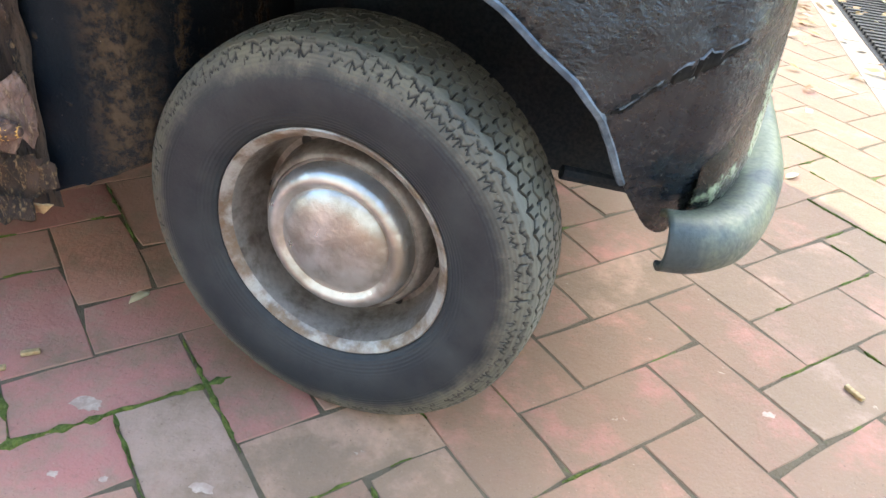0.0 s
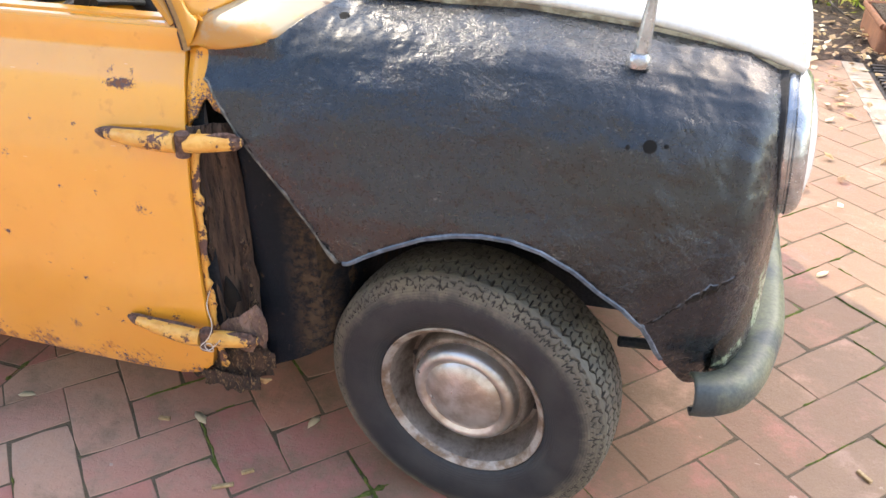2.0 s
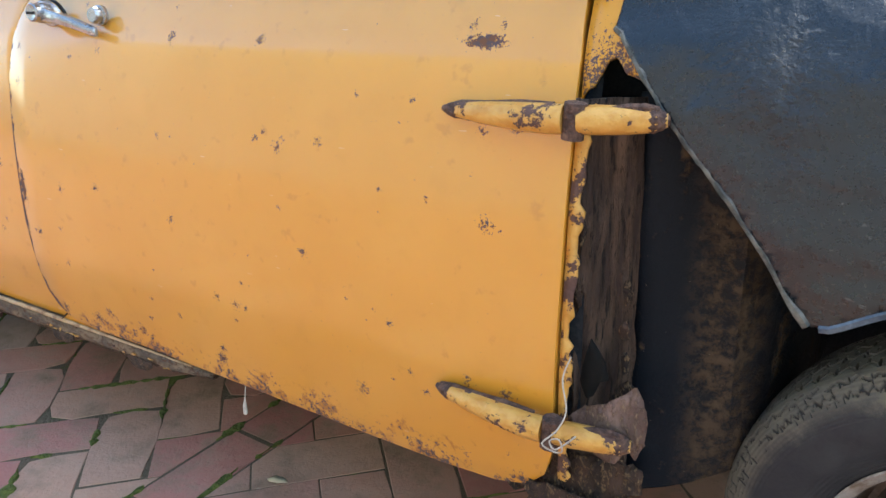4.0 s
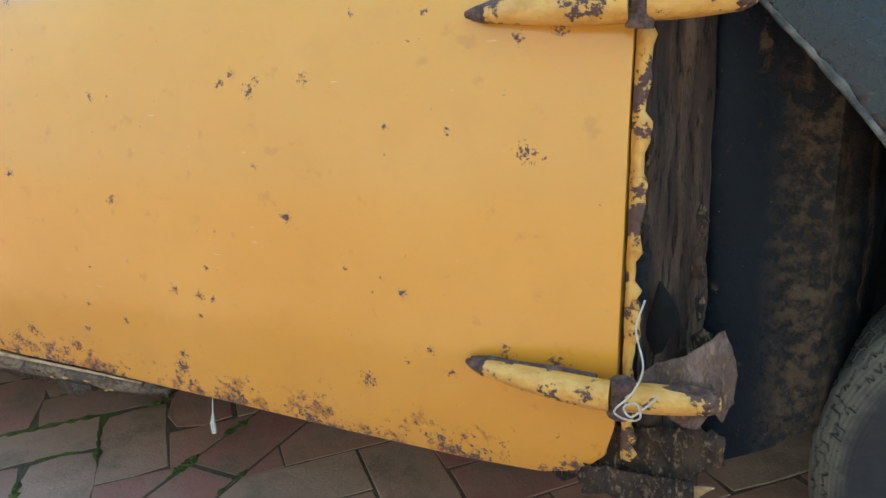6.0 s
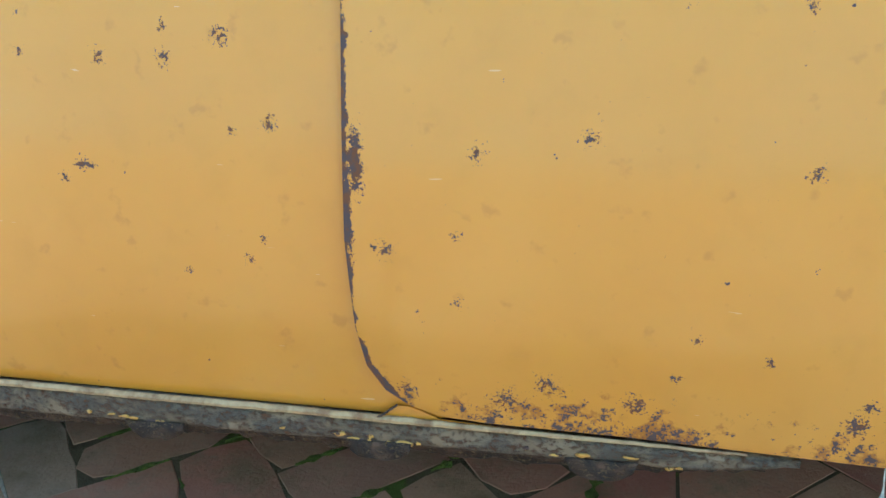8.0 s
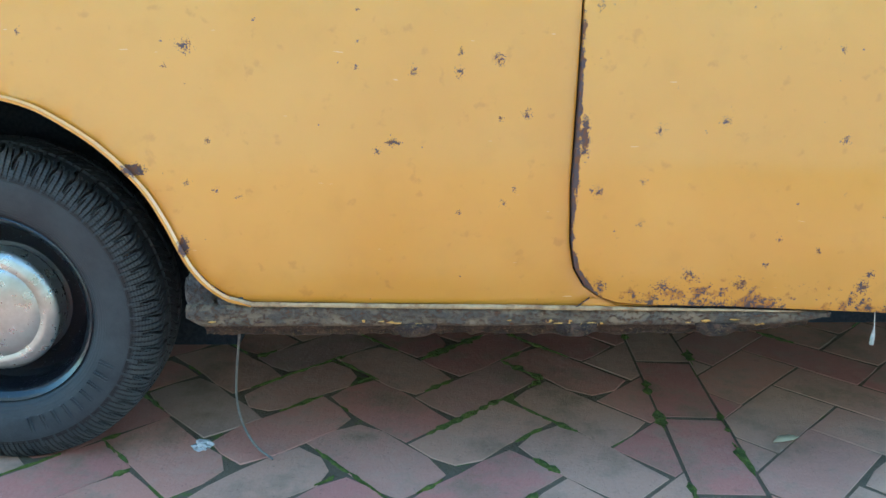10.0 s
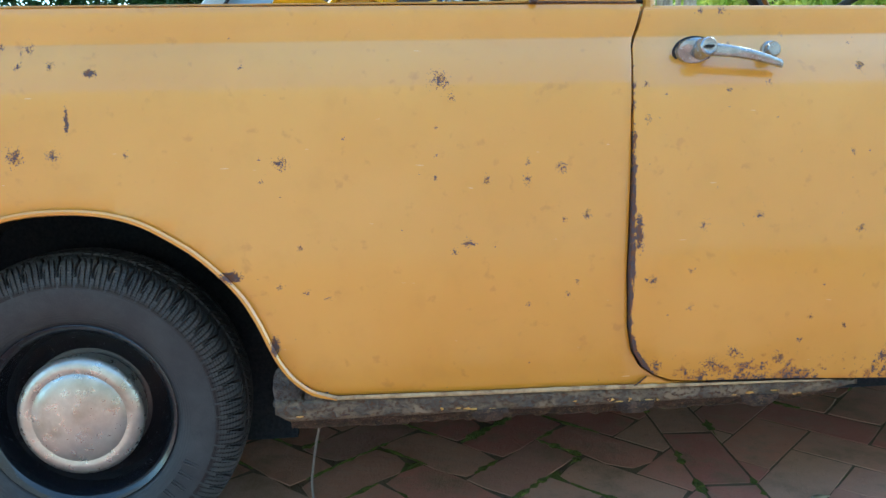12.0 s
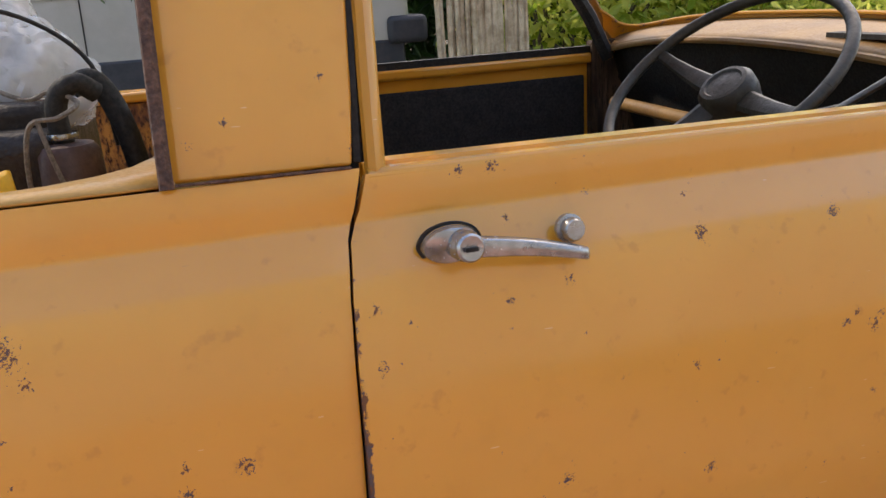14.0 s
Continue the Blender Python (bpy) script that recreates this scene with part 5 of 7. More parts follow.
# dark sheet in front of the rust, for the shade inside a hole
ragged("rust_hole", [(-0.384, 0.400), (-0.379, 0.428), (-0.373, 0.452), (-0.364, 0.440), (-0.357, 0.428), (-0.352, 0.408), (-0.361, 0.404), (-0.368, 0.385), (-0.376, 0.380)], lambda x, z: 0.0215, hole_shade, pillar_panel, 2, 0.002, "near-black sheet painting the shade of a rusted-through hole")
for k, (x, z, w, h) in enumerate(((-0.342, 0.462, 0.008, 0.012), (-0.339, 0.425, 0.006, 0.016), (-0.337, 0.392, 0.010, 0.012), (-0.348, 0.378, 0.010, 0.006), (-0.386, 0.50, 0.005, 0.020), (-0.384, 0.575, 0.004, 0.022), (-0.341, 0.505, 0.006, 0.014))):
    ragged("paint_flake", [(x + w * math.cos(q) * jag.uniform(0.6, 1.2), z + h * math.sin(q) * jag.uniform(0.6, 1.2)) for q in (2 * math.pi * i / 9 for i in range(9))], lambda x, z: 0.034 if x > -0.36 else 0.014, M["foot"], pillar_panel, 20 + k, 0.006)
knot = spline([(-0.378, -0.020, 0.450), (-0.384, -0.026, 0.425), (-0.376, -0.034, 0.395), (-0.384, -0.040, 0.372), (-0.398, -0.044, 0.355), (-0.386, -0.040, 0.346), (-0.376, -0.043, 0.352), (-0.380, -0.042, 0.364), (-0.390, -0.043, 0.360), (-0.384, -0.044, 0.352), (-0.372, -0.042, 0.362), (-0.362, -0.042, 0.374)], 5)
part("string_tie", tube(knot, 0.0009, 6), M["string"], door, "white string tied round the hinge")
part("drip", tube([(-0.893, 0.012, 0.255), (-0.893, 0.008, 0.235), (-0.894, 0.006, 0.222), (-0.8945, 0.006, 0.208)], [0.0006, 0.0008, 0.003, 0.0032], 6), M["string"], door)

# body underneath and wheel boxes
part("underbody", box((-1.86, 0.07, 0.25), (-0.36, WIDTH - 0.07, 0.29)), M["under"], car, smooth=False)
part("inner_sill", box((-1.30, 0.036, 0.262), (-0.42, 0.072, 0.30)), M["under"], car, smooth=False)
# unseen floor pan and exhaust, hung low to block light under the car
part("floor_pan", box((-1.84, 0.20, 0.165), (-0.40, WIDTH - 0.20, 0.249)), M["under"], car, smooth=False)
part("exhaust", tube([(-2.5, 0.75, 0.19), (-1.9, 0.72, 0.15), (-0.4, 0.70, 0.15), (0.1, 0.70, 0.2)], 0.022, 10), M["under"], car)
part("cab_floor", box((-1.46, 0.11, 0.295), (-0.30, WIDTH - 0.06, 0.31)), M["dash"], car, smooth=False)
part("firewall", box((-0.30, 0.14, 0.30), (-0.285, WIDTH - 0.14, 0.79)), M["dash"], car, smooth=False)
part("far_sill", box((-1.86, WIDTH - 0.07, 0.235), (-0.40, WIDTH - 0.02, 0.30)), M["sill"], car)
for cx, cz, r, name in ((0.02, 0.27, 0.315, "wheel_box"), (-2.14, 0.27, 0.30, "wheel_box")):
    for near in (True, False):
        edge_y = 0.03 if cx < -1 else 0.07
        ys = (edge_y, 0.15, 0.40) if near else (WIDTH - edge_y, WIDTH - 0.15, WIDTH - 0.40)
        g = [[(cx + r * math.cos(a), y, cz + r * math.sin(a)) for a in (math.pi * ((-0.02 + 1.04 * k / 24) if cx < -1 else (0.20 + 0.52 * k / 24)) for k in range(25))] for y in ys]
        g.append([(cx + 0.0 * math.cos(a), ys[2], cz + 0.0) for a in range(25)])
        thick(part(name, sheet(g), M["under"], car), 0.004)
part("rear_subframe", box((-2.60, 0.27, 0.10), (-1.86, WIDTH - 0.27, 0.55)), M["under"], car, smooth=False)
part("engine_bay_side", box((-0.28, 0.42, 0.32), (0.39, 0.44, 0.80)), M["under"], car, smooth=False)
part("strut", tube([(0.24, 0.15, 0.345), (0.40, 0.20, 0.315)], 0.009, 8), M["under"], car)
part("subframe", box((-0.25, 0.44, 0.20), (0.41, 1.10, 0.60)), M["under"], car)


# ---- wheels ----
def tyre_mesh(tread, n=640, fine=0.0025):
    """A worn tyre of 0.247 m radius about its own centre, axle along y; tread(angle, across) gives the depth of a groove."""
    side = [(-0.046, 0.140), (-0.055, 0.146), (-0.060, 0.152), (-0.0605, 0.1525), (-0.064, 0.160), (-0.0672, 0.168), (-0.0700, 0.178), (-0.0715, 0.195)]
    bend = [(-0.0708, 0.2045), (-0.0700, 0.209), (-0.0688, 0.2135), (-0.0675, 0.218), (-0.0655, 0.2225), (-0.0635, 0.2265), (-0.0610, 0.2305), (-0.0585, 0.2345), (-0.0555, 0.2380), (-0.0520, 0.2408), (-0.0500, 0.2420)]
    shoulder = [(float(np.interp(t, range(11), [p[0] for p in bend])), float(np.interp(t, range(11), [p[1] for p in bend]))) for t in np.linspace(0, 10, int(10 * 0.0045 / fine) + 1)]
    across = np.arange(-0.050 + fine, 0.0499, fine)
    crown = [(float(x), 0.2425 + 0.0045 * (1 - (float(x) / 0.05) ** 2)) for x in across]
    profile = side + shoulder + crown + [(0.050, 0.242)] + [(-x, r) for x, r in bend[::-1][1:]] + [(-x, r) for x, r in side[::-1]]
    rows, cut = [], []
    for x, r in profile:
        row = []
        for k in range(n):
            ang = 2 * math.pi * k / n
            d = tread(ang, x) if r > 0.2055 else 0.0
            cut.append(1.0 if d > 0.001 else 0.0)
            row.append(((r - d) * math.cos(ang), x, (r - d) * math.sin(ang)))
        rows.append(row)
    return sheet(rows, True), cut


def tread_blocks(ang, x):
    """Zigzag grooves round the tyre with a tick across every kink, and worn squiggles breaking up the shoulder."""
    step = ang * 68 / (2 * math.pi) + 0.22 * math.sin(5 * ang)
    k = step % 1.0
    wave = abs(k - 0.5) * 4 - 1
    if x < -0.0505:
        worn = noise.noise((math.cos(ang) * 26, math.sin(ang) * 26, x * 260))
        fine = abs((2 * step + 0.2) % 1.0 - 0.5) * 4 - 1
        if abs(x + 0.0555 - 0.0022 * wave) < 0.0012 and worn > -0.25:
            return 0.0034
        if abs(x + 0.0625 - 0.0018 * fine) < 0.0009 and worn > -0.1:
            return 0.0024
        if (2 * step + 0.35) % 1.0 < 0.15 and -0.0665 < x < -0.0520 and worn > 0.02:
            return 0.0024
        return 0.0
    for i, centre in enumerate((-0.042, -0.019, 0.004, 0.027, 0.046)):
        shape = wave if i % 2 else -wave
        if abs(x - centre - 0.0040 * shape) < 0.0014:
            return 0.006
        tick = (step + 0.13 * i) % 1.0
        if tick < 0.12 and abs(x - centre - 0.002) < 0.0078:
            return 0.006
        if 0.54 < tick < 0.63 and abs(x - centre - 0.010) < 0.0042:
            return 0.005
    return 0.0


def tread_slots(ang, x):
    """Blocks parted by curved cuts over the shoulder, with pairs of fine slanted slits in every block, and two grooves."""
    if abs(abs(x) - 0.022) < 0.0026:
        return 0.006
    turn = ang * 58 / (2 * math.pi) + 0.04 * math.sin(23 * ang)
    if abs(x) < 0.022:
        return 0.005 if (2 * turn + x * 40) % 1.0 < 0.18 and abs(x) > 0.004 else 0.0
    out = abs(x) - 0.022
    bow = (22 * out - 300 * out * out) * (1 if x < 0 else -1)
    u = (turn + bow) % 1.0
    kink = 0.05 * math.sin(out * 300)
    if (u + kink) % 1.0 < 0.15 and abs(x) < 0.0660:
        return 0.0085
    slant = (3 * (turn + bow) + out * 34 * (1 if x < 0 else -1)) % 1.0
    if 0.20 < u < 0.94 and slant < 0.30 and 0.040 < abs(x) < 0.0695:
        return 0.0048
    if abs(abs(x) - 0.0700) < 0.0007 and u > 0.16:
        return 0.0022
    return 0.0


RIM_PROFILE = [(0.010, 0.1250), (0.024, 0.1275), (0.034, 0.1290), (0.0415, 0.1308), (0.0470, 0.1325), (0.0515, 0.1362), (0.0545, 0.1400), (0.0568, 0.1435), (0.0555, 0.1452), (0.050, 0.1440)]


def wheel(name, label, centre, steer, lean, tread, tyre_mat, rim_mat, cap_mat, cap_r, spin, deep, cap_out):
    w = new(name)
    w.parent = car
    tagged(w, label)
    w.matrix_basis = pose(*centre) @ pose(0, 0, 0, lean, 0, steer) @ pose(0, 0, 0, 0, spin, 0)
    skin, cut = tyre_mesh(tread, *((1340, 0.0013) if tread is tread_blocks else (1900, 0.0016) if centre[1] < 0.5 else (200, 0.005)))
    tyre = part("tyre", skin, tyre_mat, w)
    # marks the cut points, where the rubber gets its painted groove shade
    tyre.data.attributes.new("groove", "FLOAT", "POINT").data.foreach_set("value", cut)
    rim_ob = part("rim", lathe(RIM_PROFILE[4:], 96), rim_mat, w)
    dish = RIM_PROFILE[4::-1] + ([(x - deep, r) for x, r in ((0.006, 0.113), (-0.004, 0.108), (0.002, 0.100), (0.012, 0.094), (0.016, 0.080), (0.016, 0.0))] if rim_mat is not M["rim"] else
                                                                                   [(-0.004, 0.1225), (-0.010, 0.1170), (-0.010, 0.1100), (0.002, 0.1072), (0.012, 0.1055), (0.0185, 0.1025), (0.0210, 0.0990), (0.0215, 0.0965), (0.0200, 0.0950), (0.0200, 0.0)])
    part("disc", lathe(dish, 96), M["nave"] if rim_mat is M["rim"] else rim_mat, rim_ob)
    # black spots laid on the disc, painting the shade in vent holes
    for k in range(8 if rim_mat is M["rim"] else 0):
        a = 2 * math.pi * k / 8
        part("vent_shade", lathe([(0.0, 0.0075), (0.001, 0.0)], 14, (0.1105 * math.cos(a), 0.0085, 0.1105 * math.sin(a))), M["rubber"], rim_ob)
    c = cap_r
    flat_cap = ((-0.02, c * 0.93), (0.004, c * 0.94), (0.012, c * 0.985), (0.0165, c), (0.0205, c * 0.99), (0.0260, c * 0.93), (0.0295, c * 0.86), (0.0300, c * 0.80), (0.0280, c * 0.755), (0.0278, c * 0.74), (0.0310, c * 0.705), (0.0350, c * 0.57), (0.0375, c * 0.38), (0.0390, c * 0.18), (0.0392, 0.0))
    part("hubcap", lathe([(x + cap_out, r) for x, r in flat_cap if cap_mat is M["cap_new"]] or [(x + cap_out, r) for x, r in ((-0.02, c), (0.010, c), (0.021, c * 0.988), (0.028, c * 0.955), (0.0325, c * 0.90), (0.0340, c * 0.85), (0.0325, c * 0.795), (0.0285, c * 0.755), (0.0280, c * 0.735), (0.0320, c * 0.70), (0.0375, c * 0.57), (0.0410, c * 0.38), (0.0425, c * 0.18), (0.0427, 0.0))], 72), cap_mat, w)
    return w


wheel("front_wheel", "front wheel with a cracked worn tyre and tarnished hubcap", (0.010, 0.104, 0.2475), -10, 0, tread_blocks, M["tyre_old"], M["rim"], M["cap_old"], 0.0925, 10, 0.024, 0.012)
near_rear = wheel("rear_wheel", "rear wheel with black rim, chrome hubcap and newer tyre", (-2.161, 0.118, 0.2420), 0, 0, tread_slots, M["tyre_new"], M["black_rim"], M["cap_new"], 0.0940, 0, 0.006, 0.030)
for k, (start, n_bars, r_in, r_out) in enumerate(((-78, 9, 0.168, 0.192), (80, 3, 0.196, 0.208))):
    bm = bmesh.new()
    for i in range(n_bars):
        ang = radians(start + (6.5 if k == 0 else 5.5) * i)
        for d in (-0.012, 0.012):
            u = Vector((math.cos(ang + d), 0, math.sin(ang + d)))
            tube([Vector((-2.161, 0.118 - 0.0713 + (0.0008 if k == 0 else 0.0025), 0.2420)) + u * r_in, Vector((-2.161, 0.118 - 0.0713 + (0.0008 if k == 0 else 0.004), 0.2420)) + u * r_out], 0.0016, 5, bm)
    bmesh.ops.translate(bm, vec=(2.161, -0.118, -0.2420), verts=bm.verts[:])
    part("raised_marking", bm, M["tyre_new"], near_rear)
wheel("front_wheel", "far front wheel", (0.022, WIDTH - 0.152, 0.2455), 171, 0, tread_slots, M["tyre_old"], M["rim"], M["cap_old"], 0.0925, 0, 0.0, 0.0)
wheel("rear_wheel", "far rear wheel", (-2.150, WIDTH - 0.118, 0.2465), 180, 0, tread_slots, M["tyre_new"], M["black_rim"], M["cap_new"], 0.093, 0, 0.0, 0.03)

# ---- cab inside ----
far_door = part("far_door", box((-1.30, WIDTH - 0.10, 0.28), (-0.44, WIDTH - 0.05, 0.80)), M["yellow"], car, "far door, yellow inside with a black card", smooth=False)
rounded(part("door_card", box((-1.20, WIDTH - 0.108, 0.45), (-0.485, WIDTH - 0.098, 0.755)), M["card"], far_door, "dark door card"), 0.008)
rounded(part("door_rail", box((-1.30, WIDTH - 0.125, 0.785), (-0.44, WIDTH - 0.06, 0.812)), M["yellow"], far_door), 0.008)
part("window_seal", box((-1.30, WIDTH - 0.120, 0.811), (-0.46, WIDTH - 0.095, 0.828)), M["rubber"], far_door, smooth=False)
part("far_cab_side", box((-1.455, WIDTH - 0.11, 0.28), (-1.302, WIDTH - 0.06, 0.82)), M["yellow"], car, smooth=False)
part("far_footwell", box((-0.475, WIDTH - 0.13, 0.30), (-0.29, WIDTH - 0.10, 0.84)), M["rust"], car, "rusty brown inner pillar", smooth=False)
part("far_cab_side", box((-1.455, WIDTH - 0.13, 0.82), (-1.29, WIDTH - 0.10, 1.27)), M["yellow"], car, smooth=False)

grid = []
for i in range(8):
    u = i / 7
    row = []
    for k in range(21):
        v = k / 20
        s = math.sin(math.pi * v)
        y = 0.115 + (WIDTH - 0.23) * v
        lip_at = Vector((-0.435 - 0.03 * s, y, 0.812 + 0.055 * s ** 0.7))
        front = Vector((-0.385 + 0.125 * s ** 0.6, y, 0.85 + 0.038 * s ** 0.5))
        row.append(lip_at.lerp(front, u) + Vector((0, 0, 0.006 * math.sin(math.pi * u))))
    grid.append(row)
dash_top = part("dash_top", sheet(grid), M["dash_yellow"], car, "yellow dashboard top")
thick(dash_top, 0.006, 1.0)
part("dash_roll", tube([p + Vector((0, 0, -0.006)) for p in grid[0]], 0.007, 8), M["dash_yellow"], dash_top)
# black bar in place of a cut slot, for the shade inside it
part("demist_slot_shade", box((-0.42, 0.36, 0.8705), (-0.39, 0.52, 0.8785)), M["rubber"], dash_top, smooth=False)
# near-black sheet stands in for the shaded hollow below the dash
part("dash_panel", sheet([[p + Vector((0.02 + 0.10 * d, 0, -0.012 - 0.30 * d)) for p in grid[0]] for d in (0, 0.3, 0.6, 1.0)]), M["dash"], car, "near-black sheet for the shaded hollow under the dashboard")
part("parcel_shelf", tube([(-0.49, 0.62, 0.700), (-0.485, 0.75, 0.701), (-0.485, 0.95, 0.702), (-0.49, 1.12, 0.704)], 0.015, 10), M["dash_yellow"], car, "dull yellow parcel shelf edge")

hub = Vector((-0.704, 0.375, 0.815))
axle = Vector((-0.60, -0.10, 0.79)).normalized()
f = axis_frame(axle)
steering = new("steering_wheel")
steering.parent = car
tagged(steering, "thin worn black steering wheel with three spokes")
ring = [hub + f @ Vector((0.035, 0.176 * math.cos(a), 0.176 * math.sin(a))) for a in (2 * math.pi * k / 64 for k in range(65))]
part("rim", tube(ring, 0.0088, 10), M["wheel_rim"], steering)
part("hub", lathe([(-0.03, 0.036), (0.0, 0.042), (0.018, 0.041), (0.026, 0.034), (0.027, 0.028), (0.024, 0.025), (0.026, 0.0)], 40, hub, f), M["wheel_rim"], steering)
for a in (radians(166), radians(346), radians(256)):
    part("spoke", tube([hub + f @ Vector((0.004 + 0.031 * s * s, (0.03 + 0.150 * s) * math.cos(a), (0.03 + 0.150 * s) * math.sin(a))) for s in (0, 0.25, 0.5, 0.75, 1.0)], [0.018, 0.016, 0.013, 0.010, 0.009], 8, flat=0.5), M["wheel_rim"], steering)
part("column", tube([hub - axle * 0.02, hub - axle * 0.40], 0.024, 12), M["dash"], steering)
part("stalk", tube([hub - axle * 0.06, hub - axle * 0.05 + Vector((0.03, -0.10, 0.02)), hub - axle * 0.04 + Vector((0.035, -0.17, 0.03))], [0.006, 0.005, 0.007], 8), M["wheel_rim"], steering)
# flat grey strap hanging inside the side window
part("grey_strap", tube([(-0.62, 0.16, 0.86), (-0.68, 0.22, 0.80), (-0.80, 0.28, 0.74)], 0.012, 8, flat=0.4), M["wrap"], car)


# ---- things in the bed ----
engine = thing("engine", "greasy engine block wrapped in torn plastic in the bed", "engine", at=(-1.69, 0.42, 0.591))


def local(ob, at):
    """Moves a part that was laid out in the world's coordinates under its thing."""
    ob.matrix_basis = Matrix.Translation(-Vector(at))
    return ob


E0 = (-1.69, 0.42, 0.591)
local(rounded(part("block", box((-1.80, 0.25, 0.591), (-1.575, 0.60, 0.875)), M["engine"], engine), 0.02, 3), E0)
bm = box((-1.79, 0.27, 0.87), (-1.66, 0.50, 0.925))
box((-1.66, 0.30, 0.86), (-1.585, 0.48, 0.90), bm)
local(rounded(part("rocker_cover", bm, M["engine"], engine), 0.012, 2), E0)
local(part("wrapped_pipe", tube([(-1.785, 0.40, 0.975), (-1.74, 0.405, 0.970), (-1.69, 0.41, 0.958), (-1.62, 0.42, 0.94)], [0.020, 0.020, 0.024, 0.028], 14), M["wrap"], engine, "pipe wrapped in grey plastic"), E0)
fan_at = Vector((-1.722, 0.160, 0.814))
fan = local(part("fan", lathe([(-0.004, 0.058), (0.012, 0.058), (0.016, 0.055), (0.014, 0.050), (0.004, 0.048), (0.004, 0.032), (0.010, 0.030), (0.010, 0.0)], 48, fan_at), M["fan"], engine, "bright yellow plastic cooling fan"), E0)
for k in range(14):
    bm = box(fan_at + Vector((-0.001, -0.013, 0.031)), fan_at + Vector((0.001, -0.003, 0.050)))
    bmesh.ops.rotate(bm, cent=fan_at, matrix=Matrix.Rotation(2 * math.pi * k / 14, 3, "Y"), verts=bm.verts[:])
    part("rib", bm, M["fan"], fan)
for k in range(10):
    a = radians(9 + 36 * k)
    out, side = Vector((math.cos(a), 0, math.sin(a))), Vector((-math.sin(a), 0, math.cos(a)))
    g = [[fan_at + out * r + side * (w * s) + Vector((0, -0.004 + 0.010 * s * (1 - 0.3 * t), 0)) for s in (-1, -0.5, 0, 0.5, 1)] for t, r, w in ((0, 0.056, 0.014), (0.3, 0.075, 0.0165), (0.6, 0.098, 0.0195), (0.95, 0.128, 0.0225), (1.0, 0.131, 0.0215))]
    blade = part("blade", sheet(g), M["fan"], fan)
    thick(blade, 0.003)
can_at = Vector((-1.567, 0.275, 0.591))
can = thing("air_filter_can", "brown metal canister with a black elbow hose", "canister", at=can_at)
part("body", lathe([(0.0, 0.0), (0.0, 0.036), (0.20, 0.036), (0.26, 0.033), (0.267, 0.028), (0.269, 0.018), (0.269, 0.0)], 32, (0, 0, 0), axis_frame((0, 0, 1))), M["canister"], can)
part("elbow", tube(spline([(0.0, 0, 0.265), (-0.002, 0, 0.295), (0.004, 0, 0.317), (0.022, 0.0, 0.327), (0.038, 0.01, 0.315)], 4), 0.0108, 12), M["rubber"], can)
part("clip", lathe([(0.0, 0.0145), (0.003, 0.0155), (0.006, 0.0145)], 24, (0, 0, 0.273), axis_frame((0, 0, 1))), M["chrome"], can)
hose = thing("rubber_hose", "thick black rubber hose bent over the engine", "hose", at=(-1.56, 0.33, 0.595))
part("hose", tube(spline([(0.002, 0.0, 0.315), (0.022, 0.01, 0.32), (0.04, 0.01, 0.29), (0.055, 0.0, 0.225), (0.062, 0.0, 0.115), (0.06, 0.02, 0.0)], 5), 0.0125, 12), M["rubber"], hose)


def crumpled(seed, size, power=0.25, n=40):
    """A crumpled closed skin."""
    bm = bmesh.new()
    bmesh.ops.create_icosphere(bm, subdivisions=5, radius=1.0)
    for v in bm.verts:
        p = v.co.copy()
        k = 1 + power * noise.noise(p * 1.6 + Vector((seed, 0, 0))) + 0.10 * abs(noise.noise(p * 4.5 + Vector((0, seed, 0)))) + 0.035 * noise.noise(p * 11)
        v.co = Vector((p.x * size[0], p.y * size[1], p.z * size[2])) * k
    return bm


bag = thing("plastic_bag", "crumpled clear plastic bag over engine parts", "plastic bag", at=(-1.668, 0.47, 0.922))
part("skin", crumpled(3, (0.074, 0.10, 0.116)), M["bag"], bag)
tail = part("loose_skin", crumpled(8, (0.075, 0.09, 0.072)), M["bag"], bag)
tail.location = (0.045, -0.03, -0.015)
bag2 = thing("plastic_bag", "small white plastic bag behind the fan", "plastic bag", at=(-1.805, 0.52, 0.86))
part("skin", crumpled(5, (0.085, 0.06, 0.105)), M["bag"], bag2)
rope = thing("rope", "thin grey rope tied round the engine parts", "rope", at=(-1.60, 0.30, 0.86))
for pts in ([(-0.145, 0.06, 0.135), (-0.10, 0.03, 0.125), (-0.05, 0.0, 0.075), (0.0, -0.01, 0.045), (0.03, -0.025, 0.052), (0.055, -0.04, 0.04), (0.04, -0.07, 0.03), (0.01, -0.065, 0.02), (0.0, -0.06, -0.06), (0.01, -0.06, -0.2)],
            [(-0.15, 0.08, 0.128), (-0.08, 0.06, 0.14), (0.0, 0.06, 0.125), (0.06, 0.07, 0.07), (0.075, 0.05, -0.02)],
            [(0.02, -0.068, 0.03), (0.03, -0.072, -0.02), (0.05, -0.07, -0.10), (0.06, -0.06, -0.2)], [(-0.02, -0.02, 0.05), (-0.03, -0.04, 0.0), (-0.035, -0.04, -0.06)]):
    dark = pts[0][1] == 0.08
    part("strand", tube(spline(pts, 6), 0.0026, 6), M["rubber" if dark else "rope"], rope, "black cord" if dark else "")
red = thing("red_tarpaulin", "crumpled dark red tarpaulin lying in the bed", "tarpaulin", at=(-2.25, 0.95, 0.67))
part("cloth", crumpled(12, (0.30, 0.30, 0.20), 0.2), M["red"], red)

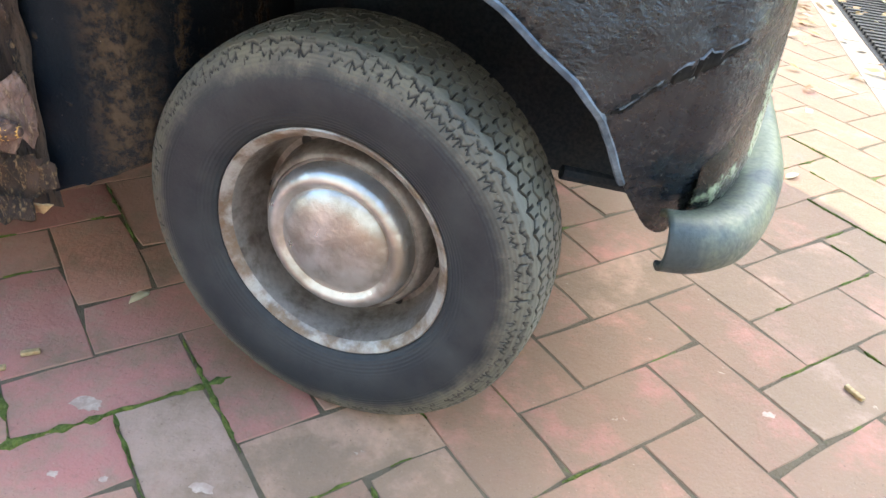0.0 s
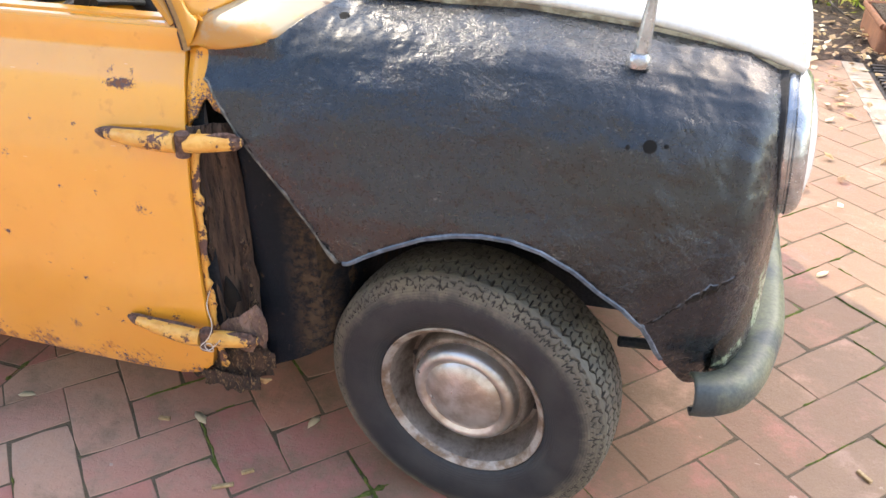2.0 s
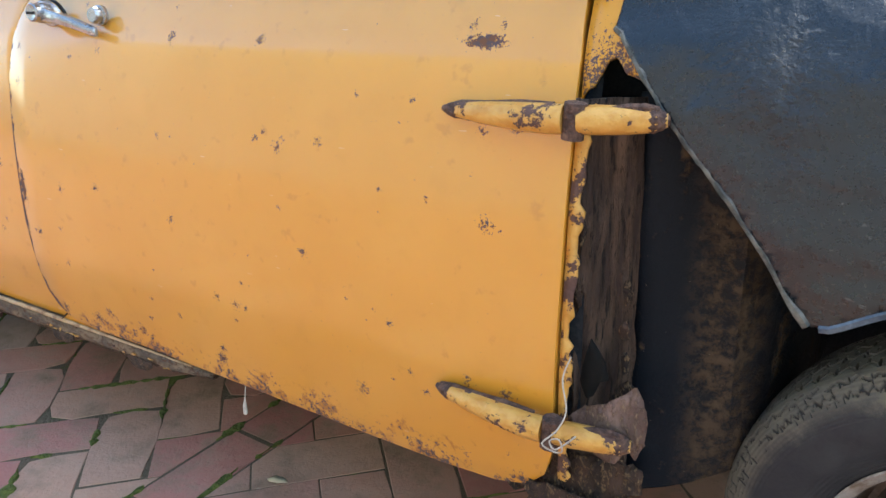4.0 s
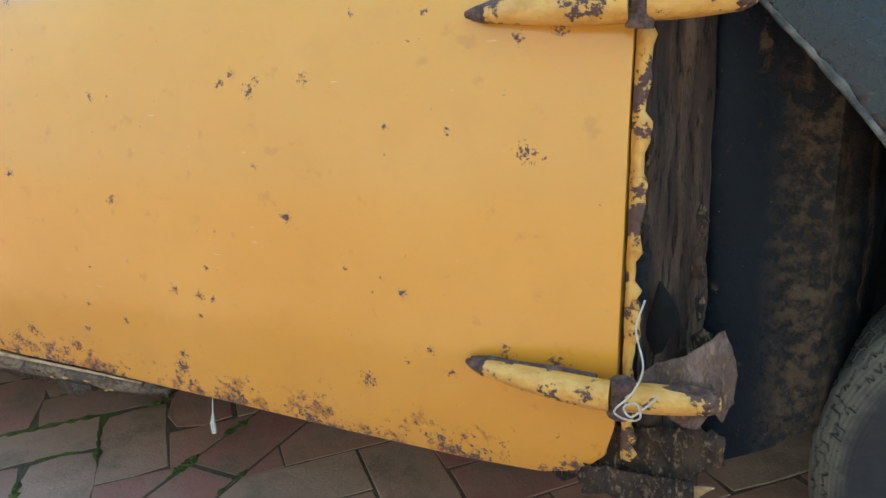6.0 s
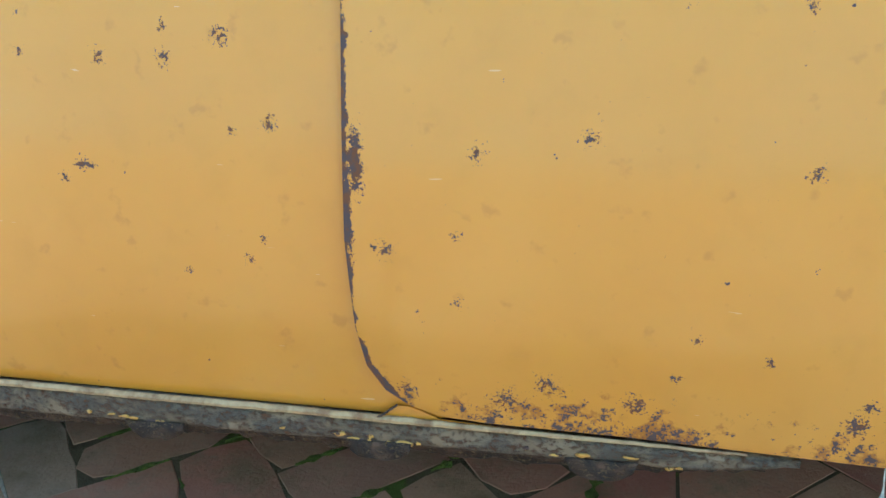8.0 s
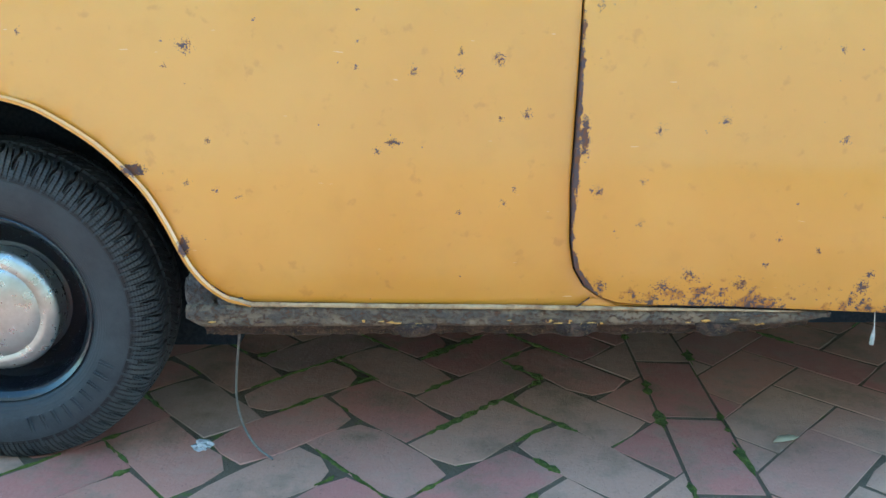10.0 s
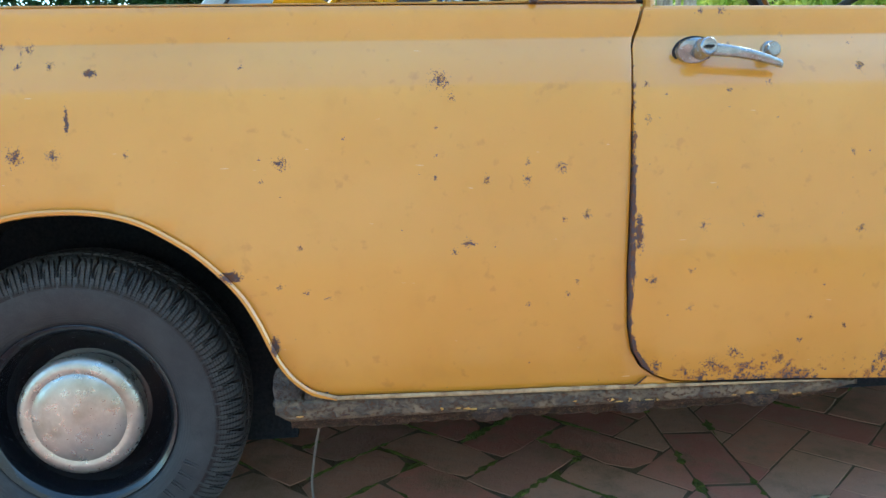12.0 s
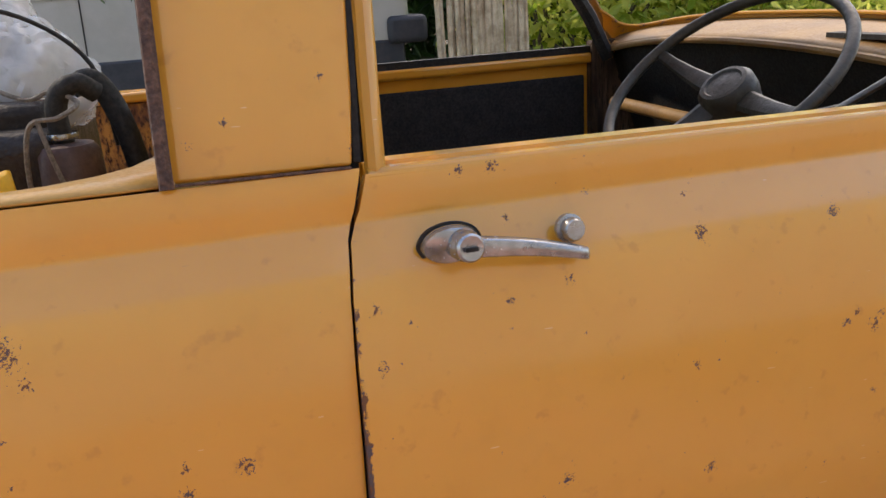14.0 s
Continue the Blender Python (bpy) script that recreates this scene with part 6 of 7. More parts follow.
# ---- surroundings ----
van = thing("camper_van", "pale grey van parked across the lawn", "van", at=(-3.72, 6.75, 0.0))
VL, VW = 4.13, 1.8
shell = [(0.02, 0.52), (0.0, 0.80), (0.02, 1.08), (0.10, 1.22), (0.42, 1.62), (0.62, 1.88), (0.90, 1.95), (3.9, 1.95), (4.08, 1.88), (4.13, 1.55), (4.13, 0.60), (4.10, 0.52)]
grid = [[(x, y, z) for x, z in shell] for y in (0.0, VW)]
bm = bmesh.new()
a = [bm.verts.new((x, 0.0, z)) for x, z in shell]
b = [bm.verts.new((x, VW, z)) for x, z in shell]
bm.faces.new(a), bm.faces.new(b[::-1])
for k in range(len(shell)):
    bm.faces.new((a[k], b[k], b[(k + 1) % len(shell)], a[(k + 1) % len(shell)]))
bmesh.ops.recalc_face_normals(bm, faces=bm.faces[:])
rounded(part("body", bm, M["van"], van), 0.05, 3)
for k, (x0, x1, lean) in enumerate(((0.50, 1.28, 0.30), (1.45, 2.6, 0.0), (2.75, 3.85, 0.0))):
    pts = [(x0, 1.37), (x1, 1.37), (x1, 1.82), (x0 + lean, 1.82)]
    bm = bmesh.new()
    bm.faces.new([bm.verts.new((x, -0.008, z)) for x, z in pts])
    win = part("side_window", bm, Nodes("van_glass").done((0.20, 0.225, 0.235), 0.06, 0.0, 1.0) if k == 0 else bpy.data.materials["van_glass"], van, "dark side window")
    thick(win, 0.01)
    part("window_rubber", tube([(x, -0.012, z) for x, z in pts + pts[:1]], 0.018, 6), M["rubber"], win)
part("door_gap", tube([(0.46, -0.003, 1.30), (0.34, -0.003, 1.20), (0.34, -0.003, 0.75), (0.42, -0.003, 0.58), (1.32, -0.003, 0.58), (1.36, -0.003, 1.85)], 0.007, 5), M["rubber"], van)
for x0, x1 in ((1.4, 4.1), (0.36, 1.34)):
    part("swage", tube([(x0, -0.002, 1.12), (x1, -0.002, 1.12)], 0.012, 6), M["van"], van)
rounded(part("skirt", box((0.06, -0.012, 0.30), (VL - 0.06, VW, 0.60)), M["van_dark"], van, "dark lower body"), 0.03)
rounded(part("rear_bumper", box((VL - 0.22, -0.06, 0.55), (VL + 0.16, VW + 0.06, 0.80)), M["van_dark"], van, "dark plastic bumper"), 0.05, 3)
rounded(part("front_bumper", box((-0.14, -0.05, 0.48), (0.18, VW + 0.05, 0.72)), M["van_dark"], van), 0.05, 3)
for x in (0.85, 3.3):
    part("van_wheel", lathe([(-0.02, 0.0), (0.06, 0.0), (0.06, 0.20), (0.09, 0.24), (0.09, 0.30), (0.05, 0.325), (-0.15, 0.325)], 40, (x, 0.02, 0.325)), M["tyre_new"], van)


def leaves(name, blobs, count, size, material, seed, parent=None, flat=0.55):
    """Many small pointed leaves scattered in a few overlapping lumps."""
    r = np.random.RandomState(seed)
    w = np.array([b[3] * b[4] * b[5] for b in blobs]) ** 0.66
    pick = r.choice(len(blobs), count, p=w / w.sum())
    c, ext = np.array([b[:3] for b in blobs])[pick], np.array([b[3:6] for b in blobs])[pick]
    d = r.normal(size=(count, 3))
    d /= np.linalg.norm(d, axis=1, keepdims=True)
    at = c + d * ext * (r.uniform(0.25, 1.0, (count, 1)) ** 0.45) * (1 + 0.25 * r.normal(size=(count, 1)))
    at[:, 2] = np.maximum(at[:, 2], 0.03)
    t = r.normal(size=(count, 3))
    t[:, 2] -= 0.4
    t /= np.linalg.norm(t, axis=1, keepdims=True)
    u = np.cross(t, d + 0.6 * r.normal(size=(count, 3)))
    u /= np.linalg.norm(u, axis=1, keepdims=True) + 1e-9
    nrm = np.cross(t, u)
    s = (size * r.uniform(0.55, 1.3, (count, 1)))
    verts = np.stack([at - t * s, at + u * s * flat * 0.5 - nrm * s * 0.12, at + t * s, at - u * s * flat * 0.5 - nrm * s * 0.12, at - t * s * 0.1 + nrm * s * 0.06], 1).reshape(-1, 3)
    base = np.arange(count)[:, None] * 5
    faces = np.concatenate([base + [0, 1, 4], base + [1, 2, 4], base + [2, 3, 4], base + [3, 0, 4]], 1).reshape(-1, 3)
    me = bpy.data.meshes.new(name)
    me.from_pydata(verts.tolist(), [], faces.tolist())
    me.materials.append(material)
    ob = new(name, me)
    ob.parent = parent
    return ob


def shrub(name, label, category, at, blobs, count, size, material, seed, stems=5, stem_r=0.02, flat=0.55):
    plant = thing(name, label, category, at=at)
    r = random.Random(seed)
    leaves("crown", blobs, count, size, material, seed, plant, flat)
    bm = bmesh.new()
    for k in range(stems):
        b = r.choice(blobs)
        tube(spline([(b[0] * 0.3 + r.uniform(-0.1, 0.1), b[1] * 0.3 + r.uniform(-0.1, 0.1), -0.02), (b[0] * 0.6 + r.uniform(-0.2, 0.2), b[1] * 0.6 + r.uniform(-0.15, 0.15), b[2] * 0.5), (b[0], b[1], b[2] + b[5] * 0.5)], 5),
             [stem_r * (1 - 0.06 * i) for i in range(11)], 6, bm)
    if stems:
        part("stem", bm, M["bark"], plant)
    return plant


r1 = random.Random(7)
hedge = [(x, r1.uniform(-0.2, 0.3), z, 0.75, 0.55, 0.65) for x in np.arange(-3.2, 6.2, 0.75) for z in (0.5, 1.3, 2.1, 2.8)]
shrub("hedge", "tall dense dark green hedge behind the van", "hedge", (-5.6, 10.2, 0), hedge, 40000, 0.085, M["leaf_dark"], 21, 14, 0.04)
tree_blobs = [(-0.33, 0.0, 1.27, 0.20, 0.2, 0.13), (0.02, 0.1, 1.24, 0.20, 0.2, 0.15), (0.34, 0, 1.22, 0.22, 0.2, 0.20), (0.60, 0.1, 1.38, 0.22, 0.2, 0.20), (-0.1, 0, 1.75, 0.55, 0.4, 0.22), (0.45, 0.1, 1.80, 0.45, 0.4, 0.25), (0.1, 0, 2.15, 0.7, 0.6, 0.35)]
shrub("citrus_tree", "small glossy-leaved citrus tree before the van", "tree", (-2.02, 5.0, 0), tree_blobs, 4200, 0.045, M["leaf_dark"], 5, 0, 0.012)
citrus = bpy.data.objects["citrus_tree"]
part("trunk", tube(spline([(0.98, 0.05, -0.02), (0.96, 0.05, 0.7), (0.88, 0.05, 1.45), (0.6, 0.08, 1.95), (0.1, 0.05, 2.2)], 5), [0.035 - 0.001 * k for k in range(21)], 8), M["bark"], citrus)
for reach in ([(0.86, 0.05, 1.5), (0.6, 0.05, 1.42), (0.3, 0.0, 1.3)], [(0.75, 0.06, 1.75), (0.3, 0.05, 1.62), (-0.3, 0.0, 1.32)]):
    part("branch", tube(spline(reach, 5), [0.012 - 0.0008 * k for k in range(11)], 6), M["bark"], citrus)
bright = [(x + r1.uniform(-0.3, 0.3), r1.uniform(-0.5, 0.5), z, 0.8, 0.7, 0.6) for x in np.arange(0.0, 6.5, 0.7) for z in (0.4, 1.0, 1.7, 2.3)]
shrub("flowering_shrub", "sunlit light green shrubs along the garden edge", "shrub", (2.3, 7.9, 0), bright, 17000, 0.085, M["leaf_light"], 31, 12, 0.03, 1.0)
dark_back = [(x, r1.uniform(-0.4, 0.4), z, 1.3, 0.8, 0.9) for x in np.arange(-5.0, 9.0, 1.2) for z in (0.6, 1.8, 3.0, 4.0)]
shrub("tree_row", "row of shady trees at the back of the garden", "trees", (0.5, 12.5, 0), dark_back, 20000, 0.24, M["leaf_dark"], 41, 14, 0.08)
side = [(r1.uniform(-0.3, 0.3), y, z, 0.8, 0.8, 0.6) for y in np.arange(-2.5, 3.5, 0.8) for z in (0.4, 1.2, 2.0)]
shrub("shrub_border", "leafy shrubs beside the drive", "shrub", (4.6, 5.0, 0), side, 9000, 0.085, M["leaf_light"], 51, 9, 0.03)
low = [(-0.05, -0.05, 0.24, 0.26, 0.16, 0.10), (0.3, -0.05, 0.28, 0.25, 0.16, 0.14), (-0.2, 0.55, 0.2, 0.35, 0.3, 0.2), (0.5, 0.5, 0.4, 0.5, 0.3, 0.3), (-0.55, 0.75, 0.15, 0.3, 0.25, 0.15)]
shrub("garden_plant", "low leafy plant at the edge of the paving", "plant", (1.6, 3.25, 0), low, 3000, 0.030, M["leaf_light"], 61, 8, 0.008)

fence = thing("reed_fence", "tall bundle of rough split wooden poles", "fence", at=(0.46, 6.0, 0.0))
for k in range(26):
    x = 0.80 * k / 25
    tilt = r1.uniform(-0.02, 0.02)
    rad = r1.uniform(0.014, 0.030)
    part("pole", tube([(x, r1.uniform(-0.06, 0.06), -0.02), (x + tilt, r1.uniform(-0.05, 0.05), 1.1), (x + tilt * 2, r1.uniform(-0.05, 0.05), 2.5 + r1.uniform(-0.2, 0.2))], [rad, rad * 0.95, rad * 0.8], 8), M["pole"], fence)

# grass of the lawn: blades in one sheet
g = np.random.RandomState(3)
count = 14000
at = np.stack([g.uniform(-7, 4.5, count), g.uniform(3.9, 10.5, count), np.zeros(count)], 1)
at = at[(at[:, 1] > 4.6) | (at[:, 0] < 0.6)]
count = len(at)
ang, tall = g.uniform(0, 6.28, count), g.uniform(0.05, 0.16, count)
across = np.stack([np.cos(ang), np.sin(ang), np.zeros(count)], 1) * 0.008
tip = at + np.stack([g.normal(0, 0.03, count), g.normal(0, 0.03, count), tall], 1)
verts = np.stack([at - across, at + across, tip], 1).reshape(-1, 3)
me = bpy.data.meshes.new("grass")
me.from_pydata(verts.tolist(), [], (np.arange(count)[:, None] * 3 + [0, 1, 2]).tolist())
me.materials.append(M["grass"])
tagged(new("grass", me), "rough green lawn around the van", "grass", kind="stuff")

# plain unseen wall behind the camera, added for bounce light and the flank's reflection
tagged(part("bounce_wall", box((-9, -4.4, -0.05), (9, -4.2, 4.4)), M["wall"], None, "unseen plain wall added to bounce and block light", smooth=False), category="wall", kind="structure")

# ground
me = bpy.data.meshes.new("ground")
me.from_pydata([(-300, -300, -0.0016), (300, -300, -0.0016), (300, 300, -0.0016), (-300, 300, -0.0016)], [], [(0, 1, 2, 3)])
me.materials.append(M["ground"])
tagged(new("ground", me), "mossy dark soil under the paving and garden", "ground", kind="structure")

# drain grate with a pale kerb course beside it
grate = thing("drain_grate", "dark slotted iron drain grate set in the paving", "drain", at=(1.365, 2.02, 0.0))
rounded(part("frame", box((-0.20, -0.82, -0.012), (0.20, 0.82, 0.002)), M["iron"], grate), 0.003)
bar_me = None
for k in range(40):
    if bar_me is None:
        bar = rounded(part("bar", box((-0.185, -0.011, 0.0), (0.185, 0.011, 0.014)), M["iron"], grate), 0.003)
        bar_me = bar.data
    else:
        bar = new("bar", bar_me)
        bar.parent = grate
    bar.location = (0.0, -0.79 + 0.0405 * k, 0.0)
planter = thing("planter", "long weathered brown clay planter with leafy plants", "planter", at=(1.62, 3.14, 0.0))
rounded(part("trough", box((-0.40, -0.20, 0.0), (0.75, 0.22, 0.15)), M["clay"], planter), 0.03, 3)
part("soil", box((-0.38, -0.16, 0.145), (0.71, 0.18, 0.156)), M["bed"], planter)
part("rim", tube([(-0.40, -0.20, 0.145), (0.75, -0.20, 0.145), (0.75, 0.22, 0.145), (-0.40, 0.22, 0.145), (-0.40, -0.20, 0.145)], 0.014, 8), M["clay"], planter)
grid = []
for k in range(30):
    y = 2.86 + 1.9 * k / 29
    grid.append([(0.45 + 2.3 * i / 39 + 0.05 * noise.noise((k * 0.4, i * 0.3, 1)), y + (0.09 * noise.noise((i * 0.35, 0, 3)) + 0.004 * (i - 10) if k == 0 else 0), (0.0 if k == 0 else 0.012) + 0.028 * min(1, k / 4) * (0.6 + noise.noise((i * 0.5, k * 0.5, 0)))) for i in range(40)])
bed_soil = part("flower_bed", sheet(grid), M["bed"])
tagged(bed_soil, "dark brown flower bed soil strewn with leaves", "flower bed", kind="structure")

# fallen leaves, chips and string on the paving
leaf_bits = [(0.742, 1.008), (-0.56, 0.13), (-0.33, 0.175), (-0.95, 0.10)]
for k, (x, y) in enumerate(leaf_bits):
    a = 0.7 + 1.9 * k
    o = [Vector((x + s * math.cos(a) * 0.022 - w * math.sin(a) * 0.011, y + s * math.sin(a) * 0.022 + w * math.cos(a) * 0.011, 0.003 + 0.004 * abs(w) + 0.003 * s)) for s, w in ((-1, 0), (-0.4, 0.8), (0.4, 0.7), (1, 0), (0.4, -0.7), (-0.4, -0.8))]
    bm = bmesh.new()
    bm.faces.new([bm.verts.new(p) for p in o])
    ob = thick(part("fallen_leaf", bm, M["leaf_litter"]), 0.0008)
    tagged(ob, "small dry fallen leaf on the bricks", "leaf", "fallen leaves")
for k, (x, y, a, size) in enumerate(((-0.401, 0.023, 0.6, 0.012), (-0.43, -0.02, 0.45, 0.020), (-0.40, -0.085, 1.25, 0.022), (0.72, 0.30, -0.9, 0.016), (-0.63, 0.11, 0.1, 0.012))):
    bm = box((-size, -0.004, 0.0), (size, 0.004, 0.006))
    bmesh.ops.transform(bm, matrix=pose(x, y, 0.0005, 0, 0, math.degrees(a)), verts=bm.verts[:])
    tagged(rounded(part("wood_chip", bm, M["wood_chip"]), 0.0015), "pale splinter of wood lying on the bricks", "wood chip", "wood chips")
dead = part("dead_leaf", crumpled(17, (0.016, 0.012, 0.008), 0.6), M["rubber"])
dead.location = (-1.085, -0.205, 0.006)
tagged(dead, "shrivelled black leaf lying on the bricks", "leaf", "fallen leaves")
scrap = part("plastic_scrap", crumpled(23, (0.013, 0.010, 0.007), 0.7), M["bag"])
scrap.location = (-1.882, 0.088, 0.006)
tagged(scrap, "small crumpled scrap of pale plastic on the bricks", "scrap")
wire = part("loose_wire", tube(spline([(-1.795, 0.045, 0.24), (-1.806, 0.062, 0.195), (-1.816, 0.078, 0.145), (-1.822, 0.085, 0.095), (-1.817, 0.082, 0.055), (-1.803, 0.075, 0.025), (-1.786, 0.066, 0.009), (-1.765, 0.05, 0.004)], 6), 0.0021, 6), M["rope"])
tagged(wire, "thin grey wire hanging under the sill", "wire")
g = np.random.RandomState(77)
count = 620
on_bed = g.uniform(size=count) < 0.72
at = np.where(on_bed[:, None], np.stack([g.uniform(0.55, 2.2, count), 2.78 + np.abs(g.normal(0, 0.45, count)), np.full(count, 0.045)], 1), np.stack([g.uniform(0.75, 1.6, count), 2.85 - np.abs(g.normal(0, 0.55, count)), np.full(count, 0.006)], 1))
at[:, 2] += g.uniform(0, 0.012, count)
ang, size = g.uniform(0, 6.28, count), g.uniform(0.012, 0.030, count)
along, side = np.stack([np.cos(ang), np.sin(ang), g.normal(0, 0.25, count)], 1) * size[:, None], np.stack([-np.sin(ang), np.cos(ang), g.normal(0, 0.25, count)], 1) * size[:, None] * 0.55
verts = np.stack([at - along, at - along * 0.2 + side, at + along, at - along * 0.2 - side, at + [0, 0, 0.004]], 1).reshape(-1, 3)
base = np.arange(count)[:, None] * 5
me = bpy.data.meshes.new("leaf_litter")
me.from_pydata(verts.tolist(), [], np.concatenate([base + [0, 1, 4], base + [1, 2, 4], base + [2, 3, 4], base + [3, 0, 4]], 1).reshape(-1, 3).tolist())
me.materials.append(M["leaf_litter"])
tagged(new("leaf_litter", me), "dry tan leaf litter along the flower bed", "leaf litter", kind="stuff")

# ---- paving: herringbone bricks at 43 degrees, and a second field beyond a cut line ----
W, L, GAP = 0.1155, 0.231, 0.0022
paving = new("pavement")
tagged(paving, "red-brown herringbone brick paving with mossy joints", "paving", kind="structure")


hl, hw = L / 2 - GAP / 2, W / 2 - GAP / 2


def brick_mesh(seed, e=0.0008, corner=0.003):
    """A paver with worn, slightly uneven edges."""
    r = random.Random(seed)
    outline = []
    for (x, y), (x1, y1), n in (((-hl, -hw), (hl, -hw), 4), ((hl, -hw), (hl, hw), 2), ((hl, hw), (-hl, hw), 4), ((-hl, hw), (-hl, -hw), 2)):
        for k in range(n):
            t = k / n
            pull = corner * r.choice((0.0, 0.27, 0.53, 1.0)) if k == 0 else 0.0
            p = Vector((x + (x1 - x) * t, y + (y1 - y) * t))
            outline.append(p - Vector((math.copysign(pull, p.x), math.copysign(pull, p.y))) + Vector((r.uniform(-e, e), r.uniform(-e, e))))
    bm = bmesh.new()
    rings = []
    for inset, z in ((0.0, -0.02), (0.0, -0.0018), (0.0013, 0.0)):
        rings.append([bm.verts.new((p.x - math.copysign(inset * r.uniform(0.6, 1.6), p.x), p.y - math.copysign(inset * r.uniform(0.6, 1.6), p.y), z + (r.uniform(-0.0006, 0.0004) if z == 0 else 0))) for p in outline])
    for a, b in zip(rings, rings[1:]):
        for k in range(len(a)):
            bm.faces.new((a[k], a[(k + 1) % len(a)], b[(k + 1) % len(a)], b[k]))
    bm.faces.new(rings[-1])
    me = bpy.data.meshes.new("brick")
    bm.to_mesh(me)
    bm.free()
    me.materials.append(M["brick"])
    return me


brick_shapes = [brick_mesh(60 + k, 0.0013, 0.005) for k in range(10)]
worn_shapes = [brick_mesh(90 + k, 0.0042, 0.015) for k in range(10)]


def clip(poly, at, normal):
    out = []
    for p, q in zip(poly, poly[1:] + poly[:1]):
        dp, dq = (p - at).dot(normal), (q - at).dot(normal)
        if dp >= 0:
            out.append(p)
        if dp * dq < 0:
            out.append(p + (q - p) * dp / (dp - dq))
    return out


def herringbone(origin, angle, lo, hi):
    """Centres and angles of bricks inside a box of the plan."""
    e1, e2 = Vector((math.cos(angle), math.sin(angle))), Vector((-math.sin(angle), math.cos(angle)))
    for i in range(-60, 60):
        for j in range(-60, 60):
            m = (i - j) % 4
            if m == 0:
                c, a = origin + e1 * W * (i + 1) + e2 * W * (j + 0.5), angle
            elif m == 2:
                c, a = origin + e1 * W * (i + 0.5) + e2 * W * j, angle + math.pi / 2
            else:
                continue
            if lo[0] < c.x < hi[0] and lo[1] < c.y < hi[1]:
                yield c, a


SEAM_AT, SEAM_WAY = Vector((-1.035, 0.0)), Vector((0.06, 1.0)).normalized()
SEAM_N = Vector((SEAM_WAY.y, -SEAM_WAY.x))
rb = random.Random(11)
singles = []
fields = [(Vector((-0.328, -0.119)), radians(43.5), (-1.5, -4.2), (4.6, 4.0), SEAM_N, 0.0), (Vector((-1.492, -0.150)), radians(42.5), (-6.5, -4.2), (-0.9, 4.0), -SEAM_N, 0.106)]
far_verts, far_faces = [], []


def add_far(poly, z):
    c = sum(poly, Vector((0, 0))) / len(poly)
    n0, m = len(far_verts), len(poly)
    for inset, h in ((0.0, -0.02), (0.0, -0.0024), (0.0022, 0.0)):
        far_verts.extend([(*(p + (c - p).normalized() * inset), z + h) for p in poly])
    for ring in (0, 1):
        for k in range(m):
            far_faces.append((n0 + ring * m + k, n0 + ring * m + (k + 1) % m, n0 + (ring + 1) * m + (k + 1) % m, n0 + (ring + 1) * m + k))
    far_faces.append(tuple(n0 + 2 * m + k for k in range(m)))


for origin, angle, lo, hi, inward, off in fields:
    for c, a in herringbone(origin, angle, lo, hi):
        a += rb.uniform(-0.012, 0.012)
        c = c + Vector((rb.uniform(-0.0015, 0.0015), rb.uniform(-0.0015, 0.0015)))
        z = rb.uniform(-0.0009, 0.0)
        u, v = Vector((math.cos(a), math.sin(a))), Vector((-math.sin(a), math.cos(a)))
        corners = [c + u * hl * s + v * hw * t for s, t in ((-1, -1), (1, -1), (1, 1), (-1, 1))]
        at = SEAM_AT + inward * (off + 0.002)
        side = [(p - at).dot(inward) for p in corners]
        if max(side) < 0.012:
            continue
        if min(side) < 0:
            poly = clip(corners, at, inward)
            if len(poly) > 2:
                add_far(poly, z)
        elif -2.1 < c.x < 1.25 and -0.45 < c.y < 1.35 and len(singles) < 300 and (c.y < 0.75 or c.x > 0.2):
            singles.append((c, a, z))
        else:
            add_far(corners, z)
# the single course along the cut line
for k in range(-18, 18):
    c = SEAM_AT + SEAM_WAY * (k * L + 0.06) - SEAM_N * 0.053
    lean = rb.uniform(-0.03, 0.03)
    way, out = Vector((SEAM_WAY.x + lean, SEAM_WAY.y)), Vector((SEAM_N.x, SEAM_N.y - lean))
    far = [c + way * (hl * rb.uniform(0.95, 1.0)) * s + out * (hw * rb.uniform(0.86, 0.93)) * t for s, t in ((-1, -1), (1, -1), (1, 1), (-1, 1))]
    if -4.2 < c.y < 4:
        add_far(far, -0.0008)
me = bpy.data.meshes.new("outer_bricks")
me.from_pydata(far_verts, [], far_faces)
me.materials.append(M["brick_far"])
outer = new("outer_bricks", me)
outer.parent = paving
tagged(outer, kind="stuff")
for c, a, z in singles:
    ob = new("brick", (worn_shapes if c.x < -1.05 else brick_shapes)[rb.randrange(10)])
    ob.parent = paving
    ob.matrix_basis = pose(c.x, c.y, z, 0, 0, math.degrees(a))


# pale course along the drain
kerb_me = None
for k in range(14):
    if kerb_me is None:
        ob = rounded(part("kerb_stone", box((-0.044, -0.113, -0.02), (0.044, 0.113, 0.0022)), M["kerb"], paving), 0.004)
        kerb_me = ob.data
    else:
        ob = new("kerb_stone", kerb_me)
        ob.parent = paving
    ob.location = (1.116, -0.25 + 0.231 * k, 0.0)


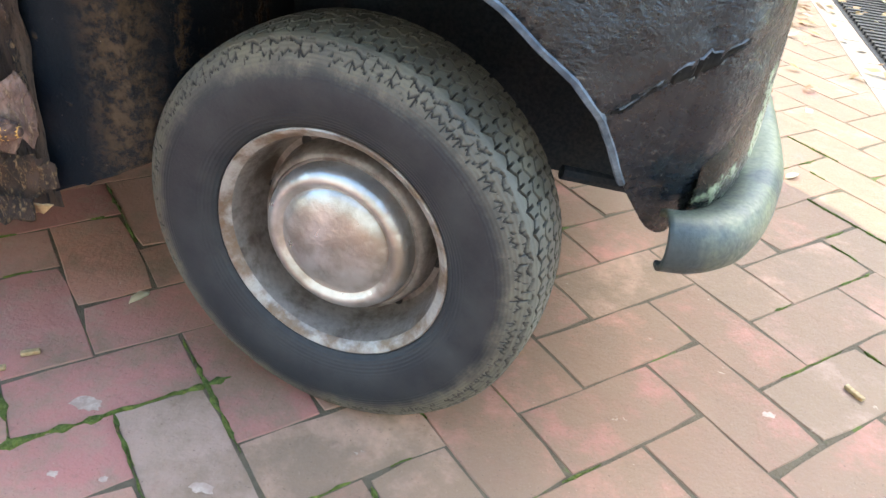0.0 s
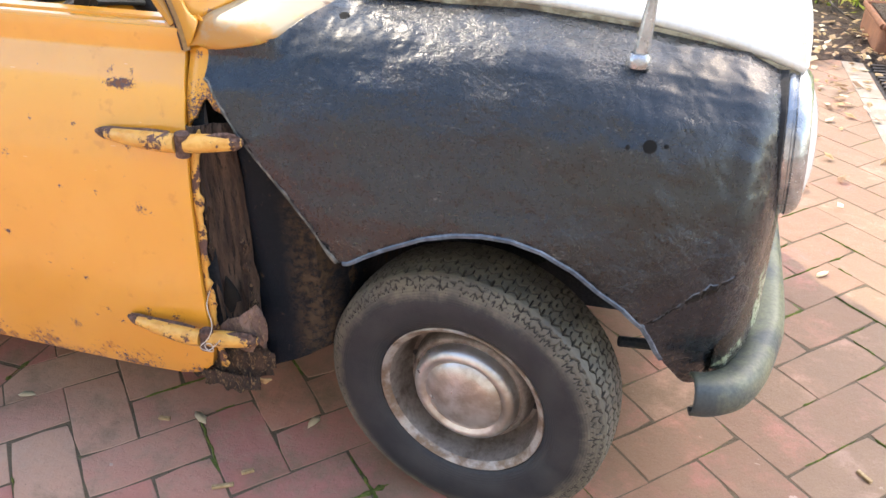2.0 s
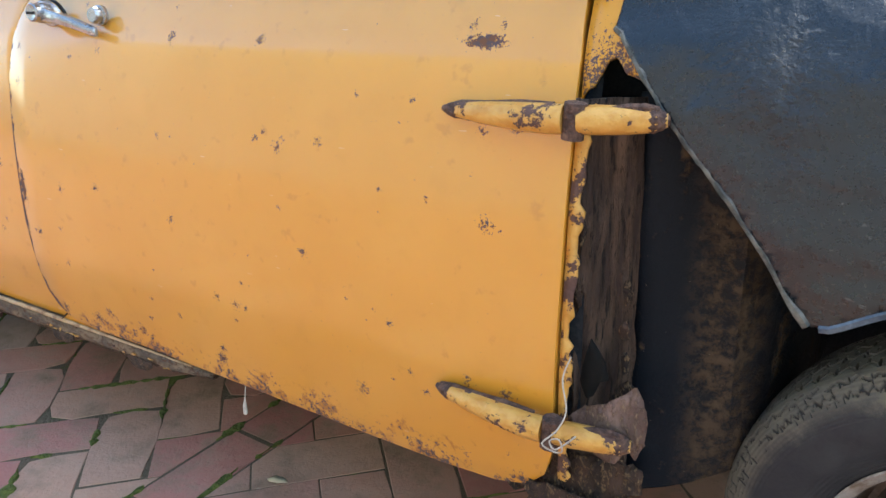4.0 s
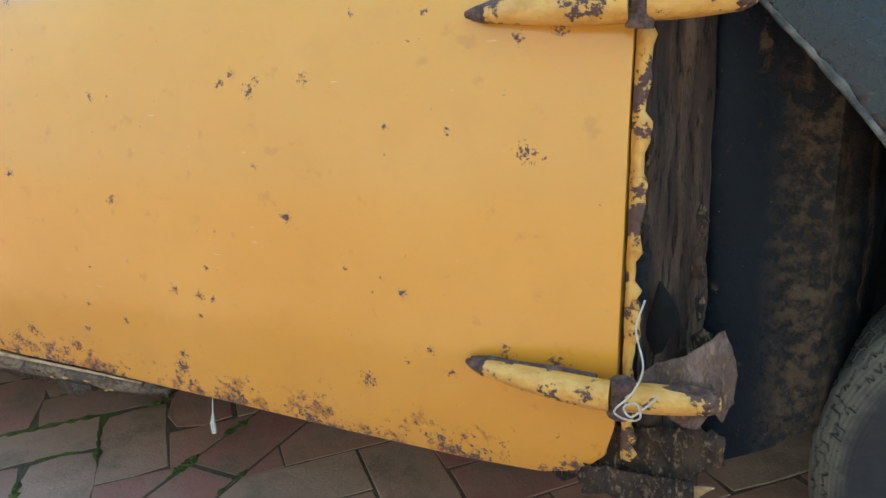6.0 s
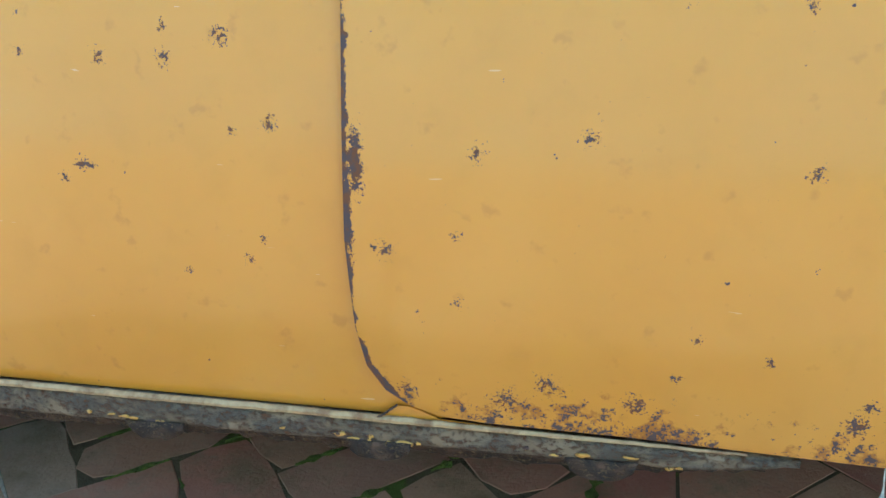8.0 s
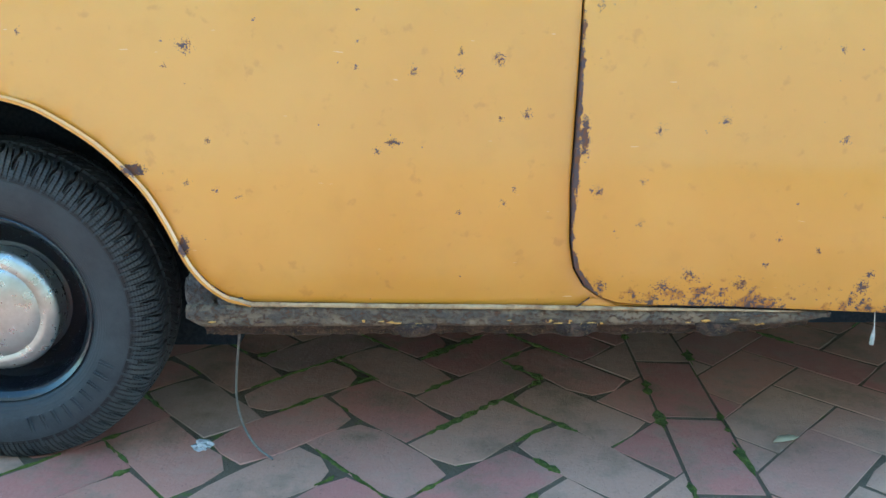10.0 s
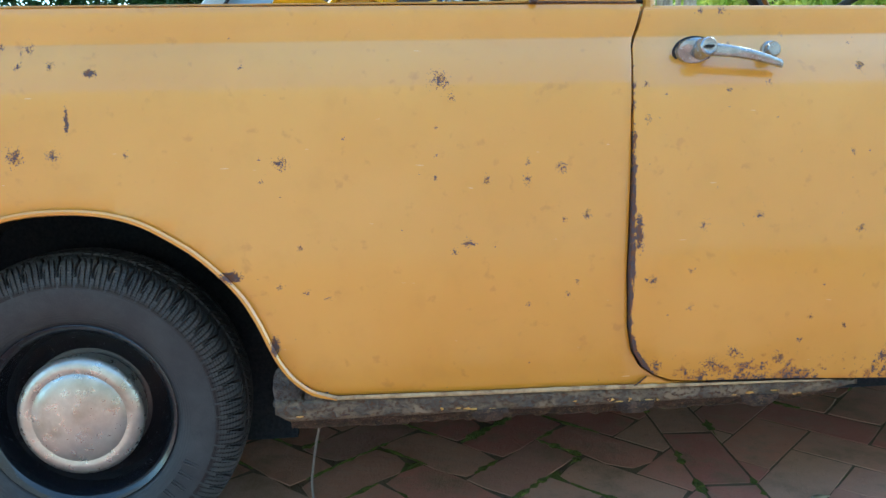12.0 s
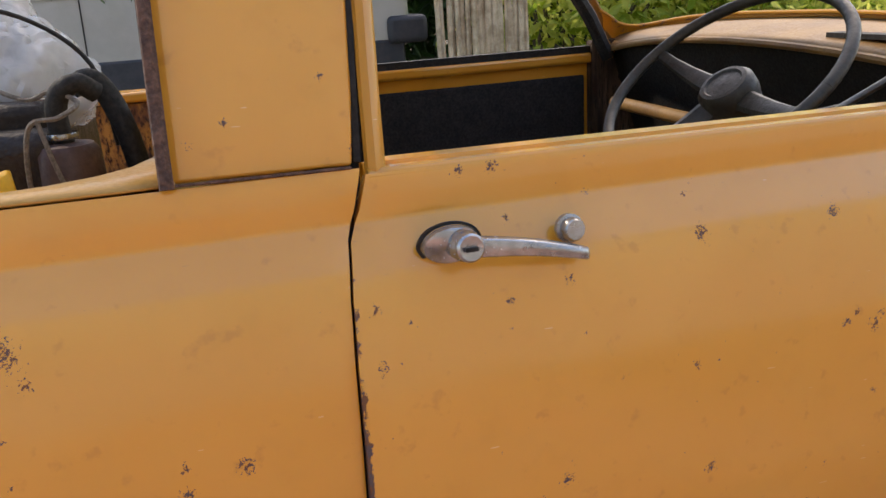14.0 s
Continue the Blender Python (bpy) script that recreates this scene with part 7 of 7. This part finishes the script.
# dried splashes of paint and mortar
for k, (x, y, w, h) in enumerate(((-0.283, -0.035, 0.030, 0.017), (-0.257, -0.144, 0.010, 0.006), (-0.09, -0.114, 0.022, 0.010), (0.588, 0.216, 0.014, 0.007), (-0.663, -0.024, 0.006, 0.005), (-0.20, -0.135, 0.008, 0.006))):
    n_rim = 22
    rim_pts = [Vector((x + w * q * math.cos(t), y + h * q * math.sin(t))) for t, q in ((2 * math.pi * i / n_rim, 0.55 + 0.75 * abs(noise.noise((3.1 * math.cos(2 * math.pi * i / n_rim), 3.1 * math.sin(2 * math.pi * i / n_rim), 2.0 + k)))) for i in range(n_rim))]
    bm = bmesh.new()
    bm.faces.new([bm.verts.new((p.x, p.y, 0.0007)) for p in rim_pts])
    part("splash", bm, M["splash"], paving)


# moss in the joints
moss_verts, moss_faces = [], []


def moss_strip(p, q, width, seed):
    n0 = len(moss_verts)
    steps = max(4, int((q - p).length / 0.008))
    across = Vector((-(q - p).y, (q - p).x)).normalized()
    for k in range(steps + 1):
        t = k / steps
        c = p.lerp(q, t)
        w = width * max(0.02, 0.45 + 1.5 * noise.noise((c.x * 55, c.y * 55, seed))) * min(1, 6 * t + 0.05, 6 * (1 - t) + 0.05)
        lift = 0.0015 + 0.003 * abs(noise.noise((c.x * 110, c.y * 110, seed + 5)))
        shift = across * 0.003 * noise.noise((c.x * 40, c.y * 40, seed + 9))
        for s, h in ((-1, -0.005), (-0.5, lift * 0.6), (0, lift), (0.5, lift * 0.6), (1, -0.005)):
            moss_verts.append((*(c + shift + across * w * s), h))
    for k in range(steps):
        for s in range(4):
            i = n0 + 5 * k + s
            moss_faces.append((i, i + 5, i + 6, i + 1))


for k, (c, a, z) in enumerate(singles):
    u, v = Vector((math.cos(a), math.sin(a))), Vector((-math.sin(a), math.cos(a)))
    patch = noise.noise((c.x * 1.7, c.y * 1.7, 8))
    for way, h, across, g in ((u, L / 2, v, W / 2), (v, W / 2, u, L / 2)):
        p, q = c + across * g - way * h, c + across * g + way * h
        if patch + rb.uniform(-0.35, 0.35) > (-0.20 if c.x < -0.75 else 0.02):
            t0, t1 = sorted((rb.random(), rb.random()))
            moss_strip(p.lerp(q, t0), p.lerp(q, min(1, t1 + 0.15)), rb.uniform(0.0025, 0.0075) * (3.0 if -1.45 < c.x < -0.75 else 2.0 if c.x < -0.75 else 1.0), k)
e1 = Vector((math.cos(radians(43.5)), math.sin(radians(43.5))))
e2 = Vector((-e1.y, e1.x))
corner = Vector((-0.328, -0.119))
moss_strip(corner - e1 * 0.22, corner + e1 * 0.20, 0.011, 501)
moss_strip(corner + e1 * 0.19, corner + e1 * 0.265, 0.018, 502)
moss_strip(corner + e1 * 0.232 - e2 * 0.13, corner + e1 * 0.232 + e2 * 0.06, 0.008, 503)
moss_strip(corner + e2 * 0.10, corner - e2 * 0.01, 0.007, 504)
for off in (0.0, -0.106):
    p = SEAM_AT + SEAM_N * off
    for k in range(-4, 7):
        if (k * 7 + (3 if off else 0)) % 5 < 3:
            start = p + SEAM_WAY * (0.13 * k) + SEAM_N * rb.uniform(-0.006, 0.006)
            moss_strip(start, start + SEAM_WAY * rb.uniform(0.05, 0.12) + SEAM_N * rb.uniform(-0.008, 0.008), rb.uniform(0.011, 0.026), 600 + k)
me = bpy.data.meshes.new("moss")
me.from_pydata(moss_verts, [], moss_faces)
me.materials.append(M["moss"])
me.shade_smooth()
tagged(new("moss", me), "bright green moss growing in the brick joints", "moss", kind="stuff")
